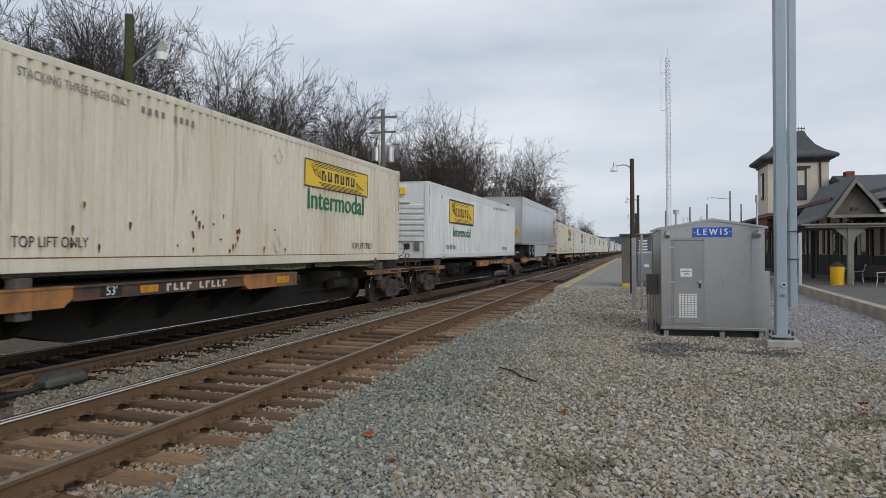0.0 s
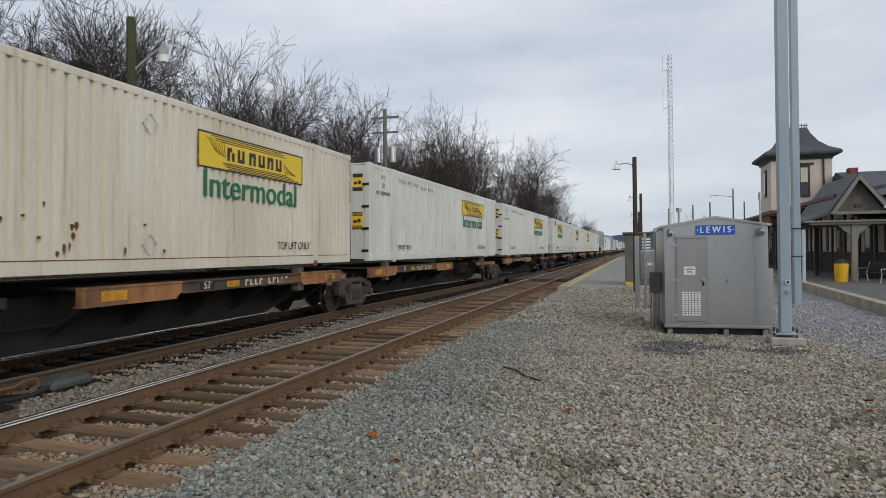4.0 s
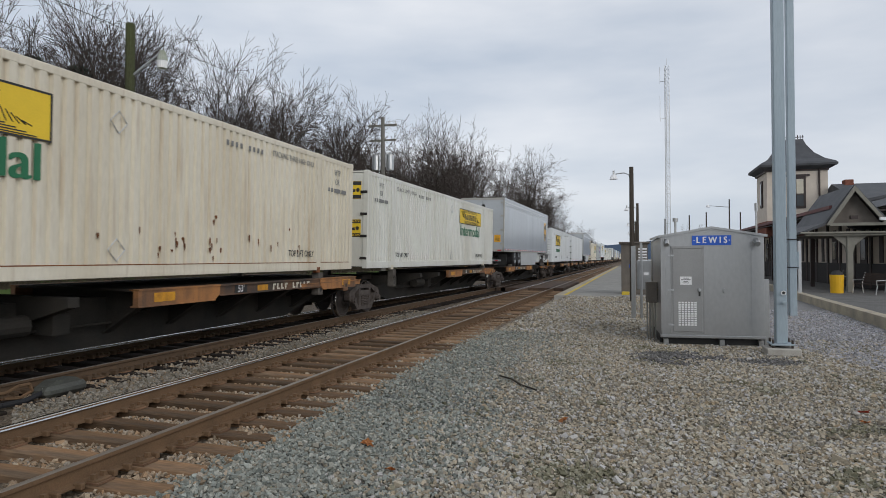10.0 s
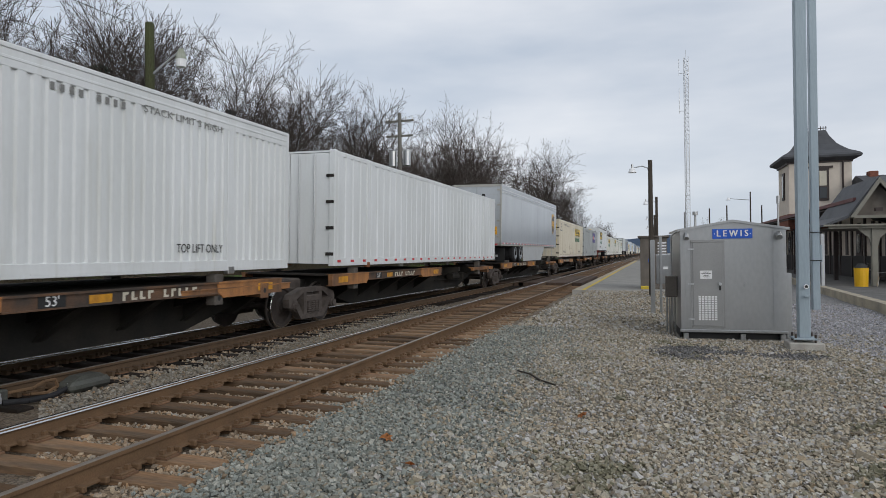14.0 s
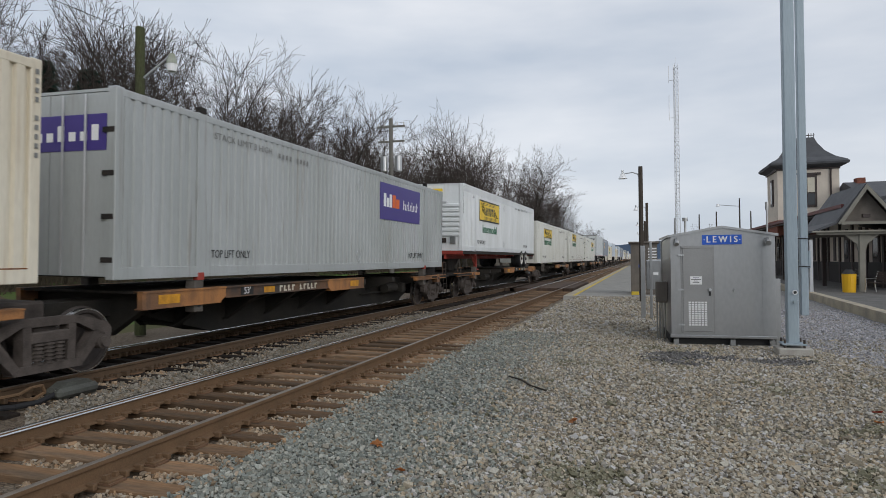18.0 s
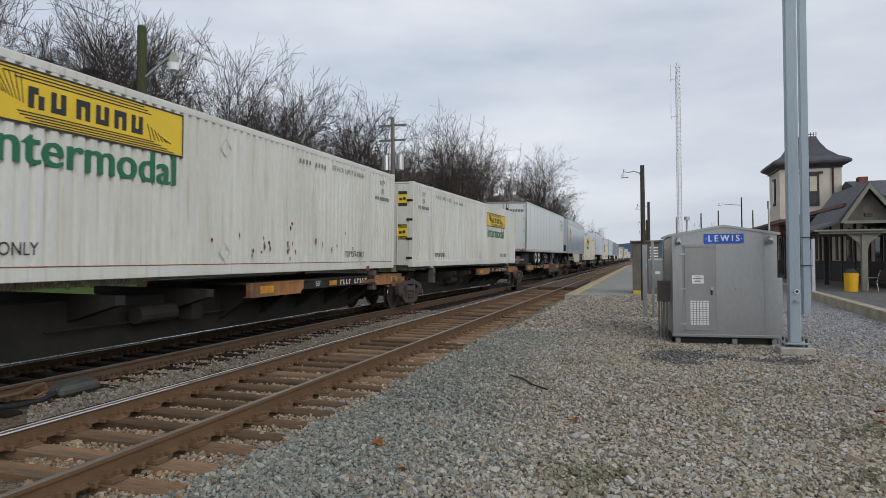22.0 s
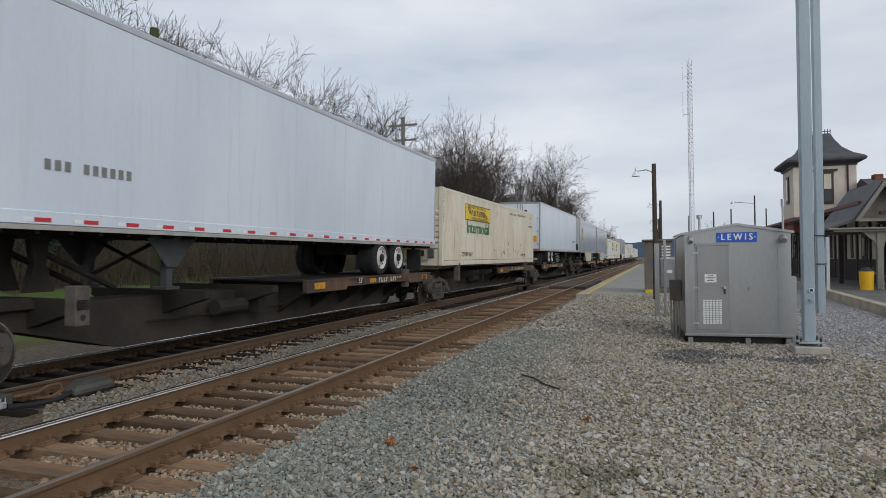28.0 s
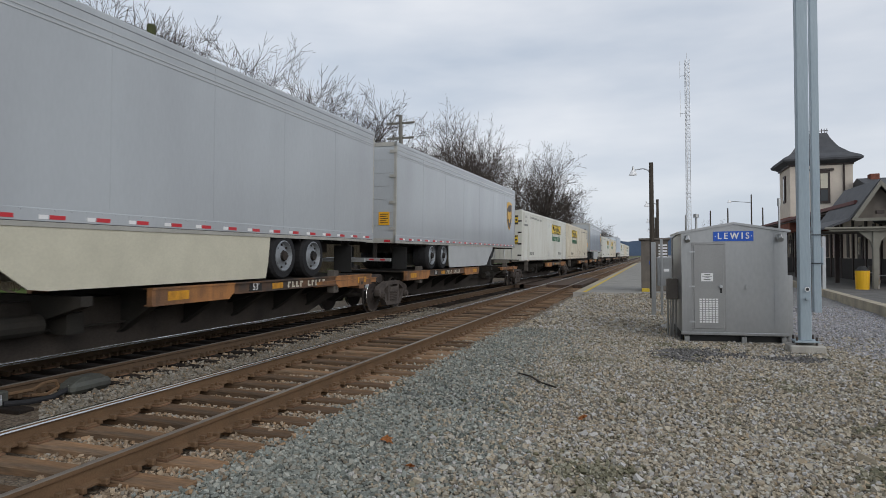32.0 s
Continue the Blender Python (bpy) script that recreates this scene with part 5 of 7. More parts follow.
def cross_arm():
    bm = prism([(-1.27, 1.12), (1.27, 1.12), (1.27, 0.98), (0.36, 0.70), (-0.36, 0.70), (-1.27, 0.98)], "y", -0.10, 0.10)
    return bm


def sill_end():
    """Deeper end of a side sill, with its top flange."""
    bm = prism([(0, 1.17), (2.1, 1.17), (2.1, 1.0), (1.95, 0.90), (0, 0.90)], "x", -0.05, 0.05)
    box(-0.13, 0, 1.15, 0.065, 2.1, 1.18, bm)
    box(-0.10, 0, 0.89, 0.065, 1.95, 0.91, bm)
    return bm


def sill_middle():
    """Lighter channel between the two sill ends, with flanges."""
    bm = box(-0.04, 2.1, 0.975, 0.03, 6.2, 1.16)
    box(-0.13, 2.1, 1.15, 0.062, 6.2, 1.178, bm)
    box(-0.10, 2.1, 0.965, 0.062, 6.2, 0.985, bm)
    return bm


def outrigger():
    """Bracket that carries a runway from the spine."""
    bm = prism([(-1.24, 1.14), (1.24, 1.14), (1.24, 0.98), (1.12, 0.92), (0.36, 0.42), (-0.36, 0.42), (-1.12, 0.92), (-1.24, 0.98)], "y", -0.015, 0.015)
    for s in (-1, 1):
        prism([(s * 1.24, 0.97), (s * 1.12, 0.91), (s * 0.36, 0.41), (s * 0.36, 0.44), (s * 1.12, 0.94), (s * 1.24, 1.0)], "y", -0.09, 0.09, bm)
    return bm


def ladder_end(car, y, s, paint):
    """Ladder, grab irons and brake wheel at a coupled end."""
    ld = bmesh.new()
    for dy in (-0.2, 0.2):
        rod((0, dy, 0.35), (0, dy, 1.25), 0.014, 6, ld)
    for z in (0.42, 0.72, 1.02):
        rod((0, -0.2, z), (0, 0.2, z), 0.012, 6, ld)
    shared("ladder", lambda: ld, "car_dark", car, pose(1.28, y + s * 0.25, 0))
    hr = bmesh.new()
    for dy in (-0.2, 0.2):
        rod((0, dy, 1.0), (0, dy, 1.55 if s < 0 else 1.3), 0.016, 6, hr)
    for z in ((1.28, 1.55) if s < 0 else (1.3,)):
        rod((0, -0.2, z), (0, 0.2, z), 0.016, 6, hr)
    shared("grab_iron@%d%s" % (s, paint), lambda: hr, paint, car, pose(1.24, y + s * 0.25, 0), "worn grab irons")


def pad_with_hole():
    """Square jacking pad with a round hole, on the end of a bolster."""
    bm = box(0.05, -0.14, 0.80, 0.085, 0.14, 1.10, bevel=0.01)
    box(-0.3, -0.10, 0.82, 0.05, 0.10, 1.04, bm)
    return bm


def end_sills(car, at, paint, pad=1.6):
    for s in (-1, 1):
        es = shared("end_sill@" + paint, lambda: box(-0.055, -0.8, 0.94, 0.055, 2.6, 1.06, box(-0.15, -0.8, 1.05, 0.07, 2.6, 1.07), bevel=0.008), paint, car,
                    pose(at[0] + 1.235, at[1], at[2]) if s > 0 else pose(at[0] - 1.235, at[1] + 1.8, at[2], 0, 0, 180), "faded orange end sill")
        if s < 0:
            continue
        pd = shared("jacking_pad@" + paint, pad_with_hole, paint, es, pose(0, pad, 0))
        shared("pad_hole", lambda: rod((0.08, 0, 0.95), (0.088, 0, 0.95), 0.05, 12), "black", pd, pose(0, 0, 0))


# paint of the sills, pack by pack: ends, middle
PAINTS = (("car_orange", "car_brown"), ("car_orange", "car_brown"), ("car_orange", "car_brown"), ("car_orange", "car_dark"), ("car_brown", "car_brown"), ("car_orange", "car_brown"),
          ("car_brown", "car_brown"), ("car_brown", "car_brown"))


def spine_car(j, length, deck, label, pack):
    """One unit of an articulated spine car. j: its place in the five; deck: L or R, where its wheel runway lies."""
    car = thing("spine_car", label, "rail car", group="spine cars of the train")
    y0, y1 = (-0.9 if j == 0 else 0.25), (LEN + 0.95 if j == 4 else length - 0.25)
    shared("spine_beam@%d_%.1f_%d" % (j in (0, 4), y1 + y0, pack > 3), spine_beam(y0, y1), "spine_brown" if pack > 3 else "spine_grey", car, pose(0, 0, 0))
    for y in (1.98, 4.6, 6.7, 9.0, 11.2, 14.17):
        shared("cross_arm", cross_arm, "spine_grey", car, pose(0, y, 0))
    for y in (1.98, LEN - 1.98):
        for s in (-1, 1):
            pd = shared("pedestal", lambda: box(-0.10, -0.12, 0.76, 0.10, 0.12, 1.315, bevel=0.012), "pedestal_grey", car, pose(s * 1.17, y, 0), "grimy grey container pedestal")
            if s > 0:
                shared("pedestal_hole", lambda: rod((0.098, 0, 0.88), (0.104, 0, 0.88), 0.045, 10), "black", pd, pose(0, 0, 0))
    a = 7.9 if deck == "R" else 0.6
    ends_paint, mid_paint = PAINTS[max(0, pack)]
    for s in (-1, 1):
        turn = 0 if s > 0 else 180
        for near in (True, False):
            at = pose(s * 1.25, a if near == (s > 0) else a + 8.3, 0, 0, 0, turn)
            if not near:
                at = at @ Matrix.Diagonal((1, -1, 1, 1))
            se = shared("sill_end@%s" % ends_paint, sill_end, ends_paint, car, at, "worn orange sill end")
            if s > 0:
                shared("yellow_stripe", lambda: box(0.05, 0, 0.96, 0.054, 0.5, 1.11), "car_yellow", se, pose(0, 0.35, 0))
        si = shared("side_sill@%s" % mid_paint, sill_middle, mid_paint, car, pose(s * 1.25, a if s > 0 else a + 8.3, 0, 0, 0, turn), "side sill of the wheel runway")
        shared("yellow_stripe@b", lambda: box(0.03, 0, 1.0, 0.034, 0.4, 1.12), "car_yellow", si, pose(0, 3.4, 0))
        if s > 0:
            shared("number_plate_patch", lambda: box(0.03, 0, 0.99, 0.035, 0.42, 1.145), "black", si, pose(0, 2.6, 0))
            letters("53'", 0.19, "sign_white", si, pose(0.037, 2.81, 1.068, 90, 0, 90), name="length_figure")
            nb = bmesh.new()
            for i in range(10):
                if i != 4:
                    box(0.03, 4.0 + i * 0.17, 0.995, 0.035, 4.05 + i * 0.17, 1.125, nb)
                    box(0.03, 4.05 + i * 0.17, (0.995 if i % 3 else 1.085), 0.035, 4.11 + i * 0.17, (1.03 if i % 3 else 1.125), nb)
            shared("reporting_mark", lambda: nb, "cream_trim", si, pose(0, 0, 0), "white reporting marks")["kind"] = "stuff"
    for k in range(6):
        shared("outrigger", outrigger, "spine_grey", car, pose(0, a + 0.35 + k * 1.52, 0))
    shared("wheel_runway", lambda: prism([(-1.2, 1.14), (1.2, 1.14), (1.2, 1.18), (-1.2, 1.18)], "y", 0, 8.3), "car_dark", car, pose(0, a, 0))
    shared("brake_gear", lambda: rod((0.62, 0.4, 0.72), (0.62, 1.3, 0.72), 0.15, 12, box(0.4, 1.6, 0.55, 0.8, 1.9, 0.85, rod((0.5, -1.2, 0.6), (0.5, 3.0, 0.6), 0.02, 6))), "spine_grey", car, pose(0, 11.6 if deck == "L" else 5.2, 0), "brake cylinder and pipes")
    shared("hitch", lambda: prism([(-0.5, 0.98), (0.5, 0.98), (0.3, 1.14), (-0.3, 1.14)], "x", -0.5, 0.5), "car_dark", car, pose(0, 14.6 if deck == "L" else 1.5, 0))
    ends = []
    if j == 0:
        truck(car, 1.3)
        ends.append((-0.75, 1))
        shared("end_platform", lambda: box(-1.3, -0.85, 0.98, 1.3, 1.2, 1.05), "car_dark", car, pose(0, 0, 0))
        end_sills(car, (0, 0, 0), ends_paint)
        shared("coupler", lambda: box(-0.12, -1.35, 0.72, 0.12, -0.5, 0.98, bevel=0.02), "truck_iron", car, pose(0, 0, 0))
    else:
        truck(car, 0.05 if j < 4 else -0.85)
        shared("articulation", lambda: box(-0.5, -0.45, 0.78, 0.5, 0.45, 1.08, bevel=0.04), "truck_iron", car, pose(0, 0.05 if j < 4 else -0.85, 0))
    if j == 4:
        truck(car, LEN - 0.5)
        ends.append((LEN + 0.7, -1))
        shared("end_platform@b", lambda: box(-1.3, LEN - 1.2, 0.98, 1.3, LEN + 0.9, 1.05), "car_dark", car, pose(0, 0, 0))
        end_sills(car, (0, LEN - 2.1, 0), ends_paint)
        for s in (-1, 1) if pack == 3 else ():
            shared("rear_sill", lambda: prism([(8.95, 1.16), (LEN - 2.2, 1.16), (LEN - 2.2, 0.95), (LEN - 3.0, 0.60), (8.95, 0.60)], "x", -0.045, 0.045), "car_brown", car, pose(s * 1.25, 0, 0), "deep worn sill at the rear")
            shared("yellow_stripe@c", lambda: box(-0.05, LEN - 3.6, 0.88, 0.05, LEN - 2.9, 1.08), "car_yellow", car, pose(s * 1.25, 0, 0))
        shared("coupler@b", lambda: box(-0.12, LEN + 0.5, 0.72, 0.12, LEN + 1.4, 0.98, bevel=0.02), "truck_iron", car, pose(0, 0, 0))
        shared("brake_stand", lambda: prism([(LEN - 0.9, 1.0), (LEN + 0.6, 1.0), (LEN + 0.6, 1.75), (LEN + 0.35, 1.8), (LEN + 0.1, 1.65), (LEN - 0.9, 1.5)], "x", 0.75, 0.80), "car_dark", car, pose(0, 0, 0), "dark end bulkhead plate")
        wh = bmesh.new()
        for k in range(16):
            u, v = k * math.pi / 8, (k + 1) * math.pi / 8
            rod((0.28 * math.cos(u), 0, 0.28 * math.sin(u)), (0.28 * math.cos(v), 0, 0.28 * math.sin(v)), 0.015, 5, wh)
        for k in range(5):
            u = k * math.pi / 2.5
            rod((0, 0, 0), (0.28 * math.cos(u), 0, 0.28 * math.sin(u)), 0.01, 5, wh)
        shared("brake_wheel", lambda: wh, "truck_iron", car, pose(0.75, LEN + 0.75, 1.72))
    else:
        end_sills(car, (0, LEN - 2.2, 0), ends_paint)
    for y, s in ends:
        ladder_end(car, y, s, "car_yellow" if pack == 1 and j == 4 else "car_brown")
    return car


# ---------------------------------------------------------------- train: the order of its loads
SPEED, FIRST, PACK = 14.866, 39.42 - LEN, 90.32
UNITS = (0.0, 17.87, 35.31, 52.91, 71.57)
# kind of load, nose or doors first, shift on its car, how worn
LOADS = [
    ("cream", -1, -0.47), ("new", 1, 0.0), ("parcel", 1, 0.4), ("cream", -1, 0.7), ("white", -1, 0.6), ("white", -1, -0.26),
    ("patched", 1, 0.15), ("white", 1, -0.34), ("cream", 1, -0.14), ("white", -1, -0.5), ("parcel", 1, -0.41),
    ("new", 1, 0.0), ("plain", -1, 0.44), ("parcel", 1, 0.25), ("cream", -1, 0.61), ("purple", -1, -0.65),
    ("chassis", 1, -0.41), ("white", 1, -0.83), ("cream_high", 1, -0.51), ("white", -1, -0.24), ("freight", 1, 0.27),
    ("parcel_b", -1, 0.9), ("cream", 1, 0.43), ("plain_trailer", -1, 0.49), ("cream", 1, 0.0), ("plain_rear", 1, -0.64),
    ("parcel_b", -1, -0.26), ("parcel", 1, -0.32), ("white", -1, 0.3), ("cream", 1, 0.0), ("parcel", 1, 0.0),
    ("white", -1, 0.0), ("cream", 1, 0.0), ("plain_trailer", 1, 0.0), ("white", 1, 0.0), ("cream", -1, 0.0), ("white", 1, 0.0),
]
# how far a car stands from its even place in the train
CAR_SHIFT = {1: -0.55, 5: -0.5, 6: -0.5, 9: -0.3, 11: -0.35, 12: -0.35, 15: -0.7, 16: -0.3, 21: 0.6, 25: -0.3, 26: -0.4}
# the train slows a little: seconds, metres behind its even pace
DRIFT = [(0, -0.04), (4, 0.24), (8, 0.30), (12, 0.29), (16, 0.43), (20, 0.58), (24, 0.91), (28, 1.33), (32, 1.59)]
TRAILERS = ("parcel", "parcel_b", "freight", "plain_trailer", "plain_rear")
MOVING = []  # (thing, y of its front end at the start, height, turned round)


def front(i):
    k, j = divmod(i - 1, 5)
    return FIRST + PACK * k + UNITS[j], j


def build_train():
    protos = {
        "cream": container("cream corrugated steel container, weathered, with yellow banner", "cream", "old", "orange_red"),
        "cream_high": container("off-white corrugated steel container with rust blisters and yellow banner", "white", "old", "orange_red", 0.2),
        "white": container("off-white corrugated container with yellow banner and green lettering", "white", "old", "cream"),
        "patched": container("weathered off-white container with dark red repair patch", "white", "old", "orange_red", 0.0, True),
        "new": container("clean white container with large black-edged yellow banner", "bright", "new", "galv"),
        "plain": container("plain white ribbed container with rusty door end", "bright", "plain", "orange_red"),
        "purple": container("grey corrugated container with purple banner", "purple_grey", "purple", "red_paint"),
        "parcel": trailer("grey parcel trailer with brown and gold shield and side skirts", "grey_paint", True, True),
        "parcel_b": trailer("grey parcel trailer with shield and cream side skirts", "grey_paint", True, True, False, 1.9),
        "freight": trailer("pale freight trailer with ribbed panels and rear doors", "trailer_pale", False, False, True),
        "plain_rear": trailer("plain pale blue-white road trailer with shut rear doors", "trailer_white"),
        "plain_trailer": trailer("plain pale blue-white road trailer", "trailer_white"),
    }
    used = set()
    for i, (kind, way, shift) in enumerate(LOADS):
        y, j = front(i)
        pitch = (UNITS[j + 1] - UNITS[j]) if j < 4 else LEN
        tyres_left = kind in TRAILERS and way > 0
        deck = "L" if tyres_left or j == 4 or i in (4, 12, 14) else "R"
        car = spine_car(j, pitch, deck, "grimy orange and black articulated spine car", (i - 1) // 5)
        MOVING.append((car, y + CAR_SHIFT.get(i, 0.0), 0.0, 1))
        key = "new" if kind == "chassis" else kind
        ob = protos[key] if key not in used else copy_thing(protos[key], Matrix())
        used.add(key)
        z = 0.0 if kind in TRAILERS else (2.03 if kind == "chassis" else 1.377)
        MOVING.append((ob, y + shift, z, way))
        if kind == "chassis":
            MOVING.append((chassis(), y + shift, 0.0, 1))
            tagged(ob, "clean white container with yellow banner, on a red chassis")


build_train()


def on_track(y, z, way):
    """The pose of something LEN long whose front end is y metres out."""
    a, b = bend(y), bend(y + LEN)
    turn = -math.degrees(math.atan2(b - a, LEN))
    m = pose(C2 + a, y, z + CANT / 2, 0, math.degrees(CANT / GAUGE), turn)
    return m if way > 0 else m @ pose(0, LEN, 0, 0, 0, 180)


def travelled(t):
    return SPEED * t - float(np.interp(t, [p for p, _ in DRIFT], [q for _, q in DRIFT]))


def motions():
    for ob, y, z, way in MOVING:
        walk(ob, [(t, on_track(y - travelled(t), z, way)) for t in range(33)])
    start = {ob: y for ob, y, z, way in MOVING}
    for w, car, dy in WHEELSETS:
        y = start[car] + dy
        t0, t1 = (y - 42) / SPEED, (y - 2.5) / SPEED
        rows = [(0.0, pose(0, dy, 0.48))]
        for f in range(max(1, math.ceil(t0 * FPS)), min(32 * FPS - 1, math.floor(t1 * FPS)) + 1):
            rows.append((f / FPS, pose(0, dy, 0.48, math.degrees(SPEED * (f / FPS - max(0.0, t0)) / 0.48))))
        rows.append((32.0, rows[-1][1]))
        walk(w, rows)


# ---------------------------------------------------------------- signal hut and poles
def signal_hut():
    h = thing("signal_hut", "galvanised steel signal hut with a blue name sign", "equipment hut", pose(0.60, 15.22, -0.26, 0, 0, 3))
    W, D, E, A = 2.12, 2.2, 2.37, 2.53  # width, depth, eaves, ridge; floor at 0.16
    part("body", prism([(0, 0.16), (W, 0.16), (W, E), (W / 2, A), (0, E)], "y", 0, D), "galv", h)
    part("roof", prism([(-0.06, E - 0.03), (W / 2, A), (W + 0.06, E - 0.03), (W + 0.06, E + 0.02), (W / 2, A + 0.05), (-0.06, E + 0.02)], "y", -0.05, D + 0.05), "galv", h, "shallow folded steel roof")
    part("skid", box(-0.02, -0.03, 0.13, W + 0.02, 0.06, 0.19, bevel=0.008), "galv", h)
    # added black board, no real skirt: keeps light out from under the floor
    part("base_skirt", box(0.04, D - 0.06, -0.06, W - 0.04, D - 0.02, 0.17), "black", h, "black strip added for the shade under the hut's rear")
    # black board set back in the open gap, in place of its shade
    part("base_skirt", box(0.06, 0.14, -0.06, W - 0.06, 0.18, 0.13), "black", h, "black strip standing for the shade under the hut's front")
    # the same along both sides, to darken the space below the hut
    for x in (0.0, W - 0.04):
        part("base_skirt", box(x, 0.35, -0.06, x + 0.04, D - 0.06, 0.17), "black", h, "black strip added for the shade under the hut's side")
    for x in (0.05, W / 2 + 0.15, W - 0.12):
        part("foot", box(x, 0.0, -0.06, x + 0.1, 0.12, 0.10), "galv", h)
        part("foot", box(x, D - 0.15, -0.06, x + 0.1, D - 0.03, 0.16), "galv", h)
    for x0, x1 in ((0.0, 0.1), (W - 0.26, W)):
        part("panel", box(x0, -0.006, 0.2, x1, 0.0, E - 0.02, bevel=0.002), "galv", h)
    door = part("door", box(0.25, -0.035, 0.27, 0.86, 0.0, 2.10, bevel=0.006), "galv_door", h, "grey steel door, shut")
    fr = bmesh.new()
    for b in ((0.21, -0.02, 0.23, 0.25, 0.0, 2.13), (0.86, -0.02, 0.23, 0.90, 0.0, 2.13), (0.21, -0.045, 2.10, 0.90, 0.0, 2.15)):
        box(*b, fr)
    part("door_frame", fr, "galv_door", h)
    for z in (0.40, 1.17, 1.93):
        part("hinge", box(0.15, -0.045, z, 0.27, -0.03, z + 0.035), "alu", door)
    nt = part("notice", box(0.40, -0.040, 1.30, 0.64, -0.034, 1.48), "sign_white", door, "white notice with unreadable small print")
    nb = bmesh.new()
    for k, wd in enumerate((0.12, 0.2, 0.1, 0.14)):
        box(0.52 - wd / 2, -0.042, 1.44 - k * 0.035, 0.52 + wd / 2, -0.040, 1.452 - k * 0.035, nb)
    part("print_bars", nb, "black_ink", nt)
    lv = bmesh.new()
    for i in range(6):
        for k in range(11):
            box(0.36 + i * 0.066, -0.042, 0.40 + k * 0.049, 0.408 + i * 0.066, -0.034, 0.434 + k * 0.049, lv)
    part("louvre", lv, "sign_white", door, "pale pressed ventilation louvre")
    part("knob", rod((0.80, -0.035, 1.19), (0.80, -0.10, 1.19), 0.03, 12), "alu", door, "chrome knob")
    part("handle_plate", box(0.78, -0.040, 1.05, 0.82, -0.034, 1.15), "black", door)
    part("vent_cap", rod((1.33, -0.012, 1.18), (1.33, -0.05, 1.18), 0.05, 14), "galv", h)
    sg = part("name_sign", box(0.66, -0.03, 2.17, 1.46, -0.005, 2.38), "blue_sign", h, "blue enamel sign with white letters LEWIS")
    letters("L E W I S", 0.195, "sign_white", sg, pose(1.06, -0.033, 2.275, 90), width=0.62, bold=0.006)
    dots = rod((0.70, -0.03, 2.275), (0.70, -0.034, 2.275), 0.012, 8)
    rod((1.42, -0.03, 2.275), (1.42, -0.034, 2.275), 0.012, 8, dots)
    part("sign_bolts", dots, "sign_white", sg)
    lamp = part("lamp", rod((W - 0.16, -0.02, 2.26), (W - 0.16, -0.16, 2.18), 0.06, 12), "galv", h, "small round outdoor lamp")
    lm = rod((0.12, -0.02, 2.28), (0.12, -0.14, 2.18), 0.05, 12)
    part("lamp", lm, "galv", h)
    cw = rod((0.0, 0.9, 2.36), (-0.12, 0.9, 2.28), 0.02, 6)
    rod((-0.12, 0.9, 2.28), (-0.12, 0.9, 0.0), 0.02, 6, cw)
    part("conduit", cw, "galv", h)
    ju = part("junction_box", box(-0.26, 0.75, 0.85, -0.01, 1.0, 1.33, bevel=0.01), "hut_brown", h, "dark grey junction box")
    cd = bmesh.new()
    for k in range(4):
        rod((-0.23 + k * 0.06, 0.88, -0.05), (-0.23 + k * 0.06, 0.88, 0.87), 0.02, 8, cd)
    part("conduit", cd, "galv", h)
    part("cable_cover", box(W + 0.002, 0.05, 0.0, W + 0.11, 0.2, 1.42, bevel=0.01), "galv", h)
    an = rod((0.35, 0.3, E), (0.35, 0.3, E + 0.34), 0.025, 8)
    part("antenna", rod((0.35, 0.3, E + 0.34), (0.35, 0.3, E + 0.42), 0.06, 10, an), "galv", h)
    an = rod((W - 0.08, 0.3, E), (W - 0.08, 0.3, E + 0.55), 0.02, 8)
    part("antenna", rod((W - 0.08, 0.3, E + 0.55), (W - 0.08, 0.3, E + 0.72), 0.035, 10, an), "galv", h)
    return h


signal_hut()


def mast_pole():
    """Square blue-grey steel pole on a bolted base and concrete pad."""
    p = thing("steel_pole", "square blue-grey galvanised pole bolted to a concrete pad", "pole", pose(2.785, 14.12, -0.28))
    part("pad", box(-0.30, -0.28, 0.0, 0.31, 0.28, 0.15, bevel=0.02), "concrete", p, "pale concrete footing")
    part("base_plate", box(-0.21, -0.21, 0.20, 0.21, 0.21, 0.235, bevel=0.006), "galv_pole", p)
    part("shaft", box(-0.105, -0.105, 0.22, 0.105, 0.105, 9.5, bevel=0.02), "galv_pole", p)
    for x in (-0.17, 0.17):
        for y in (-0.17, 0.17):
            part("anchor_bolt", rod((x, y, 0.1), (x, y, 0.31), 0.022, 6), "truck_iron", p)
    part("round_badge", rod((0.03, -0.135, 1.22), (0.03, -0.142, 1.22), 0.045, 16), "sign_white", p, "small black and white badge")
    part("badge_mark", rod((0.03, -0.142, 1.22), (0.03, -0.144, 1.22), 0.035, 5), "black_ink", p)
    part("lug", box(0.0, -0.17, 1.02, 0.08, -0.13, 1.06), "galv_pole", p)


mast_pole()


def twin_pole():
    p = thing("steel_pole", "second square blue-grey pole behind the hut", "pole", pose(4.97, 23.45, -0.28))
    part("shaft", box(-0.10, -0.14, 0.0, 0.125, 0.14, 13.0, bevel=0.02), "galv_pole", p)
    part("control_box", box(0.13, -0.12, 1.55, 0.20, 0.0, 2.1, bevel=0.01), "galv_pole", p, "blue-grey switch box")
    cd = rod((0.16, -0.18, 1.6), (-0.2, -0.18, 1.6), 0.015, 6)
    rod((-0.2, -0.18, 2.5), (0.3, -0.18, 2.5), 0.015, 6, cd)
    rod((-0.19, -0.18, 0.0), (-0.19, -0.18, 2.5), 0.02, 6, cd)
    part("conduit", cd, "black", p)


twin_pole()


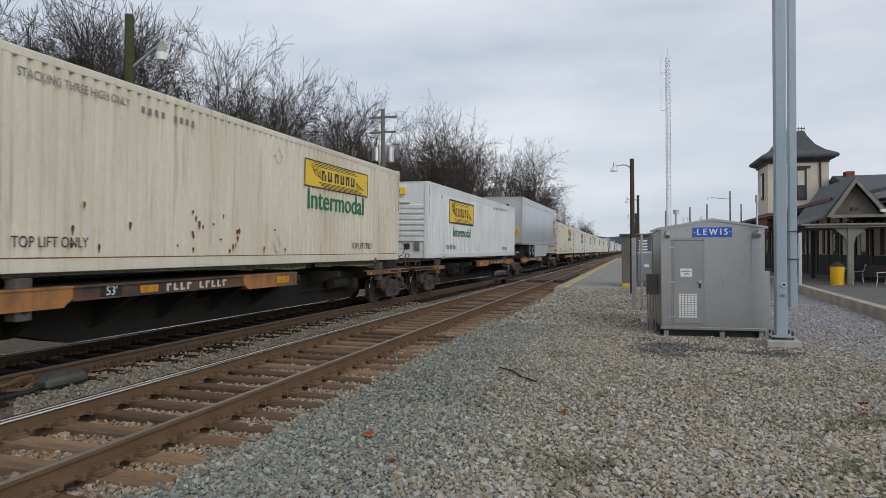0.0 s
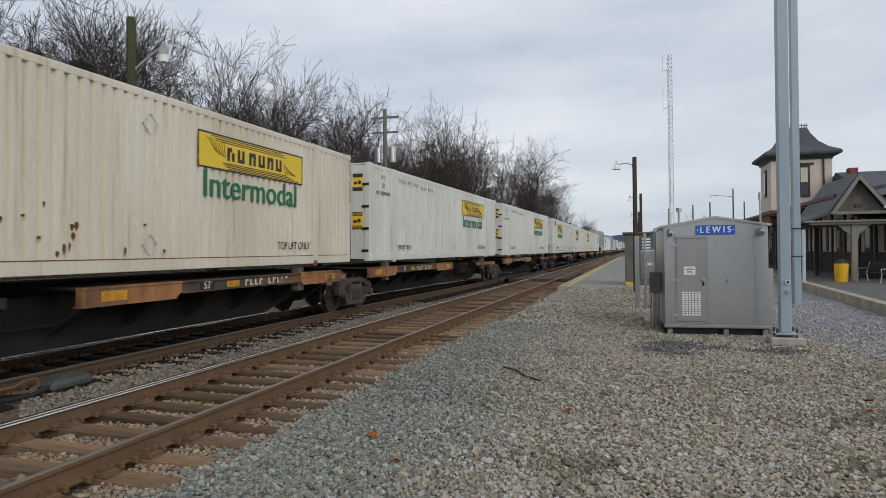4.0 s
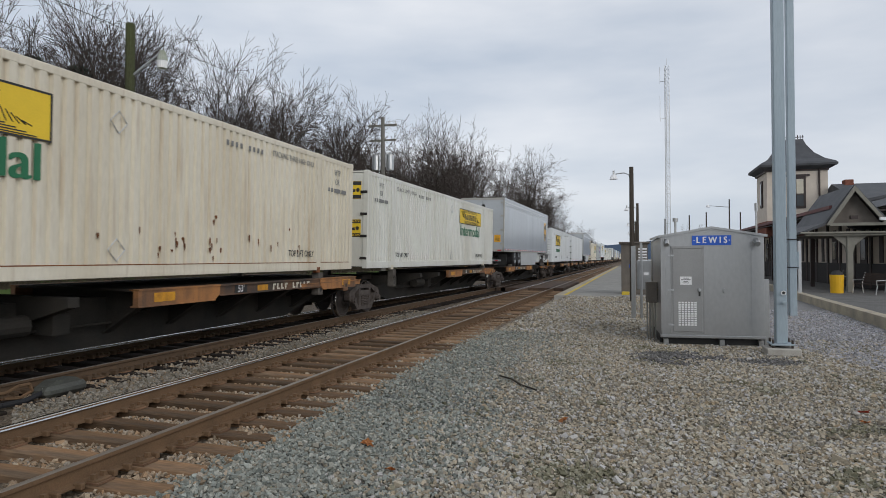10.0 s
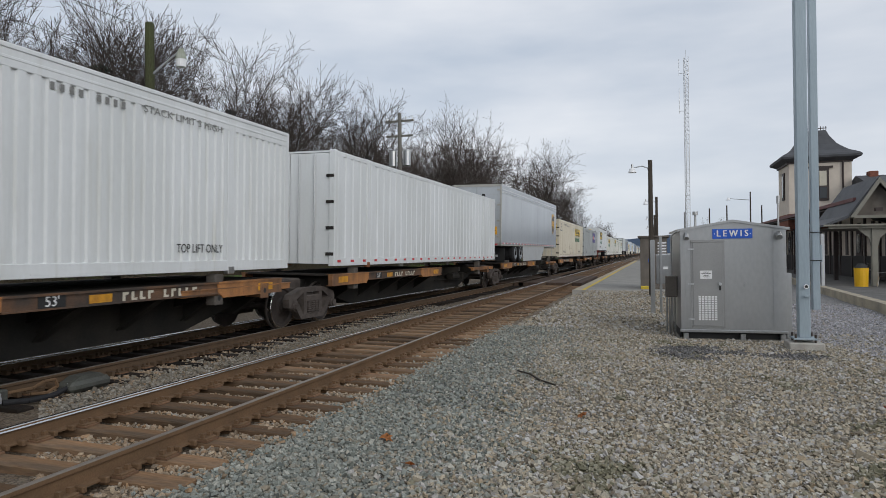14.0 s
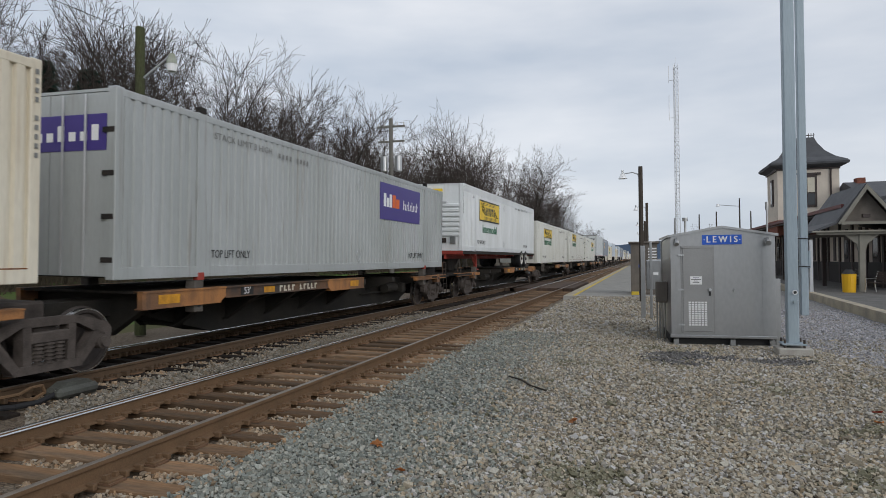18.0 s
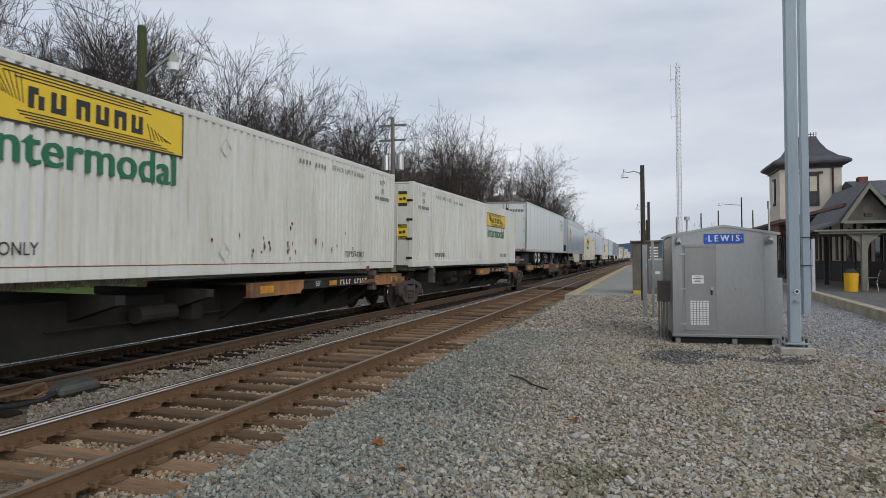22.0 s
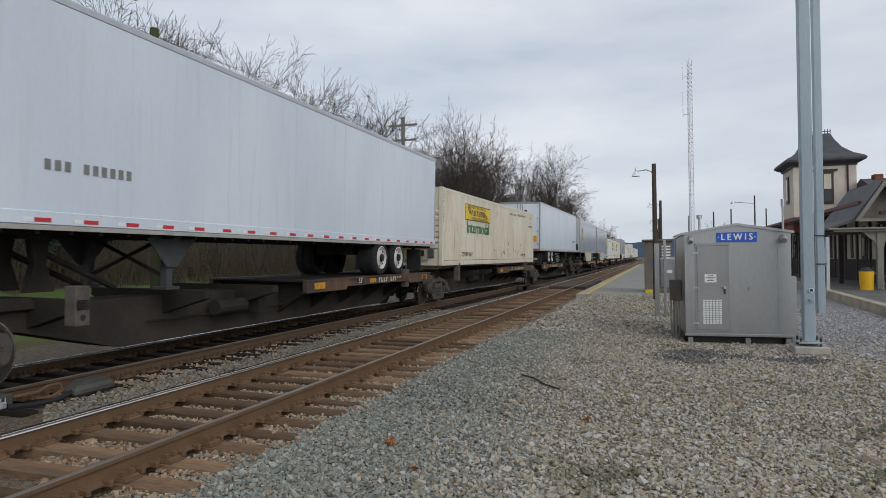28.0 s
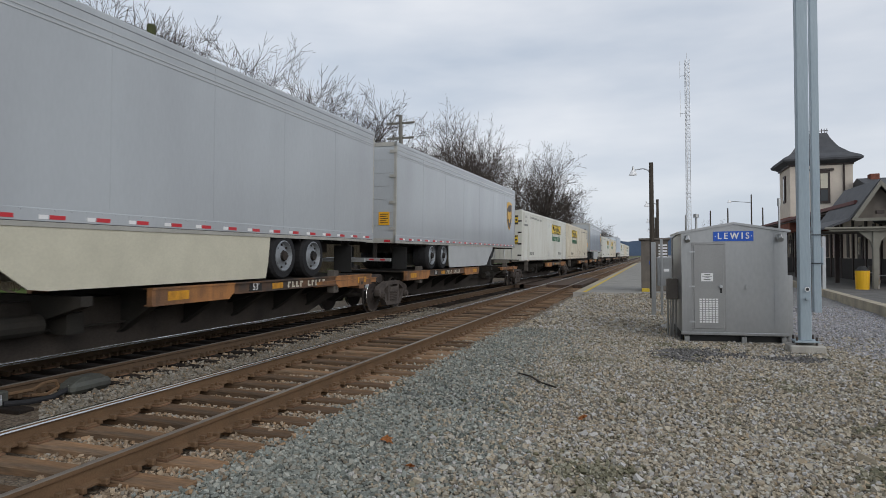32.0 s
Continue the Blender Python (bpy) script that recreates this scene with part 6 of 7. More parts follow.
def gate_post():
    p = thing("sign_post", "pale grey square post by the station kerb", "post", pose(7.36, 33.2, -0.1))
    part("post", box(-0.07, -0.07, 0, 0.07, 0.07, 2.5, bevel=0.01), "alu", p)


gate_post()


def relay_case():
    p = thing("relay_case", "grey metal relay cabinet on steel posts", "equipment cabinet", pose(0.0, 21.4, -0.28))
    part("post", box(-0.05, -0.07, 0, 0.09, 0.07, 2.3, bevel=0.01), "galv", p)
    part("post", box(0.22, -0.05, 0, 0.30, 0.05, 2.4, bevel=0.01), "galv", p)
    part("case", box(0.12, 0.10, 0.92, 0.80, 0.6, 1.84, bevel=0.02), "galv", p, "pale grey cabinet")
    part("label_plate", box(0.33, 0.095, 1.38, 0.48, 0.10, 1.46), "sign_white", p)
    part("leg", box(0.65, 0.2, 0, 0.72, 0.3, 0.92), "galv", p)


relay_case()


def small_hut():
    p = thing("platform_hut", "brown clad hut at the platform end", "hut", pose(-0.50, 30.6, -0.05))
    part("body", box(0, 0, 0, 1.15, 2.4, 2.35, bevel=0.01), "hut_brown", p)
    part("roof", box(-0.1, -0.1, 2.35, 1.25, 2.5, 2.43, bevel=0.01), "hut_brown", p)
    part("side_panel", box(0.72, -0.02, 0.1, 1.1, 0.0, 2.2), "hut_brown", p)
    lv = bmesh.new()
    for k in range(5):
        box(0.75, -0.04, 1.55 + k * 0.13, 1.12, -0.02, 1.62 + k * 0.13, lv)
    part("louvre", lv, "sign_white", p)
    part("plate", box(0.35, -0.03, 1.25, 0.5, 0.0, 1.4), "blue_sign", p, "small blue plate")
    part("yellow_block", box(0.02, -0.35, 0.0, 0.35, -0.05, 0.18, bevel=0.02), "line_yellow", p)


small_hut()


def lamp_post(x, y, h):
    p = thing("street_lamp", "dark wooden post with a bracket lamp", "street lamp", pose(x, y, -0.05), group="platform lamps")
    part("post", rod((0, 0, 0), (0, 0, h), 0.105, 10, r2=0.085), "pole_wood", p)
    arm = bmesh.new()
    pts = [Vector((0, 0, h - 0.55)), Vector((-0.1, 0, h - 0.30)), Vector((-0.3, 0, h - 0.22)), Vector((-0.62, 0, h - 0.26))]
    for a, b in zip(pts, pts[1:]):
        rod(a, b, 0.022, 6, arm)
    ar = part("arm", arm, "galv", p)
    part("lamp_head", rod((-0.68, 0, h - 0.46), (-0.68, 0, h - 0.28), 0.17, 14, r2=0.08), "sign_white", ar, "pale lamp shade")
    part("photocell", rod((-0.68, 0, h - 0.28), (-0.68, 0, h - 0.12), 0.04, 8), "galv", ar)


for y, dx in ((26.7, 0.0), (44.5, 0.35), (66.0, 0.3), (90.0, 0.2)):
    lamp_post(-0.02 + dx, y, 5.30)


def lattice_mast():
    p = thing("radio_mast", "slender white lattice radio mast", "mast", pose(4.0, 80, -0.3))
    H, w = 24.6, 0.30
    legs = [(w * math.cos(a), w * math.sin(a)) for a in (0.3, 0.3 + 2.094, 0.3 + 4.189)]
    for x, y in legs:
        part("leg", rod((x, y, 0), (x, y, H), 0.035, 6), "alu", p)
    br = bmesh.new()
    for k in range(49):
        z = k * 0.5
        for i in range(3):
            a, b = legs[i], legs[(i + 1) % 3]
            rod((*a, z), (*b, z + 0.5), 0.016, 4, br)
            rod((*a, z), (*b, z), 0.014, 4, br)
    part("bracing", br, "alu", p)
    for z, l in ((18.0, 3.0), (22.4, 2.0)):
        part("antenna", rod((-0.75, 0, z), (-0.75, 0, z + l), 0.035, 6, rod((0, 0, z + 0.3), (-0.75, 0, z + 0.3), 0.03, 6)), "alu", p)
    part("top_rod", rod((0, 0, H), (0, 0, H + 0.8), 0.02, 5), "alu", p)


lattice_mast()


def utility_pole():
    p = thing("utility_pole", "grey wooden pole with crossarms and transformers", "utility pole", pose(-17.6, 44.5, -0.5))
    part("pole", rod((0, 0, 0), (0, 0, 12.6), 0.19, 10, r2=0.14), "grey_wood", p)
    for z, wd in ((12.0, 1.1), (10.9, 1.05)):
        part("crossarm", box(-wd, -0.06, z - 0.07, wd, 0.06, z + 0.07), "grey_wood", p)
    for x in (-0.55, 0.55):
        part("transformer", rod((x, 0, 8.7), (x, 0, 9.8), 0.28, 14), "galv", p, "grey transformer can")
    ins = bmesh.new()
    for x in (-1.0, -0.5, 0.5, 1.0):
        rod((x, 0, 12.07), (x, 0, 12.3), 0.04, 6, ins)
    part("insulators", ins, "galv", p)


utility_pole()


def cables():
    """Two slack lines that run from the utility pole along the lawn."""
    for x, z0, z1 in ((-17.1, 10.9, 9.6), (-18.15, 10.0, 8.8)):
        c = thing("overhead_cable", "thin black overhead cable from the utility pole", "cable", group="overhead cables")
        bm = bmesh.new()
        for k in range(24):
            u, v = k / 24, (k + 1) / 24
            rod((x, 44.5 - 62 * u, z0 + (z1 - z0) * u - 2.4 * u * (1 - u)), (x, 44.5 - 62 * v, z0 + (z1 - z0) * v - 2.4 * v * (1 - v)), 0.012, 5, bm, caps=False)
        bmesh.ops.remove_doubles(bm, verts=bm.verts[:], dist=0.008)
        part("line", bm, "black", c)


cables()


def yard_light():
    p = thing("yard_light", "mossy wooden pole with a bracket yard lamp", "street lamp", pose(-14.1, 15.6, -0.5))
    part("pole", rod((0, 0, 0), (0, 0, 9.07), 0.16, 10, r2=0.13), "moss_wood", p)
    arm = rod((0, 0, 7.5), (0.95, 0.1, 8.15), 0.03, 6)
    ar = part("arm", arm, "galv", p)
    part("lamp_head", rod((1.04, 0.1, 7.92), (1.04, 0.1, 8.22), 0.165, 14, r2=0.08), "lamp_cap", ar, "pale weathered lamp cap")
    part("lens", rod((1.04, 0.1, 7.70), (1.04, 0.1, 7.92), 0.13, 14, r2=0.15), "sign_white", ar, "pale ribbed lamp lens")


yard_light()


# ---------------------------------------------------------------- station
def hip_tower(parent):
    cx, cy, hw = 11.44, 54.0, 1.98
    w = part("tower_wall", box(cx - hw, cy - hw, 3.9, cx + hw, cy + hw, 8.1), "stucco", parent, "pale stucco tower wall")
    part("tower_base", box(cx - hw - 0.1, cy - hw - 0.1, 3.2, cx + hw + 0.1, cy + hw + 0.1, 4.3, bevel=0.05), "brick", parent)
    bm = bmesh.new()
    rings = []
    for z, r in ((8.0, hw + 0.10), (8.22, hw + 0.52), (8.36, hw + 0.55), (8.50, hw + 0.42), (8.8, hw - 0.15), (9.3, hw - 0.7), (9.95, 0.88), (10.4, 0.70)):
        c8 = []
        for k in range(4):
            a = math.pi / 4 + k * math.pi / 2
            c8.append(bm.verts.new((cx + r * math.sqrt(2) * math.cos(a), cy + r * math.sqrt(2) * math.sin(a), z)))
        rings.append(c8)
    for a, b in zip(rings, rings[1:]):
        for k in range(4):
            bm.faces.new((a[k], a[(k + 1) % 4], b[(k + 1) % 4], b[k]))
    bm.faces.new(rings[-1])
    bm.faces.new(list(reversed(rings[0])))
    part("tower_roof", bm, "slate", parent, "flared dark slate roof")
    part("tower_cornice", box(cx - hw - 0.12, cy - hw - 0.06, 7.88, cx + hw + 0.06, cy + hw + 0.06, 8.02), "trim_brown", parent)
    cr = bmesh.new()
    for k in range(9):
        x = cx - 0.7 + k * 0.175
        rod((x, cy - 0.7, 10.40), (x, cy - 0.7, 10.70), 0.025, 5, cr)
    rod((cx - 0.75, cy - 0.7, 10.55), (cx + 0.75, cy - 0.7, 10.55), 0.03, 5, cr)
    part("roof_cresting", cr, "trim_brown", parent, "dark iron cresting")
    wd = part("window", box(cx - 0.22, cy - hw - 0.08, 5.2, cx + 0.55, cy - hw, 7.5), "trim_brown", parent, "dark-framed sash window")
    part("pane", box(cx - 0.06, cy - hw - 0.11, 6.25, cx + 0.39, cy - hw - 0.07, 7.3), "cream_trim", wd)
    part("pane", box(cx - 0.06, cy - hw - 0.11, 5.35, cx + 0.39, cy - hw - 0.07, 6.15), "glass", wd)
    part("lintel", box(cx - 0.85, cy - hw - 0.12, 7.5, cx + 0.8, cy - hw, 7.64), "trim_brown", wd)
    wl_ = part("window", box(cx - hw - 0.08, cy - 0.55, 5.4, cx - hw, cy + 0.3, 7.4), "trim_brown", parent)
    part("pane", box(cx - hw - 0.11, cy - 0.35, 5.6, cx - hw - 0.07, cy + 0.1, 7.2), "glass", wl_)
    part("downpipe", rod((cx + 1.42, cy - hw - 0.08, 4.2), (cx + 1.42, cy - hw - 0.08, 7.95), 0.06, 8), "trim_brown", parent)


def station():
    s = thing("station_house", "old stucco railway station with slate roofs and tower", "railway station")
    fl = -0.02
    part("platform_slab", prism([(6.07, 8), (30, 8), (30, 120), (12.4, 120)], "z", -0.35, fl), "asphalt", s)
    part("kerb", prism([(5.75, 8), (6.07, 8), (12.4, 120), (12.08, 120)], "z", -0.4, 0.03), "kerb_stone", s, "weathered tan kerb")
    # trackside wall with panels
    part("wall", box(12.0, 36, fl, 12.4, 100, 4.2), "stucco", s)
    part("wall", box(12.4, 36, fl, 22, 36.4, 4.2), "stucco", s)
    part("dado", box(11.93, 35.95, fl, 12.0, 100, 1.3), "dado_dark", s, "dark painted dado")
    for k in range(16):
        y = 36.0 + k * 2.6
        part("pilaster", box(11.90, y, fl, 12.0, y + 0.28, 4.0), "trim_brown", s)
        if k % 2:
            d = part("door", box(11.94, y + 0.75, fl, 12.0, y + 1.85, 2.9), "trim_brown", s, "dark panelled door")
            part("pane", box(11.92, y + 0.95, 1.5, 11.94, y + 1.65, 2.6), "glass", d)
    for k in range(24):
        y = 37.1 + k * 2.6
        part("window", box(11.95, y, 1.35, 12.0, y + 0.5, 3.3), "trim_brown", s, "narrow dark-framed window")
    # long canopy along the wall
    part("canopy_roof", prism([(9.3, 4.12), (12.2, 4.75), (12.2, 4.6), (9.3, 3.98)], "y", 35.6, 100), "slate", s, "long shallow canopy roof")
    part("canopy_fascia", box(9.2, 35.5, 3.98, 9.32, 100, 4.16), "red_roof", s, "red-brown eaves board")
    part("canopy_soffit", box(9.3, 35.6, 3.86, 12.0, 100, 3.93), "trim_brown", s)
    for k in range(15):
        y = 41.5 + k * 3.6
        ps = part("canopy_post", box(9.75, y - 0.1, fl, 9.95, y + 0.1, 3.9), "trim_brown", s)
        part("bracket", prism([(9.75, 3.1), (9.65, 3.5), (9.3, 3.9), (9.75, 3.9)], "y", y - 0.06, y + 0.06), "trim_brown", ps)
    # main roof
    part("main_roof", prism([(43.0, 4.3), (51.5, 6.8), (60.0, 4.3)], "x", 13.5, 30), "slate", s, "dark slate main roof")
    part("chimney", box(14.2, 51.0, 6.0, 14.75, 51.7, 7.05, bevel=0.03), "brick", s)
    # gabled canopy over the waiting area
    part("porch_roof", prism([(7.75, 2.86), (8.75, 3.28), (10.02, 5.06), (11.4, 3.40), (13.4, 2.86), (13.4, 2.74), (11.4, 3.26), (10.02, 4.86), (8.75, 3.14), (7.75, 2.76)], "y", 34.6, 40.5), "slate", s, "flared slate porch roof")
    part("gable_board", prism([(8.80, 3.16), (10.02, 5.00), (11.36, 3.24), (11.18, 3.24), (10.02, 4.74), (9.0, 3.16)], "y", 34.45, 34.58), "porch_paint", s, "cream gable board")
    part("gable_wall", prism([(8.95, 3.14), (10.02, 4.80), (11.25, 3.14)], "y", 34.9, 35.0), "hut_brown", s)
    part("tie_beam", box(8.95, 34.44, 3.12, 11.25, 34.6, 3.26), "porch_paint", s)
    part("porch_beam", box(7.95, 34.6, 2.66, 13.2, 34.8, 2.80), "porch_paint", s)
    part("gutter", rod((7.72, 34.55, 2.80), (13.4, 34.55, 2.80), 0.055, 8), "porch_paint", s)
    # posts and brackets: porch shade is in the paint's colour
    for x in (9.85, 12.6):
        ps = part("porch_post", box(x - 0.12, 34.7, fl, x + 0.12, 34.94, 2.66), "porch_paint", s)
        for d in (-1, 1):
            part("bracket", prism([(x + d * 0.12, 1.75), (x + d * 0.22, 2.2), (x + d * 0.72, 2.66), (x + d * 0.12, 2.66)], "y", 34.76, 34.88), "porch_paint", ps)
    part("porch_ceiling", box(8.0, 34.8, 2.68, 13.2, 40.4, 2.72), "hut_brown", s)
    part("flood_light", box(9.75, 34.2, 3.42, 10.05, 34.42, 3.58), "trim_brown", s)
    part("flood_light", box(10.95, 34.2, 3.34, 11.2, 34.42, 3.48), "sign_white", s)
    hip_tower(s)
    return s


station()


def waste_bin():
    b = thing("waste_bin", "bright yellow waste bin with a black dome lid", "bin", pose(9.08, 34.0, -0.02))
    part("body", rod((0, 0, 0), (0, 0, 0.85), 0.27, 16, r2=0.30), "bin_yellow", b)
    part("lid", rod((0, 0, 0.85), (0, 0, 1.05), 0.29, 16, r2=0.13), "black", b)


waste_bin()


def bench(x, y, turn):
    b = thing("bench", "dark wooden station bench with iron ends", "bench", pose(x, y, -0.02, 0, 0, turn), group="platform benches")
    for k in range(4):
        part("slat", box(-0.9, 0.1 + k * 0.1, 0.43, 0.9, 0.18 + k * 0.1, 0.46), "trim_brown", b)
    for k in range(4):
        part("slat", box(-0.9, 0.50 + k * 0.03, 0.52 + k * 0.11, 0.9, 0.53 + k * 0.03, 0.60 + k * 0.11), "trim_brown", b)
    for x0 in (-0.85, 0.82):
        e = bmesh.new()
        rod((x0, 0.05, 0), (x0, 0.12, 0.44), 0.025, 6, e)
        rod((x0, 0.55, 0), (x0, 0.48, 0.44), 0.025, 6, e)
        rod((x0, 0.48, 0.42), (x0, 0.64, 0.95), 0.025, 6, e)
        rod((x0, 0.08, 0.62), (x0, 0.52, 0.64), 0.025, 6, e)
        rod((x0, 0.1, 0.42), (x0, 0.08, 0.62), 0.025, 6, e)
        part("end_frame", e, "galv", b)


bench(9.9, 33.2, -75)
bench(11.3, 34.2, -90)
bench(10.6, 40.0, -90)


# ---------------------------------------------------------------- trees
def limb_mesh(segs, sides):
    verts, faces = [], []
    for a, b, ra, rb in segs:
        d = (b - a)
        if d.length < 1e-5:
            continue
        d.normalize()
        u = d.orthogonal().normalized()
        v = d.cross(u)
        base = len(verts)
        for p, r in ((a, ra), (b, rb)):
            for k in range(sides):
                an = 2 * math.pi * k / sides
                verts.append(p + (u * math.cos(an) + v * math.sin(an)) * r)
        for k in range(sides):
            faces.append((base + k, base + (k + 1) % sides, base + sides + (k + 1) % sides, base + sides + k))
    return verts, faces


def bare_tree(seed, height, spread, label, stems=1, bole=0.5):
    """A leafless tree: a crooked trunk that gives off limbs all the way up, through boughs to a crown of fine crooked twigs."""
    rnd = random.Random(seed)
    wood, twigs = [], []
    pieces = (6, 4, 4, 3, 3)

    def aside(d, lo, hi):
        side = d.orthogonal().normalized()
        a, w = rnd.uniform(0, 2 * math.pi), rnd.uniform(lo, hi)
        return (d * math.cos(w) + (side * math.cos(a) + d.cross(side) * math.sin(a)) * math.sin(w)).normalized()

    def grow(p, d, length, r, level):
        n = pieces[level]
        end = max(0.008, r * (0.42 if level else 0.5))
        for k in range(n):
            kink = (0.07, 0.13, 0.15, 0.17, 0.17)[level]
            d = (d + Vector((rnd.gauss(0, kink), rnd.gauss(0, kink), rnd.gauss(0, kink) + (0.05, 0.13, 0.10, 0.03, 0.0)[level]))).normalized()
            q = p + d * (length / n)
            ra, rb = r + (end - r) * k / n, r + (end - r) * (k + 1) / n
            (wood if level < 3 else twigs).append((p, q, ra, rb))
            if level < 4 and (level > 0 or k > (3 if bole > 0.55 else 2)):
                for _ in range(2 if level == 0 or rnd.random() < 0.12 else 1):
                    far = (k + 1) / n
                    grow(q, aside(d, spread * 0.8, spread * 1.6), length * rnd.uniform(0.46, 0.74) * (1.15 - 0.4 * far), max(0.008, rb * rnd.uniform(0.42, 0.62)), level + 1)
            p = q
        if level < 4:
            for _ in range(2):
                grow(p, aside(d, 0.12, spread * 0.9), length * rnd.uniform(0.5, 0.7), max(0.008, end * 0.85), level + 1)

    for k in range(stems):
        a = 2 * math.pi * k / stems + rnd.uniform(-0.4, 0.4)
        lean = 0.0 if stems == 1 else rnd.uniform(0.10, 0.28)
        grow(Vector((0.4 * lean * math.cos(a), 0.4 * lean * math.sin(a), -0.3)), Vector((lean * math.cos(a), lean * math.sin(a), 1)).normalized(),
             height * bole, height * (0.0135 if stems == 1 else 0.0095), 0)
    top = max(q.z for _, q, _, _ in twigs)
    k = height / top
    wood = [(p * k, q * k, r, s) for p, q, r, s in wood]
    twigs = [(p * k, q * k, r, s) for p, q, r, s in twigs]
    t = thing("tree", label, "tree", group="bare trees")
    for name, segs, sides, mat in (("trunk", wood, 5, "bark"), ("crown", twigs, 3, "twig")):
        v, f = limb_mesh(segs, sides)
        me = bpy.data.meshes.new(name)
        me.from_pydata([tuple(x) for x in v], [], f)
        me.materials.append(M[mat])
        o = new(name, me)
        o.parent = t
    return t, len(twigs)


def plant_trees():
    labels = ["leafless deciduous tree with dense fine twigs", "bare grey-brown tree with upright limbs", "bare winter tree with spreading crown"]
    protos = [bare_tree(11 + k, 13.0, (0.46, 0.52, 0.70, 0.48, 0.64)[k], labels[k % 3], (1, 1, 1, 2, 1)[k], (0.64, 0.58, 0.44, 0.60, 0.50)[k])[0] for k in range(5)]
    rnd = random.Random(21)
    spots = []
    for k in range(25):  # front row of the wood
        y = 3 + k * 2.9
        spots.append((-24.2 - rnd.uniform(0, 3.0), y + rnd.uniform(-1, 1), rnd.uniform(0.95, 1.18) if y < 22 else rnd.uniform(0.98, 1.24)))
    for k in range(11):  # behind it
        y = 14 + k * 6.2
        spots.append((-30 - rnd.uniform(0, 7), y + rnd.uniform(-1.5, 1.5), rnd.uniform(0.92, 1.2)))
    near = len(spots)
    spots += [(-21.8, 75, 1.56), (-24.5, 78, 1.5), (-19.5, 80, 1.5), (-23, 84, 1.6), (-20.5, 71, 1.25), (-22.5, 80, 1.58), (-20.8, 78, 1.45), (-24, 72, 1.4), (-22, 88, 1.35), (-18.8, 90, 1.3), (-25.5, 82, 1.35), (-21.5, 68, 1.2)]
    spots += [(-15.6, 95, 1.5), (-14.4, 100, 1.36), (-17.5, 104, 1.6), (-14.9, 112, 1.3), (-17.8, 96, 1.45), (-16.4, 107, 1.35), (-19.0, 111, 1.45)]
    for k in range(14):
        y = 122 + k * 13
        spots.append((-17 + rnd.uniform(-4, 3), y, rnd.uniform(0.8, 1.15)))
    spots += [(12.5, 165, 0.86), (15.0, 170, 0.84), (10.3, 168, 0.70)]
    for i, (x, y, sc) in enumerate(spots):
        p = protos[i % 5] if i < 5 else protos[(0, 1, 3, 4, 1)[i % 5] if i < near else (2, 4)[i % 2]]
        m = pose(x, y, -0.55 + bank(x, y), 0, 0, rnd.uniform(0, 360)) @ Matrix.Diagonal((sc, sc, sc, 1))
        if i < 5:
            p.matrix_basis = m
        else:
            o = copy_thing(p, Matrix())
            o.matrix_basis = m


plant_trees()


def far_poles():
    """Posts and a lamp beyond the hut, and aerials by the station."""
    for x, y, h, lamp in ((5.55, 70, 6.3, False), (6.95, 68, 6.4, False), (9.3, 70, 7.8, True), (10.6, 72, 6.6, False), (2.75, 60, 5.4, False), (8.2, 75, 5.2, False)):
        p = thing("far_post", "thin dark post beyond the signal hut", "post", pose(x, y, -0.3), group="far posts")
        part("pole", rod((0, 0, 0), (0, 0, h), 0.09, 7, r2=0.06), "pole_wood" if h > 6 else "galv", p)
        if lamp:
            ar = part("arm", rod((0, 0, h - 0.8), (-1.9, 0, h - 0.6), 0.03, 5), "galv", p)
            part("lamp_head", rod((-2.0, 0, h - 0.75), (-2.0, 0, h - 0.5), 0.2, 10, r2=0.1), "sign_white", ar)


far_poles()


def hills():
    bm = bmesh.new()
    prev = None
    for k in range(61):
        a = radians(-60 + k * 2)
        r = 2400
        h = 62 + 26 * noise.noise(Vector((k * 0.13, 2.0, 0))) + 10 * noise.noise(Vector((k * 0.6, 5.0, 0)))
        x, y = r * math.sin(a), r * math.cos(a)
        cur = (bm.verts.new((x, y, -5)), bm.verts.new((x * 1.05, y * 1.05, h)), bm.verts.new((x * 1.2, y * 1.2, h * 0.6)))
        if prev:
            bm.faces.new((prev[0], cur[0], cur[1], prev[1]))
            bm.faces.new((prev[1], cur[1], cur[2], prev[2]))
        prev = cur
    tagged(part("backdrop", bm, "hills"), "blue-grey wooded hills on the horizon", "hills", kind="structure")


hills()



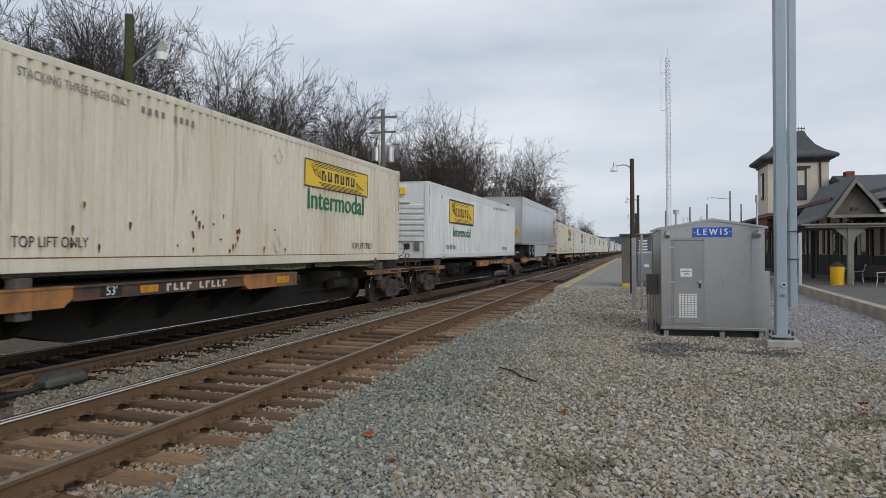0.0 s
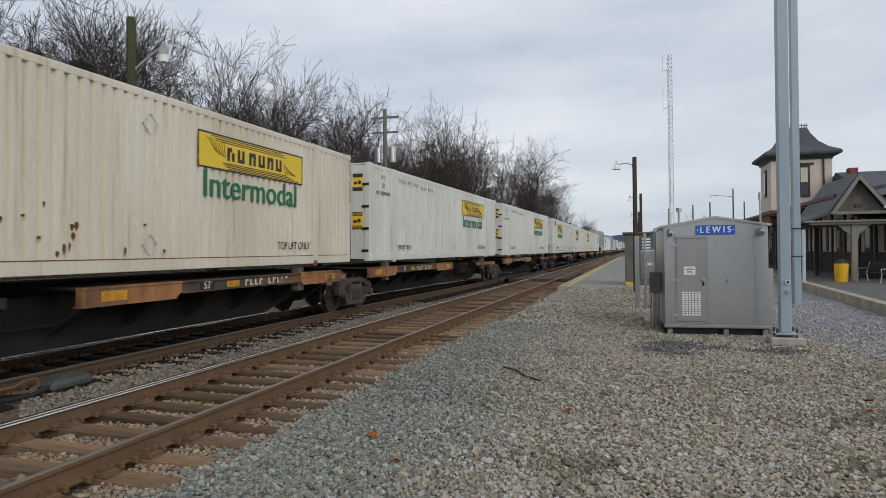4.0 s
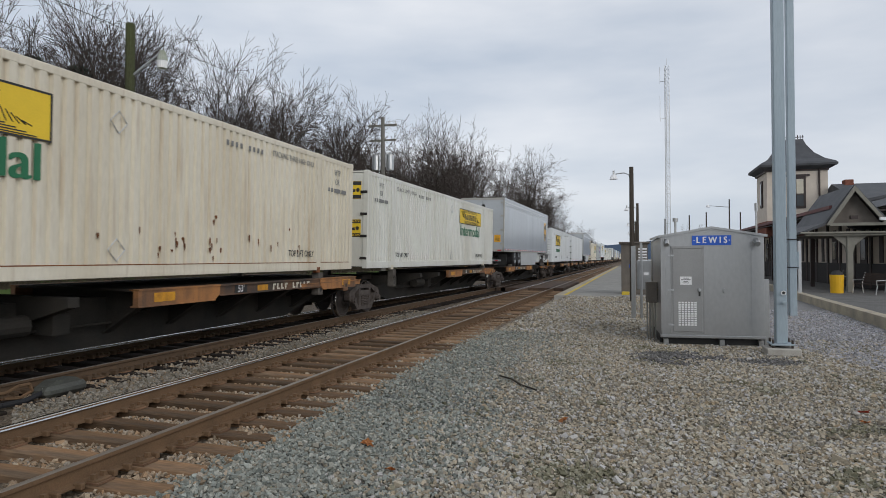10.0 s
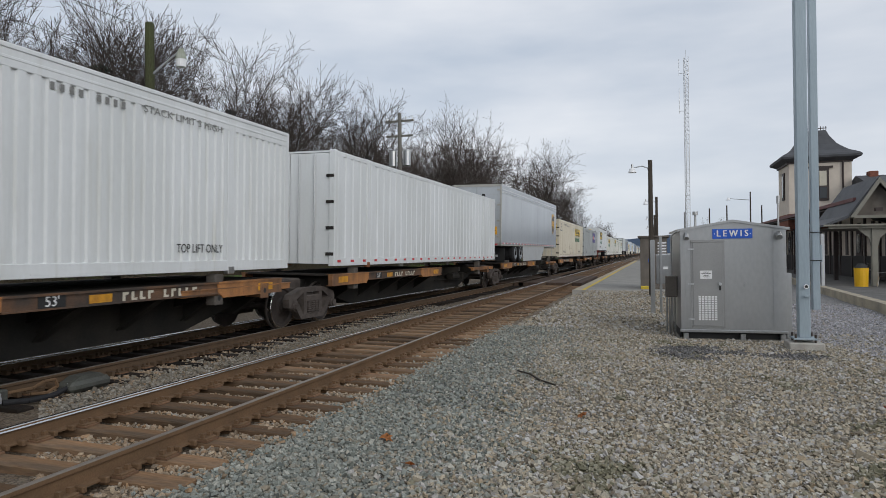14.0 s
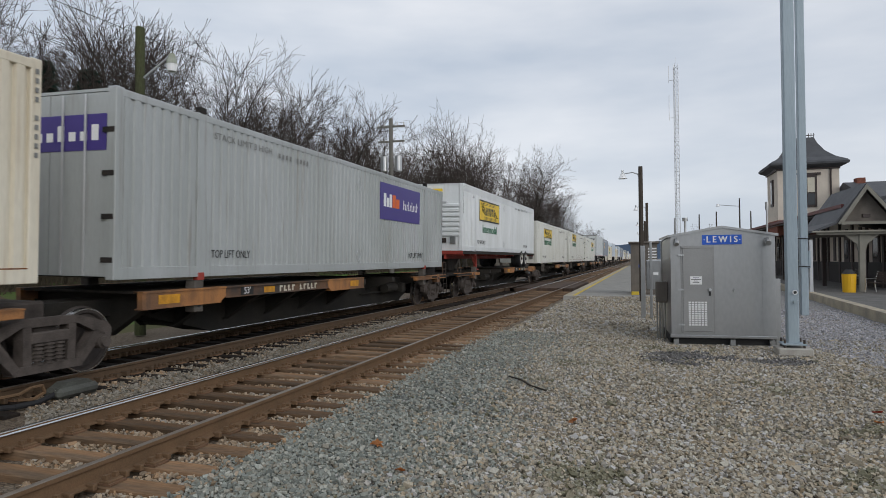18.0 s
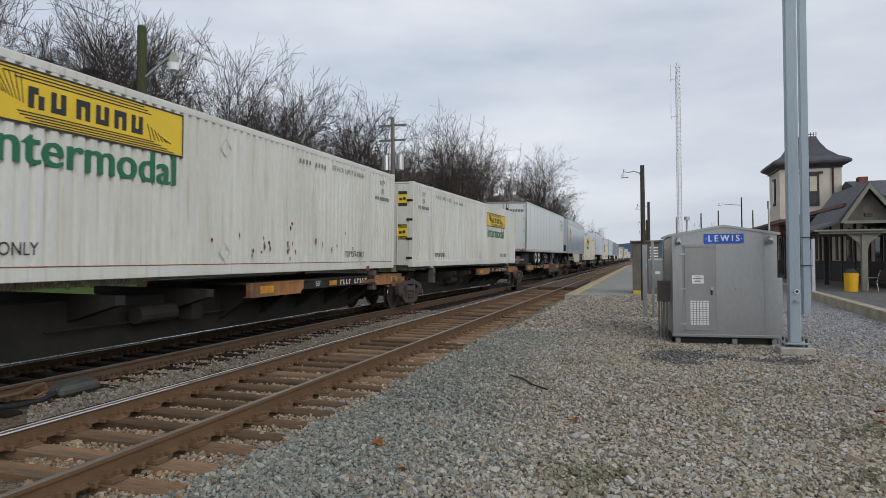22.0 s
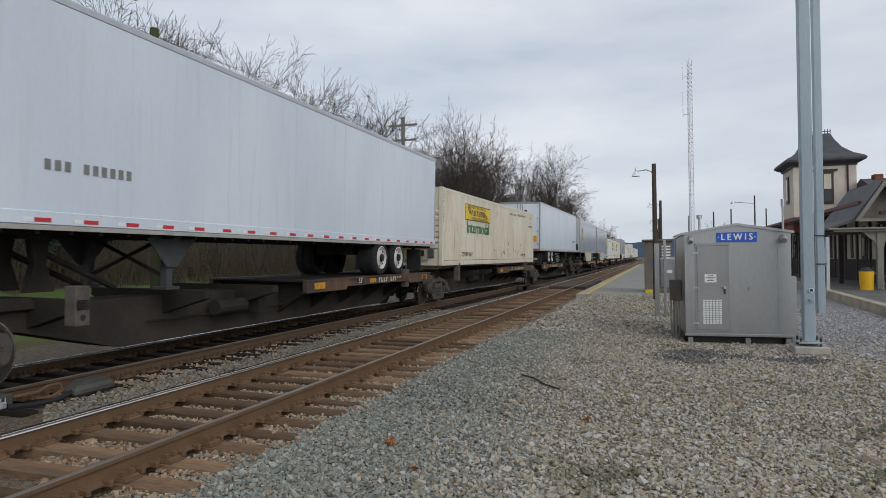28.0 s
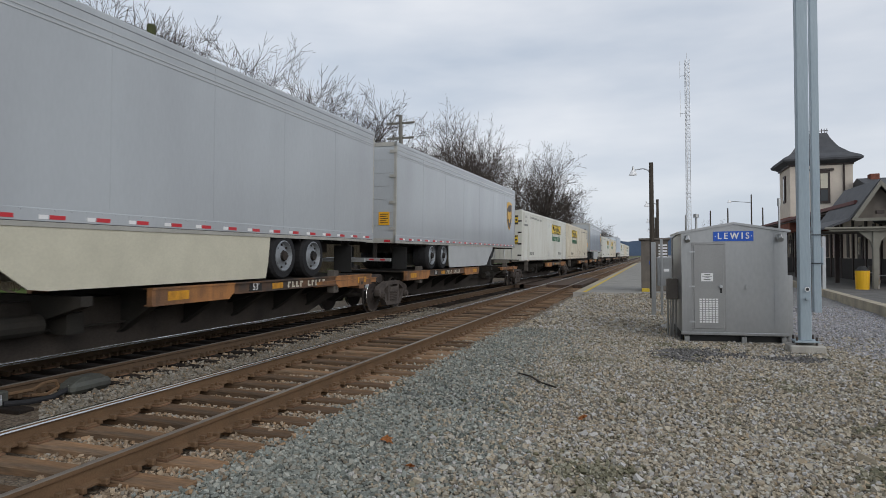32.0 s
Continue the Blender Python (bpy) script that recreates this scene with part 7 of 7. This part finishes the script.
# ---------------------------------------------------------------- brush and conifers beyond the lawn
def conifer(x, y, h):
    t = thing("conifer", "dark green conifer at the lawn's edge", "tree", pose(x, y, -0.55 + bank(x, y)), group="conifers")
    part("trunk", rod((0, 0, 0), (0, 0, h * 0.95), 0.16, 7, r2=0.03), "bark", t)
    rnd = random.Random(int(y * 7))
    verts, faces = [], []
    for k in range(1500):
        f = rnd.random() ** 0.8
        z = 1.4 + f * (h - 1.4)
        r = (1 - f) * h * 0.24 * rnd.uniform(0.35, 1.0) + 0.08
        a = rnd.uniform(0, 2 * math.pi)
        p = Vector((r * math.cos(a), r * math.sin(a), z))
        d = Vector((math.cos(a), math.sin(a), rnd.uniform(-0.5, 0.1))).normalized() * rnd.uniform(0.25, 0.5)
        s = Vector((-math.sin(a), math.cos(a), rnd.uniform(-0.3, 0.3))) * rnd.uniform(0.06, 0.14)
        b = len(verts)
        verts += [p - s, p + s, p + d, p + Vector((0, 0, 0.1)) + d * 0.5]
        faces += [(b, b + 1, b + 2), (b, b + 2, b + 3), (b + 1, b + 3, b + 2)]
    me = bpy.data.meshes.new("crown")
    me.from_pydata([tuple(v) for v in verts], [], faces)
    me.materials.append(M["needles"])
    o = new("crown", me)
    o.parent = t


for x, y, h in ((-24.2, 19.6, 8.2), (-26.0, 22.8, 9.5), (-25.2, 24.6, 9.8)):
    conifer(x, y, h)


def brush():
    """Tangle of dry stems along the wood's edge."""
    rnd = random.Random(8)
    segs = []
    for k in range(14000):
        x, y = -23.4 - abs(rnd.gauss(0, 4.0)), rnd.uniform(3, 95)
        p = Vector((x, y, -0.6 + bank(x, y)))
        d = Vector((rnd.uniform(-0.6, 0.6), rnd.uniform(-0.6, 0.6), 1)).normalized()
        q = p + d * rnd.uniform(0.5, 2.4)
        segs.append((p, q, 0.022, 0.008))
        segs.append((p + (q - p) * 0.5, p + (q - p) * 0.5 + Vector((rnd.uniform(-0.6, 0.6), rnd.uniform(-0.6, 0.6), rnd.uniform(0.1, 0.7))), 0.012, 0.005))
    v, f = limb_mesh(segs, 3)
    me = bpy.data.meshes.new("brush")
    me.from_pydata([tuple(x) for x in v], [], f)
    me.materials.append(M["brush"])
    tagged(new("brush", me), "dry brown brush along the wood's edge", "brush", kind="stuff")


brush()


# ---------------------------------------------------------------- loose stone, as real pieces
def scatter(name, label, material, spots, size, seed, sink=0.25):
    """Crushed stones of about that size at the given places, as one mesh."""
    rng = np.random.default_rng(seed)
    n = len(spots)
    cube = np.array([(x, y, z) for x in (-1, 1) for y in (-1, 1) for z in (-1, 1)], float)
    quads = np.array([(0, 1, 3, 2), (4, 6, 7, 5), (0, 4, 5, 1), (2, 3, 7, 6), (0, 2, 6, 4), (1, 5, 7, 3)])
    v = cube[None] * (1 + rng.uniform(-0.45, 0.25, (n, 8, 3)))
    s = size * rng.lognormal(0, 0.28, (n, 1, 1)) * 0.42 * np.stack([rng.uniform(0.8, 1.3, n), rng.uniform(0.7, 1.1, n), rng.uniform(0.45, 0.85, n)], 1)[:, None, :]
    v = v * s
    q = rng.normal(size=(n, 4)) * np.array([1.0, 0.45, 0.45, 1.6])
    q /= np.linalg.norm(q, axis=1)[:, None]
    w, x, y, z = q.T
    rot = np.stack([1 - 2 * (y * y + z * z), 2 * (x * y - z * w), 2 * (x * z + y * w), 2 * (x * y + z * w), 1 - 2 * (x * x + z * z), 2 * (y * z - x * w),
                    2 * (x * z - y * w), 2 * (y * z + x * w), 1 - 2 * (x * x + y * y)], 1).reshape(n, 3, 3)
    v = np.einsum("nij,nkj->nki", rot, v) + spots[:, None, :] + rng.uniform(-0.5, 0.55, (n, 1, 1)) * size * np.array([0, 0, 1.0]) + np.array([0, 0, size * (0.5 - sink)])[None, None] * 0.5
    faces = (quads[None] + 8 * np.arange(n)[:, None, None]).reshape(-1)
    me = bpy.data.meshes.new(name)
    me.vertices.add(n * 8)
    me.vertices.foreach_set("co", v.reshape(-1))
    me.loops.add(len(faces))
    me.loops.foreach_set("vertex_index", faces)
    me.polygons.add(n * 6)
    me.polygons.foreach_set("loop_start", np.arange(0, n * 24, 4))
    me.update(calc_edges=True)
    me.validate()
    me.shade_flat()
    me.materials.append(M[material])
    return tagged(new(name, me), label, "gravel", kind="stuff")


def lay_stones():
    rng = np.random.default_rng(3)

    def field(x0, x1, y0, y1, spacing):
        xs = np.arange(x0, x1, spacing)
        ys = np.arange(y0, y1, spacing)
        g = np.stack(np.meshgrid(xs, ys), -1).reshape(-1, 2)
        return g + rng.uniform(-0.5, 0.5, g.shape) * spacing

    def lift(p):
        z = np.array([ground_z(x, y) + 0.03 * noise.noise(Vector((x * 0.7, y * 0.7, 0))) * (1 if x > -3.3 else 0.3) for x, y in p])
        return np.column_stack([p, z])

    yard = np.concatenate([field(-4.15, 5.2, 2.4, 7.5, 0.0255), field(-4.15, 7.0, 7.5, 16.5, 0.040)])
    yard = yard[(yard[:, 0] < 0.62 * yard[:, 1] * 0.60 + 0.9) & (yard[:, 0] > -0.95 * yard[:, 1] - 0.3)]
    edge = np.array([-1.55 - 0.03 * y + 0.6 * noise.noise(Vector((x * 0.9, y * 0.9, 3.0))) for x, y in yard]) + rng.normal(0, 0.6, len(yard))
    yard_ok = yard[:, 0] > -3.70 + rng.normal(0, 0.10, len(yard))
    yard, edge = yard[yard_ok], edge[yard_ok]
    blue = yard[:, 0] < edge
    hut = (yard[:, 0] > 0.5) & (yard[:, 0] < 2.9) & (yard[:, 1] > 15.1)
    keep = rng.uniform(size=len(yard)) < np.where(yard[:, 0] > 4.3 - 0.22 * (yard[:, 1] - 10.5), 0.35, 0.88)
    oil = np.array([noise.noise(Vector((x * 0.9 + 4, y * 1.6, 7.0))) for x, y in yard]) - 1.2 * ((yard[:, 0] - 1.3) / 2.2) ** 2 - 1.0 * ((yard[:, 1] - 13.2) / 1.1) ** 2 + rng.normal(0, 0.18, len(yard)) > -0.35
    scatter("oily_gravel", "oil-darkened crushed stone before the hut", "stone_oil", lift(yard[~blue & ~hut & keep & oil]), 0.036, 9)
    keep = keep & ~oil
    moss = np.array([noise.noise(Vector((x * 0.8 + 9, y * 0.8, 2.0))) + 0.5 * noise.noise(Vector((x * 2.5, y * 2.5, 4.0))) for x, y in yard]) + rng.normal(0, 0.2, len(yard)) > 0.52
    scatter("mossy_gravel", "mossy crushed stone in patches of the yard", "stone_moss", lift(yard[~blue & ~hut & keep & moss]), 0.036, 12)
    keep = keep & ~moss
    scatter("yard_gravel", "loose brown-grey crushed stone of the yard", "stone_brown", lift(yard[~blue & ~hut & keep]), 0.036, 1)
    dr = field(1.4, 8.0, 10.5, 26.0, 0.062)
    dr = dr[(dr[:, 0] > 4.3 - 0.22 * (dr[:, 1] - 10.5)) & ~((dr[:, 0] < 2.95) & (dr[:, 1] < 17.7)) & (dr[:, 0] < 5.6 + 0.056 * (dr[:, 1] - 8))]
    scatter("drive_gravel", "pale fine gravel of the station drive", "stone_drive", lift(dr), 0.042, 7)
    b = yard[blue]
    b = b[rng.uniform(size=len(b)) < 0.9]
    scatter("ballast_shoulder", "blue-grey crushed stone beside the track", "stone_blue", lift(b), 0.036, 2)
    far = field(-3.3, 1.5, 16.5, 29.0, 0.07)
    far = far[(far[:, 0] > -0.5 * far[:, 1] + 4) | (far[:, 0] > -3.3)]
    far = far[~((far[:, 0] > 0.5) & (far[:, 1] < 18.0))]
    scatter("far_gravel", "grey crushed stone towards the platform", "stone_brown", lift(far), 0.06, 5)
    tr = np.concatenate([field(-9.6, -3.25, 1.6, 9, 0.036), field(-9.6, -3.25, 9, 22, 0.056)])
    tr = tr[tr[:, 0] < -3.62 + rng.normal(0, 0.13, len(tr))]
    tr = tr[tr[:, 0] > -1.15 * tr[:, 1] - 0.2]
    near_rail = np.minimum(np.abs(tr[:, 0] - (C1 - GAUGE / 2)), np.abs(tr[:, 0] - (C1 + GAUGE / 2)))
    near_rail = np.minimum(near_rail, np.abs(tr[:, 0] - (C2 + GAUGE / 2)))
    tr = tr[(near_rail > 0.13) & (np.abs(tr[:, 0] - C2) > 0.78)]
    p = lift(tr)
    p[:, 2] += np.where(np.abs(p[:, 0] - C1) < 1.5, 0.002, 0.014)
    mid = np.abs(p[:, 0] - (C1 - GAUGE / 2 - 1.05)) + rng.normal(0, 0.22, len(p)) < 0.62
    scatter("track_ballast", "rust-stained ballast between the ties", "stone_rust", p[~mid], 0.037, 4)
    scatter("middle_ballast", "grey-brown crushed stone between the two tracks", "stone_mid", p[mid], 0.037, 14)


lay_stones()


# ---------------------------------------------------------------- small things on the ground
def small_things():
    st = thing("fallen_stick", "thin dark stick lying on the gravel", "stick", pose(-2.05, 10.22, -0.24))
    pts = [Vector((0, 0, 0)), Vector((0.25, -0.33, 0.02)), Vector((0.45, -0.66, 0.0)), Vector((0.73, -1.02, 0.01))]
    bm = bmesh.new()
    for a, b, r in zip(pts, pts[1:], (0.012, 0.016, 0.013)):
        rod(a, b, r, 6, bm)
    part("stem", bm, "pole_wood", st)
    rnd = random.Random(4)
    for x, y, mat, label in ((2.64, 8.9, "leaf_red", "curled red leaf on the gravel"), (2.50, 8.35, "leaf_orange", "dry orange leaf on the gravel"), (2.74, 7.5, "leaf_orange", "dry orange leaf on the gravel"),
                             (-0.78, 7.55, "leaf_orange", "dry orange leaf on the gravel"), (-2.05, 5.35, "leaf_orange", "dry orange leaf on the gravel"), (-2.55, 6.0, "leaf_orange", "dry orange leaf on the gravel")):
        bm = bmesh.new()
        ring = []
        for k in range(12):
            a = k * math.pi / 6
            r = 0.075 * (1 if k % 2 else 0.6) * rnd.uniform(0.8, 1.2)
            ring.append(bm.verts.new((r * math.cos(a), r * math.sin(a), 0.03 * rnd.random())))
        mid = bm.verts.new((0, 0, 0.0))
        for k in range(12):
            bm.faces.new((mid, ring[k], ring[(k + 1) % 12]))
        ext = bmesh.ops.solidify(bm, geom=bm.faces[:], thickness=0.003)
        ob = part("leaf", bm, mat, at=pose(x, y, ground_z(x, y) + 0.045, rnd.uniform(-20, 20), rnd.uniform(-20, 20), rnd.uniform(0, 360)))
        tagged(ob, label, "leaf")
    bm = bmesh.new()
    bmesh.ops.create_icosphere(bm, subdivisions=2, radius=0.036)
    for v in bm.verts:
        v.co = Vector((v.co.x * 1.2, v.co.y, v.co.z * 0.7)) * (1 + 0.2 * noise.noise(v.co * 20))
    tagged(part("pale_stone", bm, "concrete", at=pose(2.52, 8.75, -0.22)), "pale rounded stone among the gravel", "stone")


small_things()


def switch_gear():
    """Locked derail box, lever and rods between the two tracks."""
    g = thing("switch_lock", "oily dark switch lock with lever and padlock", "track device", pose(-7.62, 6.05, -0.20))
    part("box", box(-0.32, -0.32, 0.0, -0.04, 0.0, 0.20, bevel=0.02), "oily_iron", g)
    lev = bmesh.new()
    pts = [(-0.1, -0.02, 0.14), (0.02, 0.28, 0.16), (0.05, 0.42, 0.22), (0.05, 0.58, 0.22), (0.05, 0.62, 0.12), (0.03, 0.46, 0.06), (-0.02, 0.28, 0.08)]
    for p, q in zip(pts, pts[1:]):
        rod(p, q, 0.022, 6, lev)
    part("lever", lev, "rust", g)
    part("casting", box(0.0, 0.62, 0.02, 0.30, 1.30, 0.17, bevel=0.05), "oily_iron", g)
    part("cover", prism([(0.68, 0.17), (1.22, 0.17), (1.12, 0.23), (0.80, 0.23)], "x", 0.05, 0.25), "oily_iron", g)
    ho = bmesh.new()
    hp = [(-0.02, -0.1, 0.05), (0.1, 0.15, 0.03), (0.17, 0.42, 0.04), (0.2, 0.72, 0.12)]
    for p, q in zip(hp, hp[1:]):
        rod(p, q, 0.035, 8, ho)
    part("hose", ho, "rubber", g)
    part("coupling", rod((0.18, 0.66, 0.11), (0.22, 0.78, 0.14), 0.045, 10), "galv", g)
    pk = box(-0.03, -0.2, 0.04, 0.0, -0.12, 0.12, bevel=0.008)
    rod((-0.015, -0.19, 0.12), (-0.015, -0.19, 0.17), 0.008, 6, pk)
    rod((-0.015, -0.13, 0.12), (-0.015, -0.13, 0.17), 0.008, 6, pk)
    part("padlock", pk, "alu", g, "silver padlock")


switch_gear()

motions()
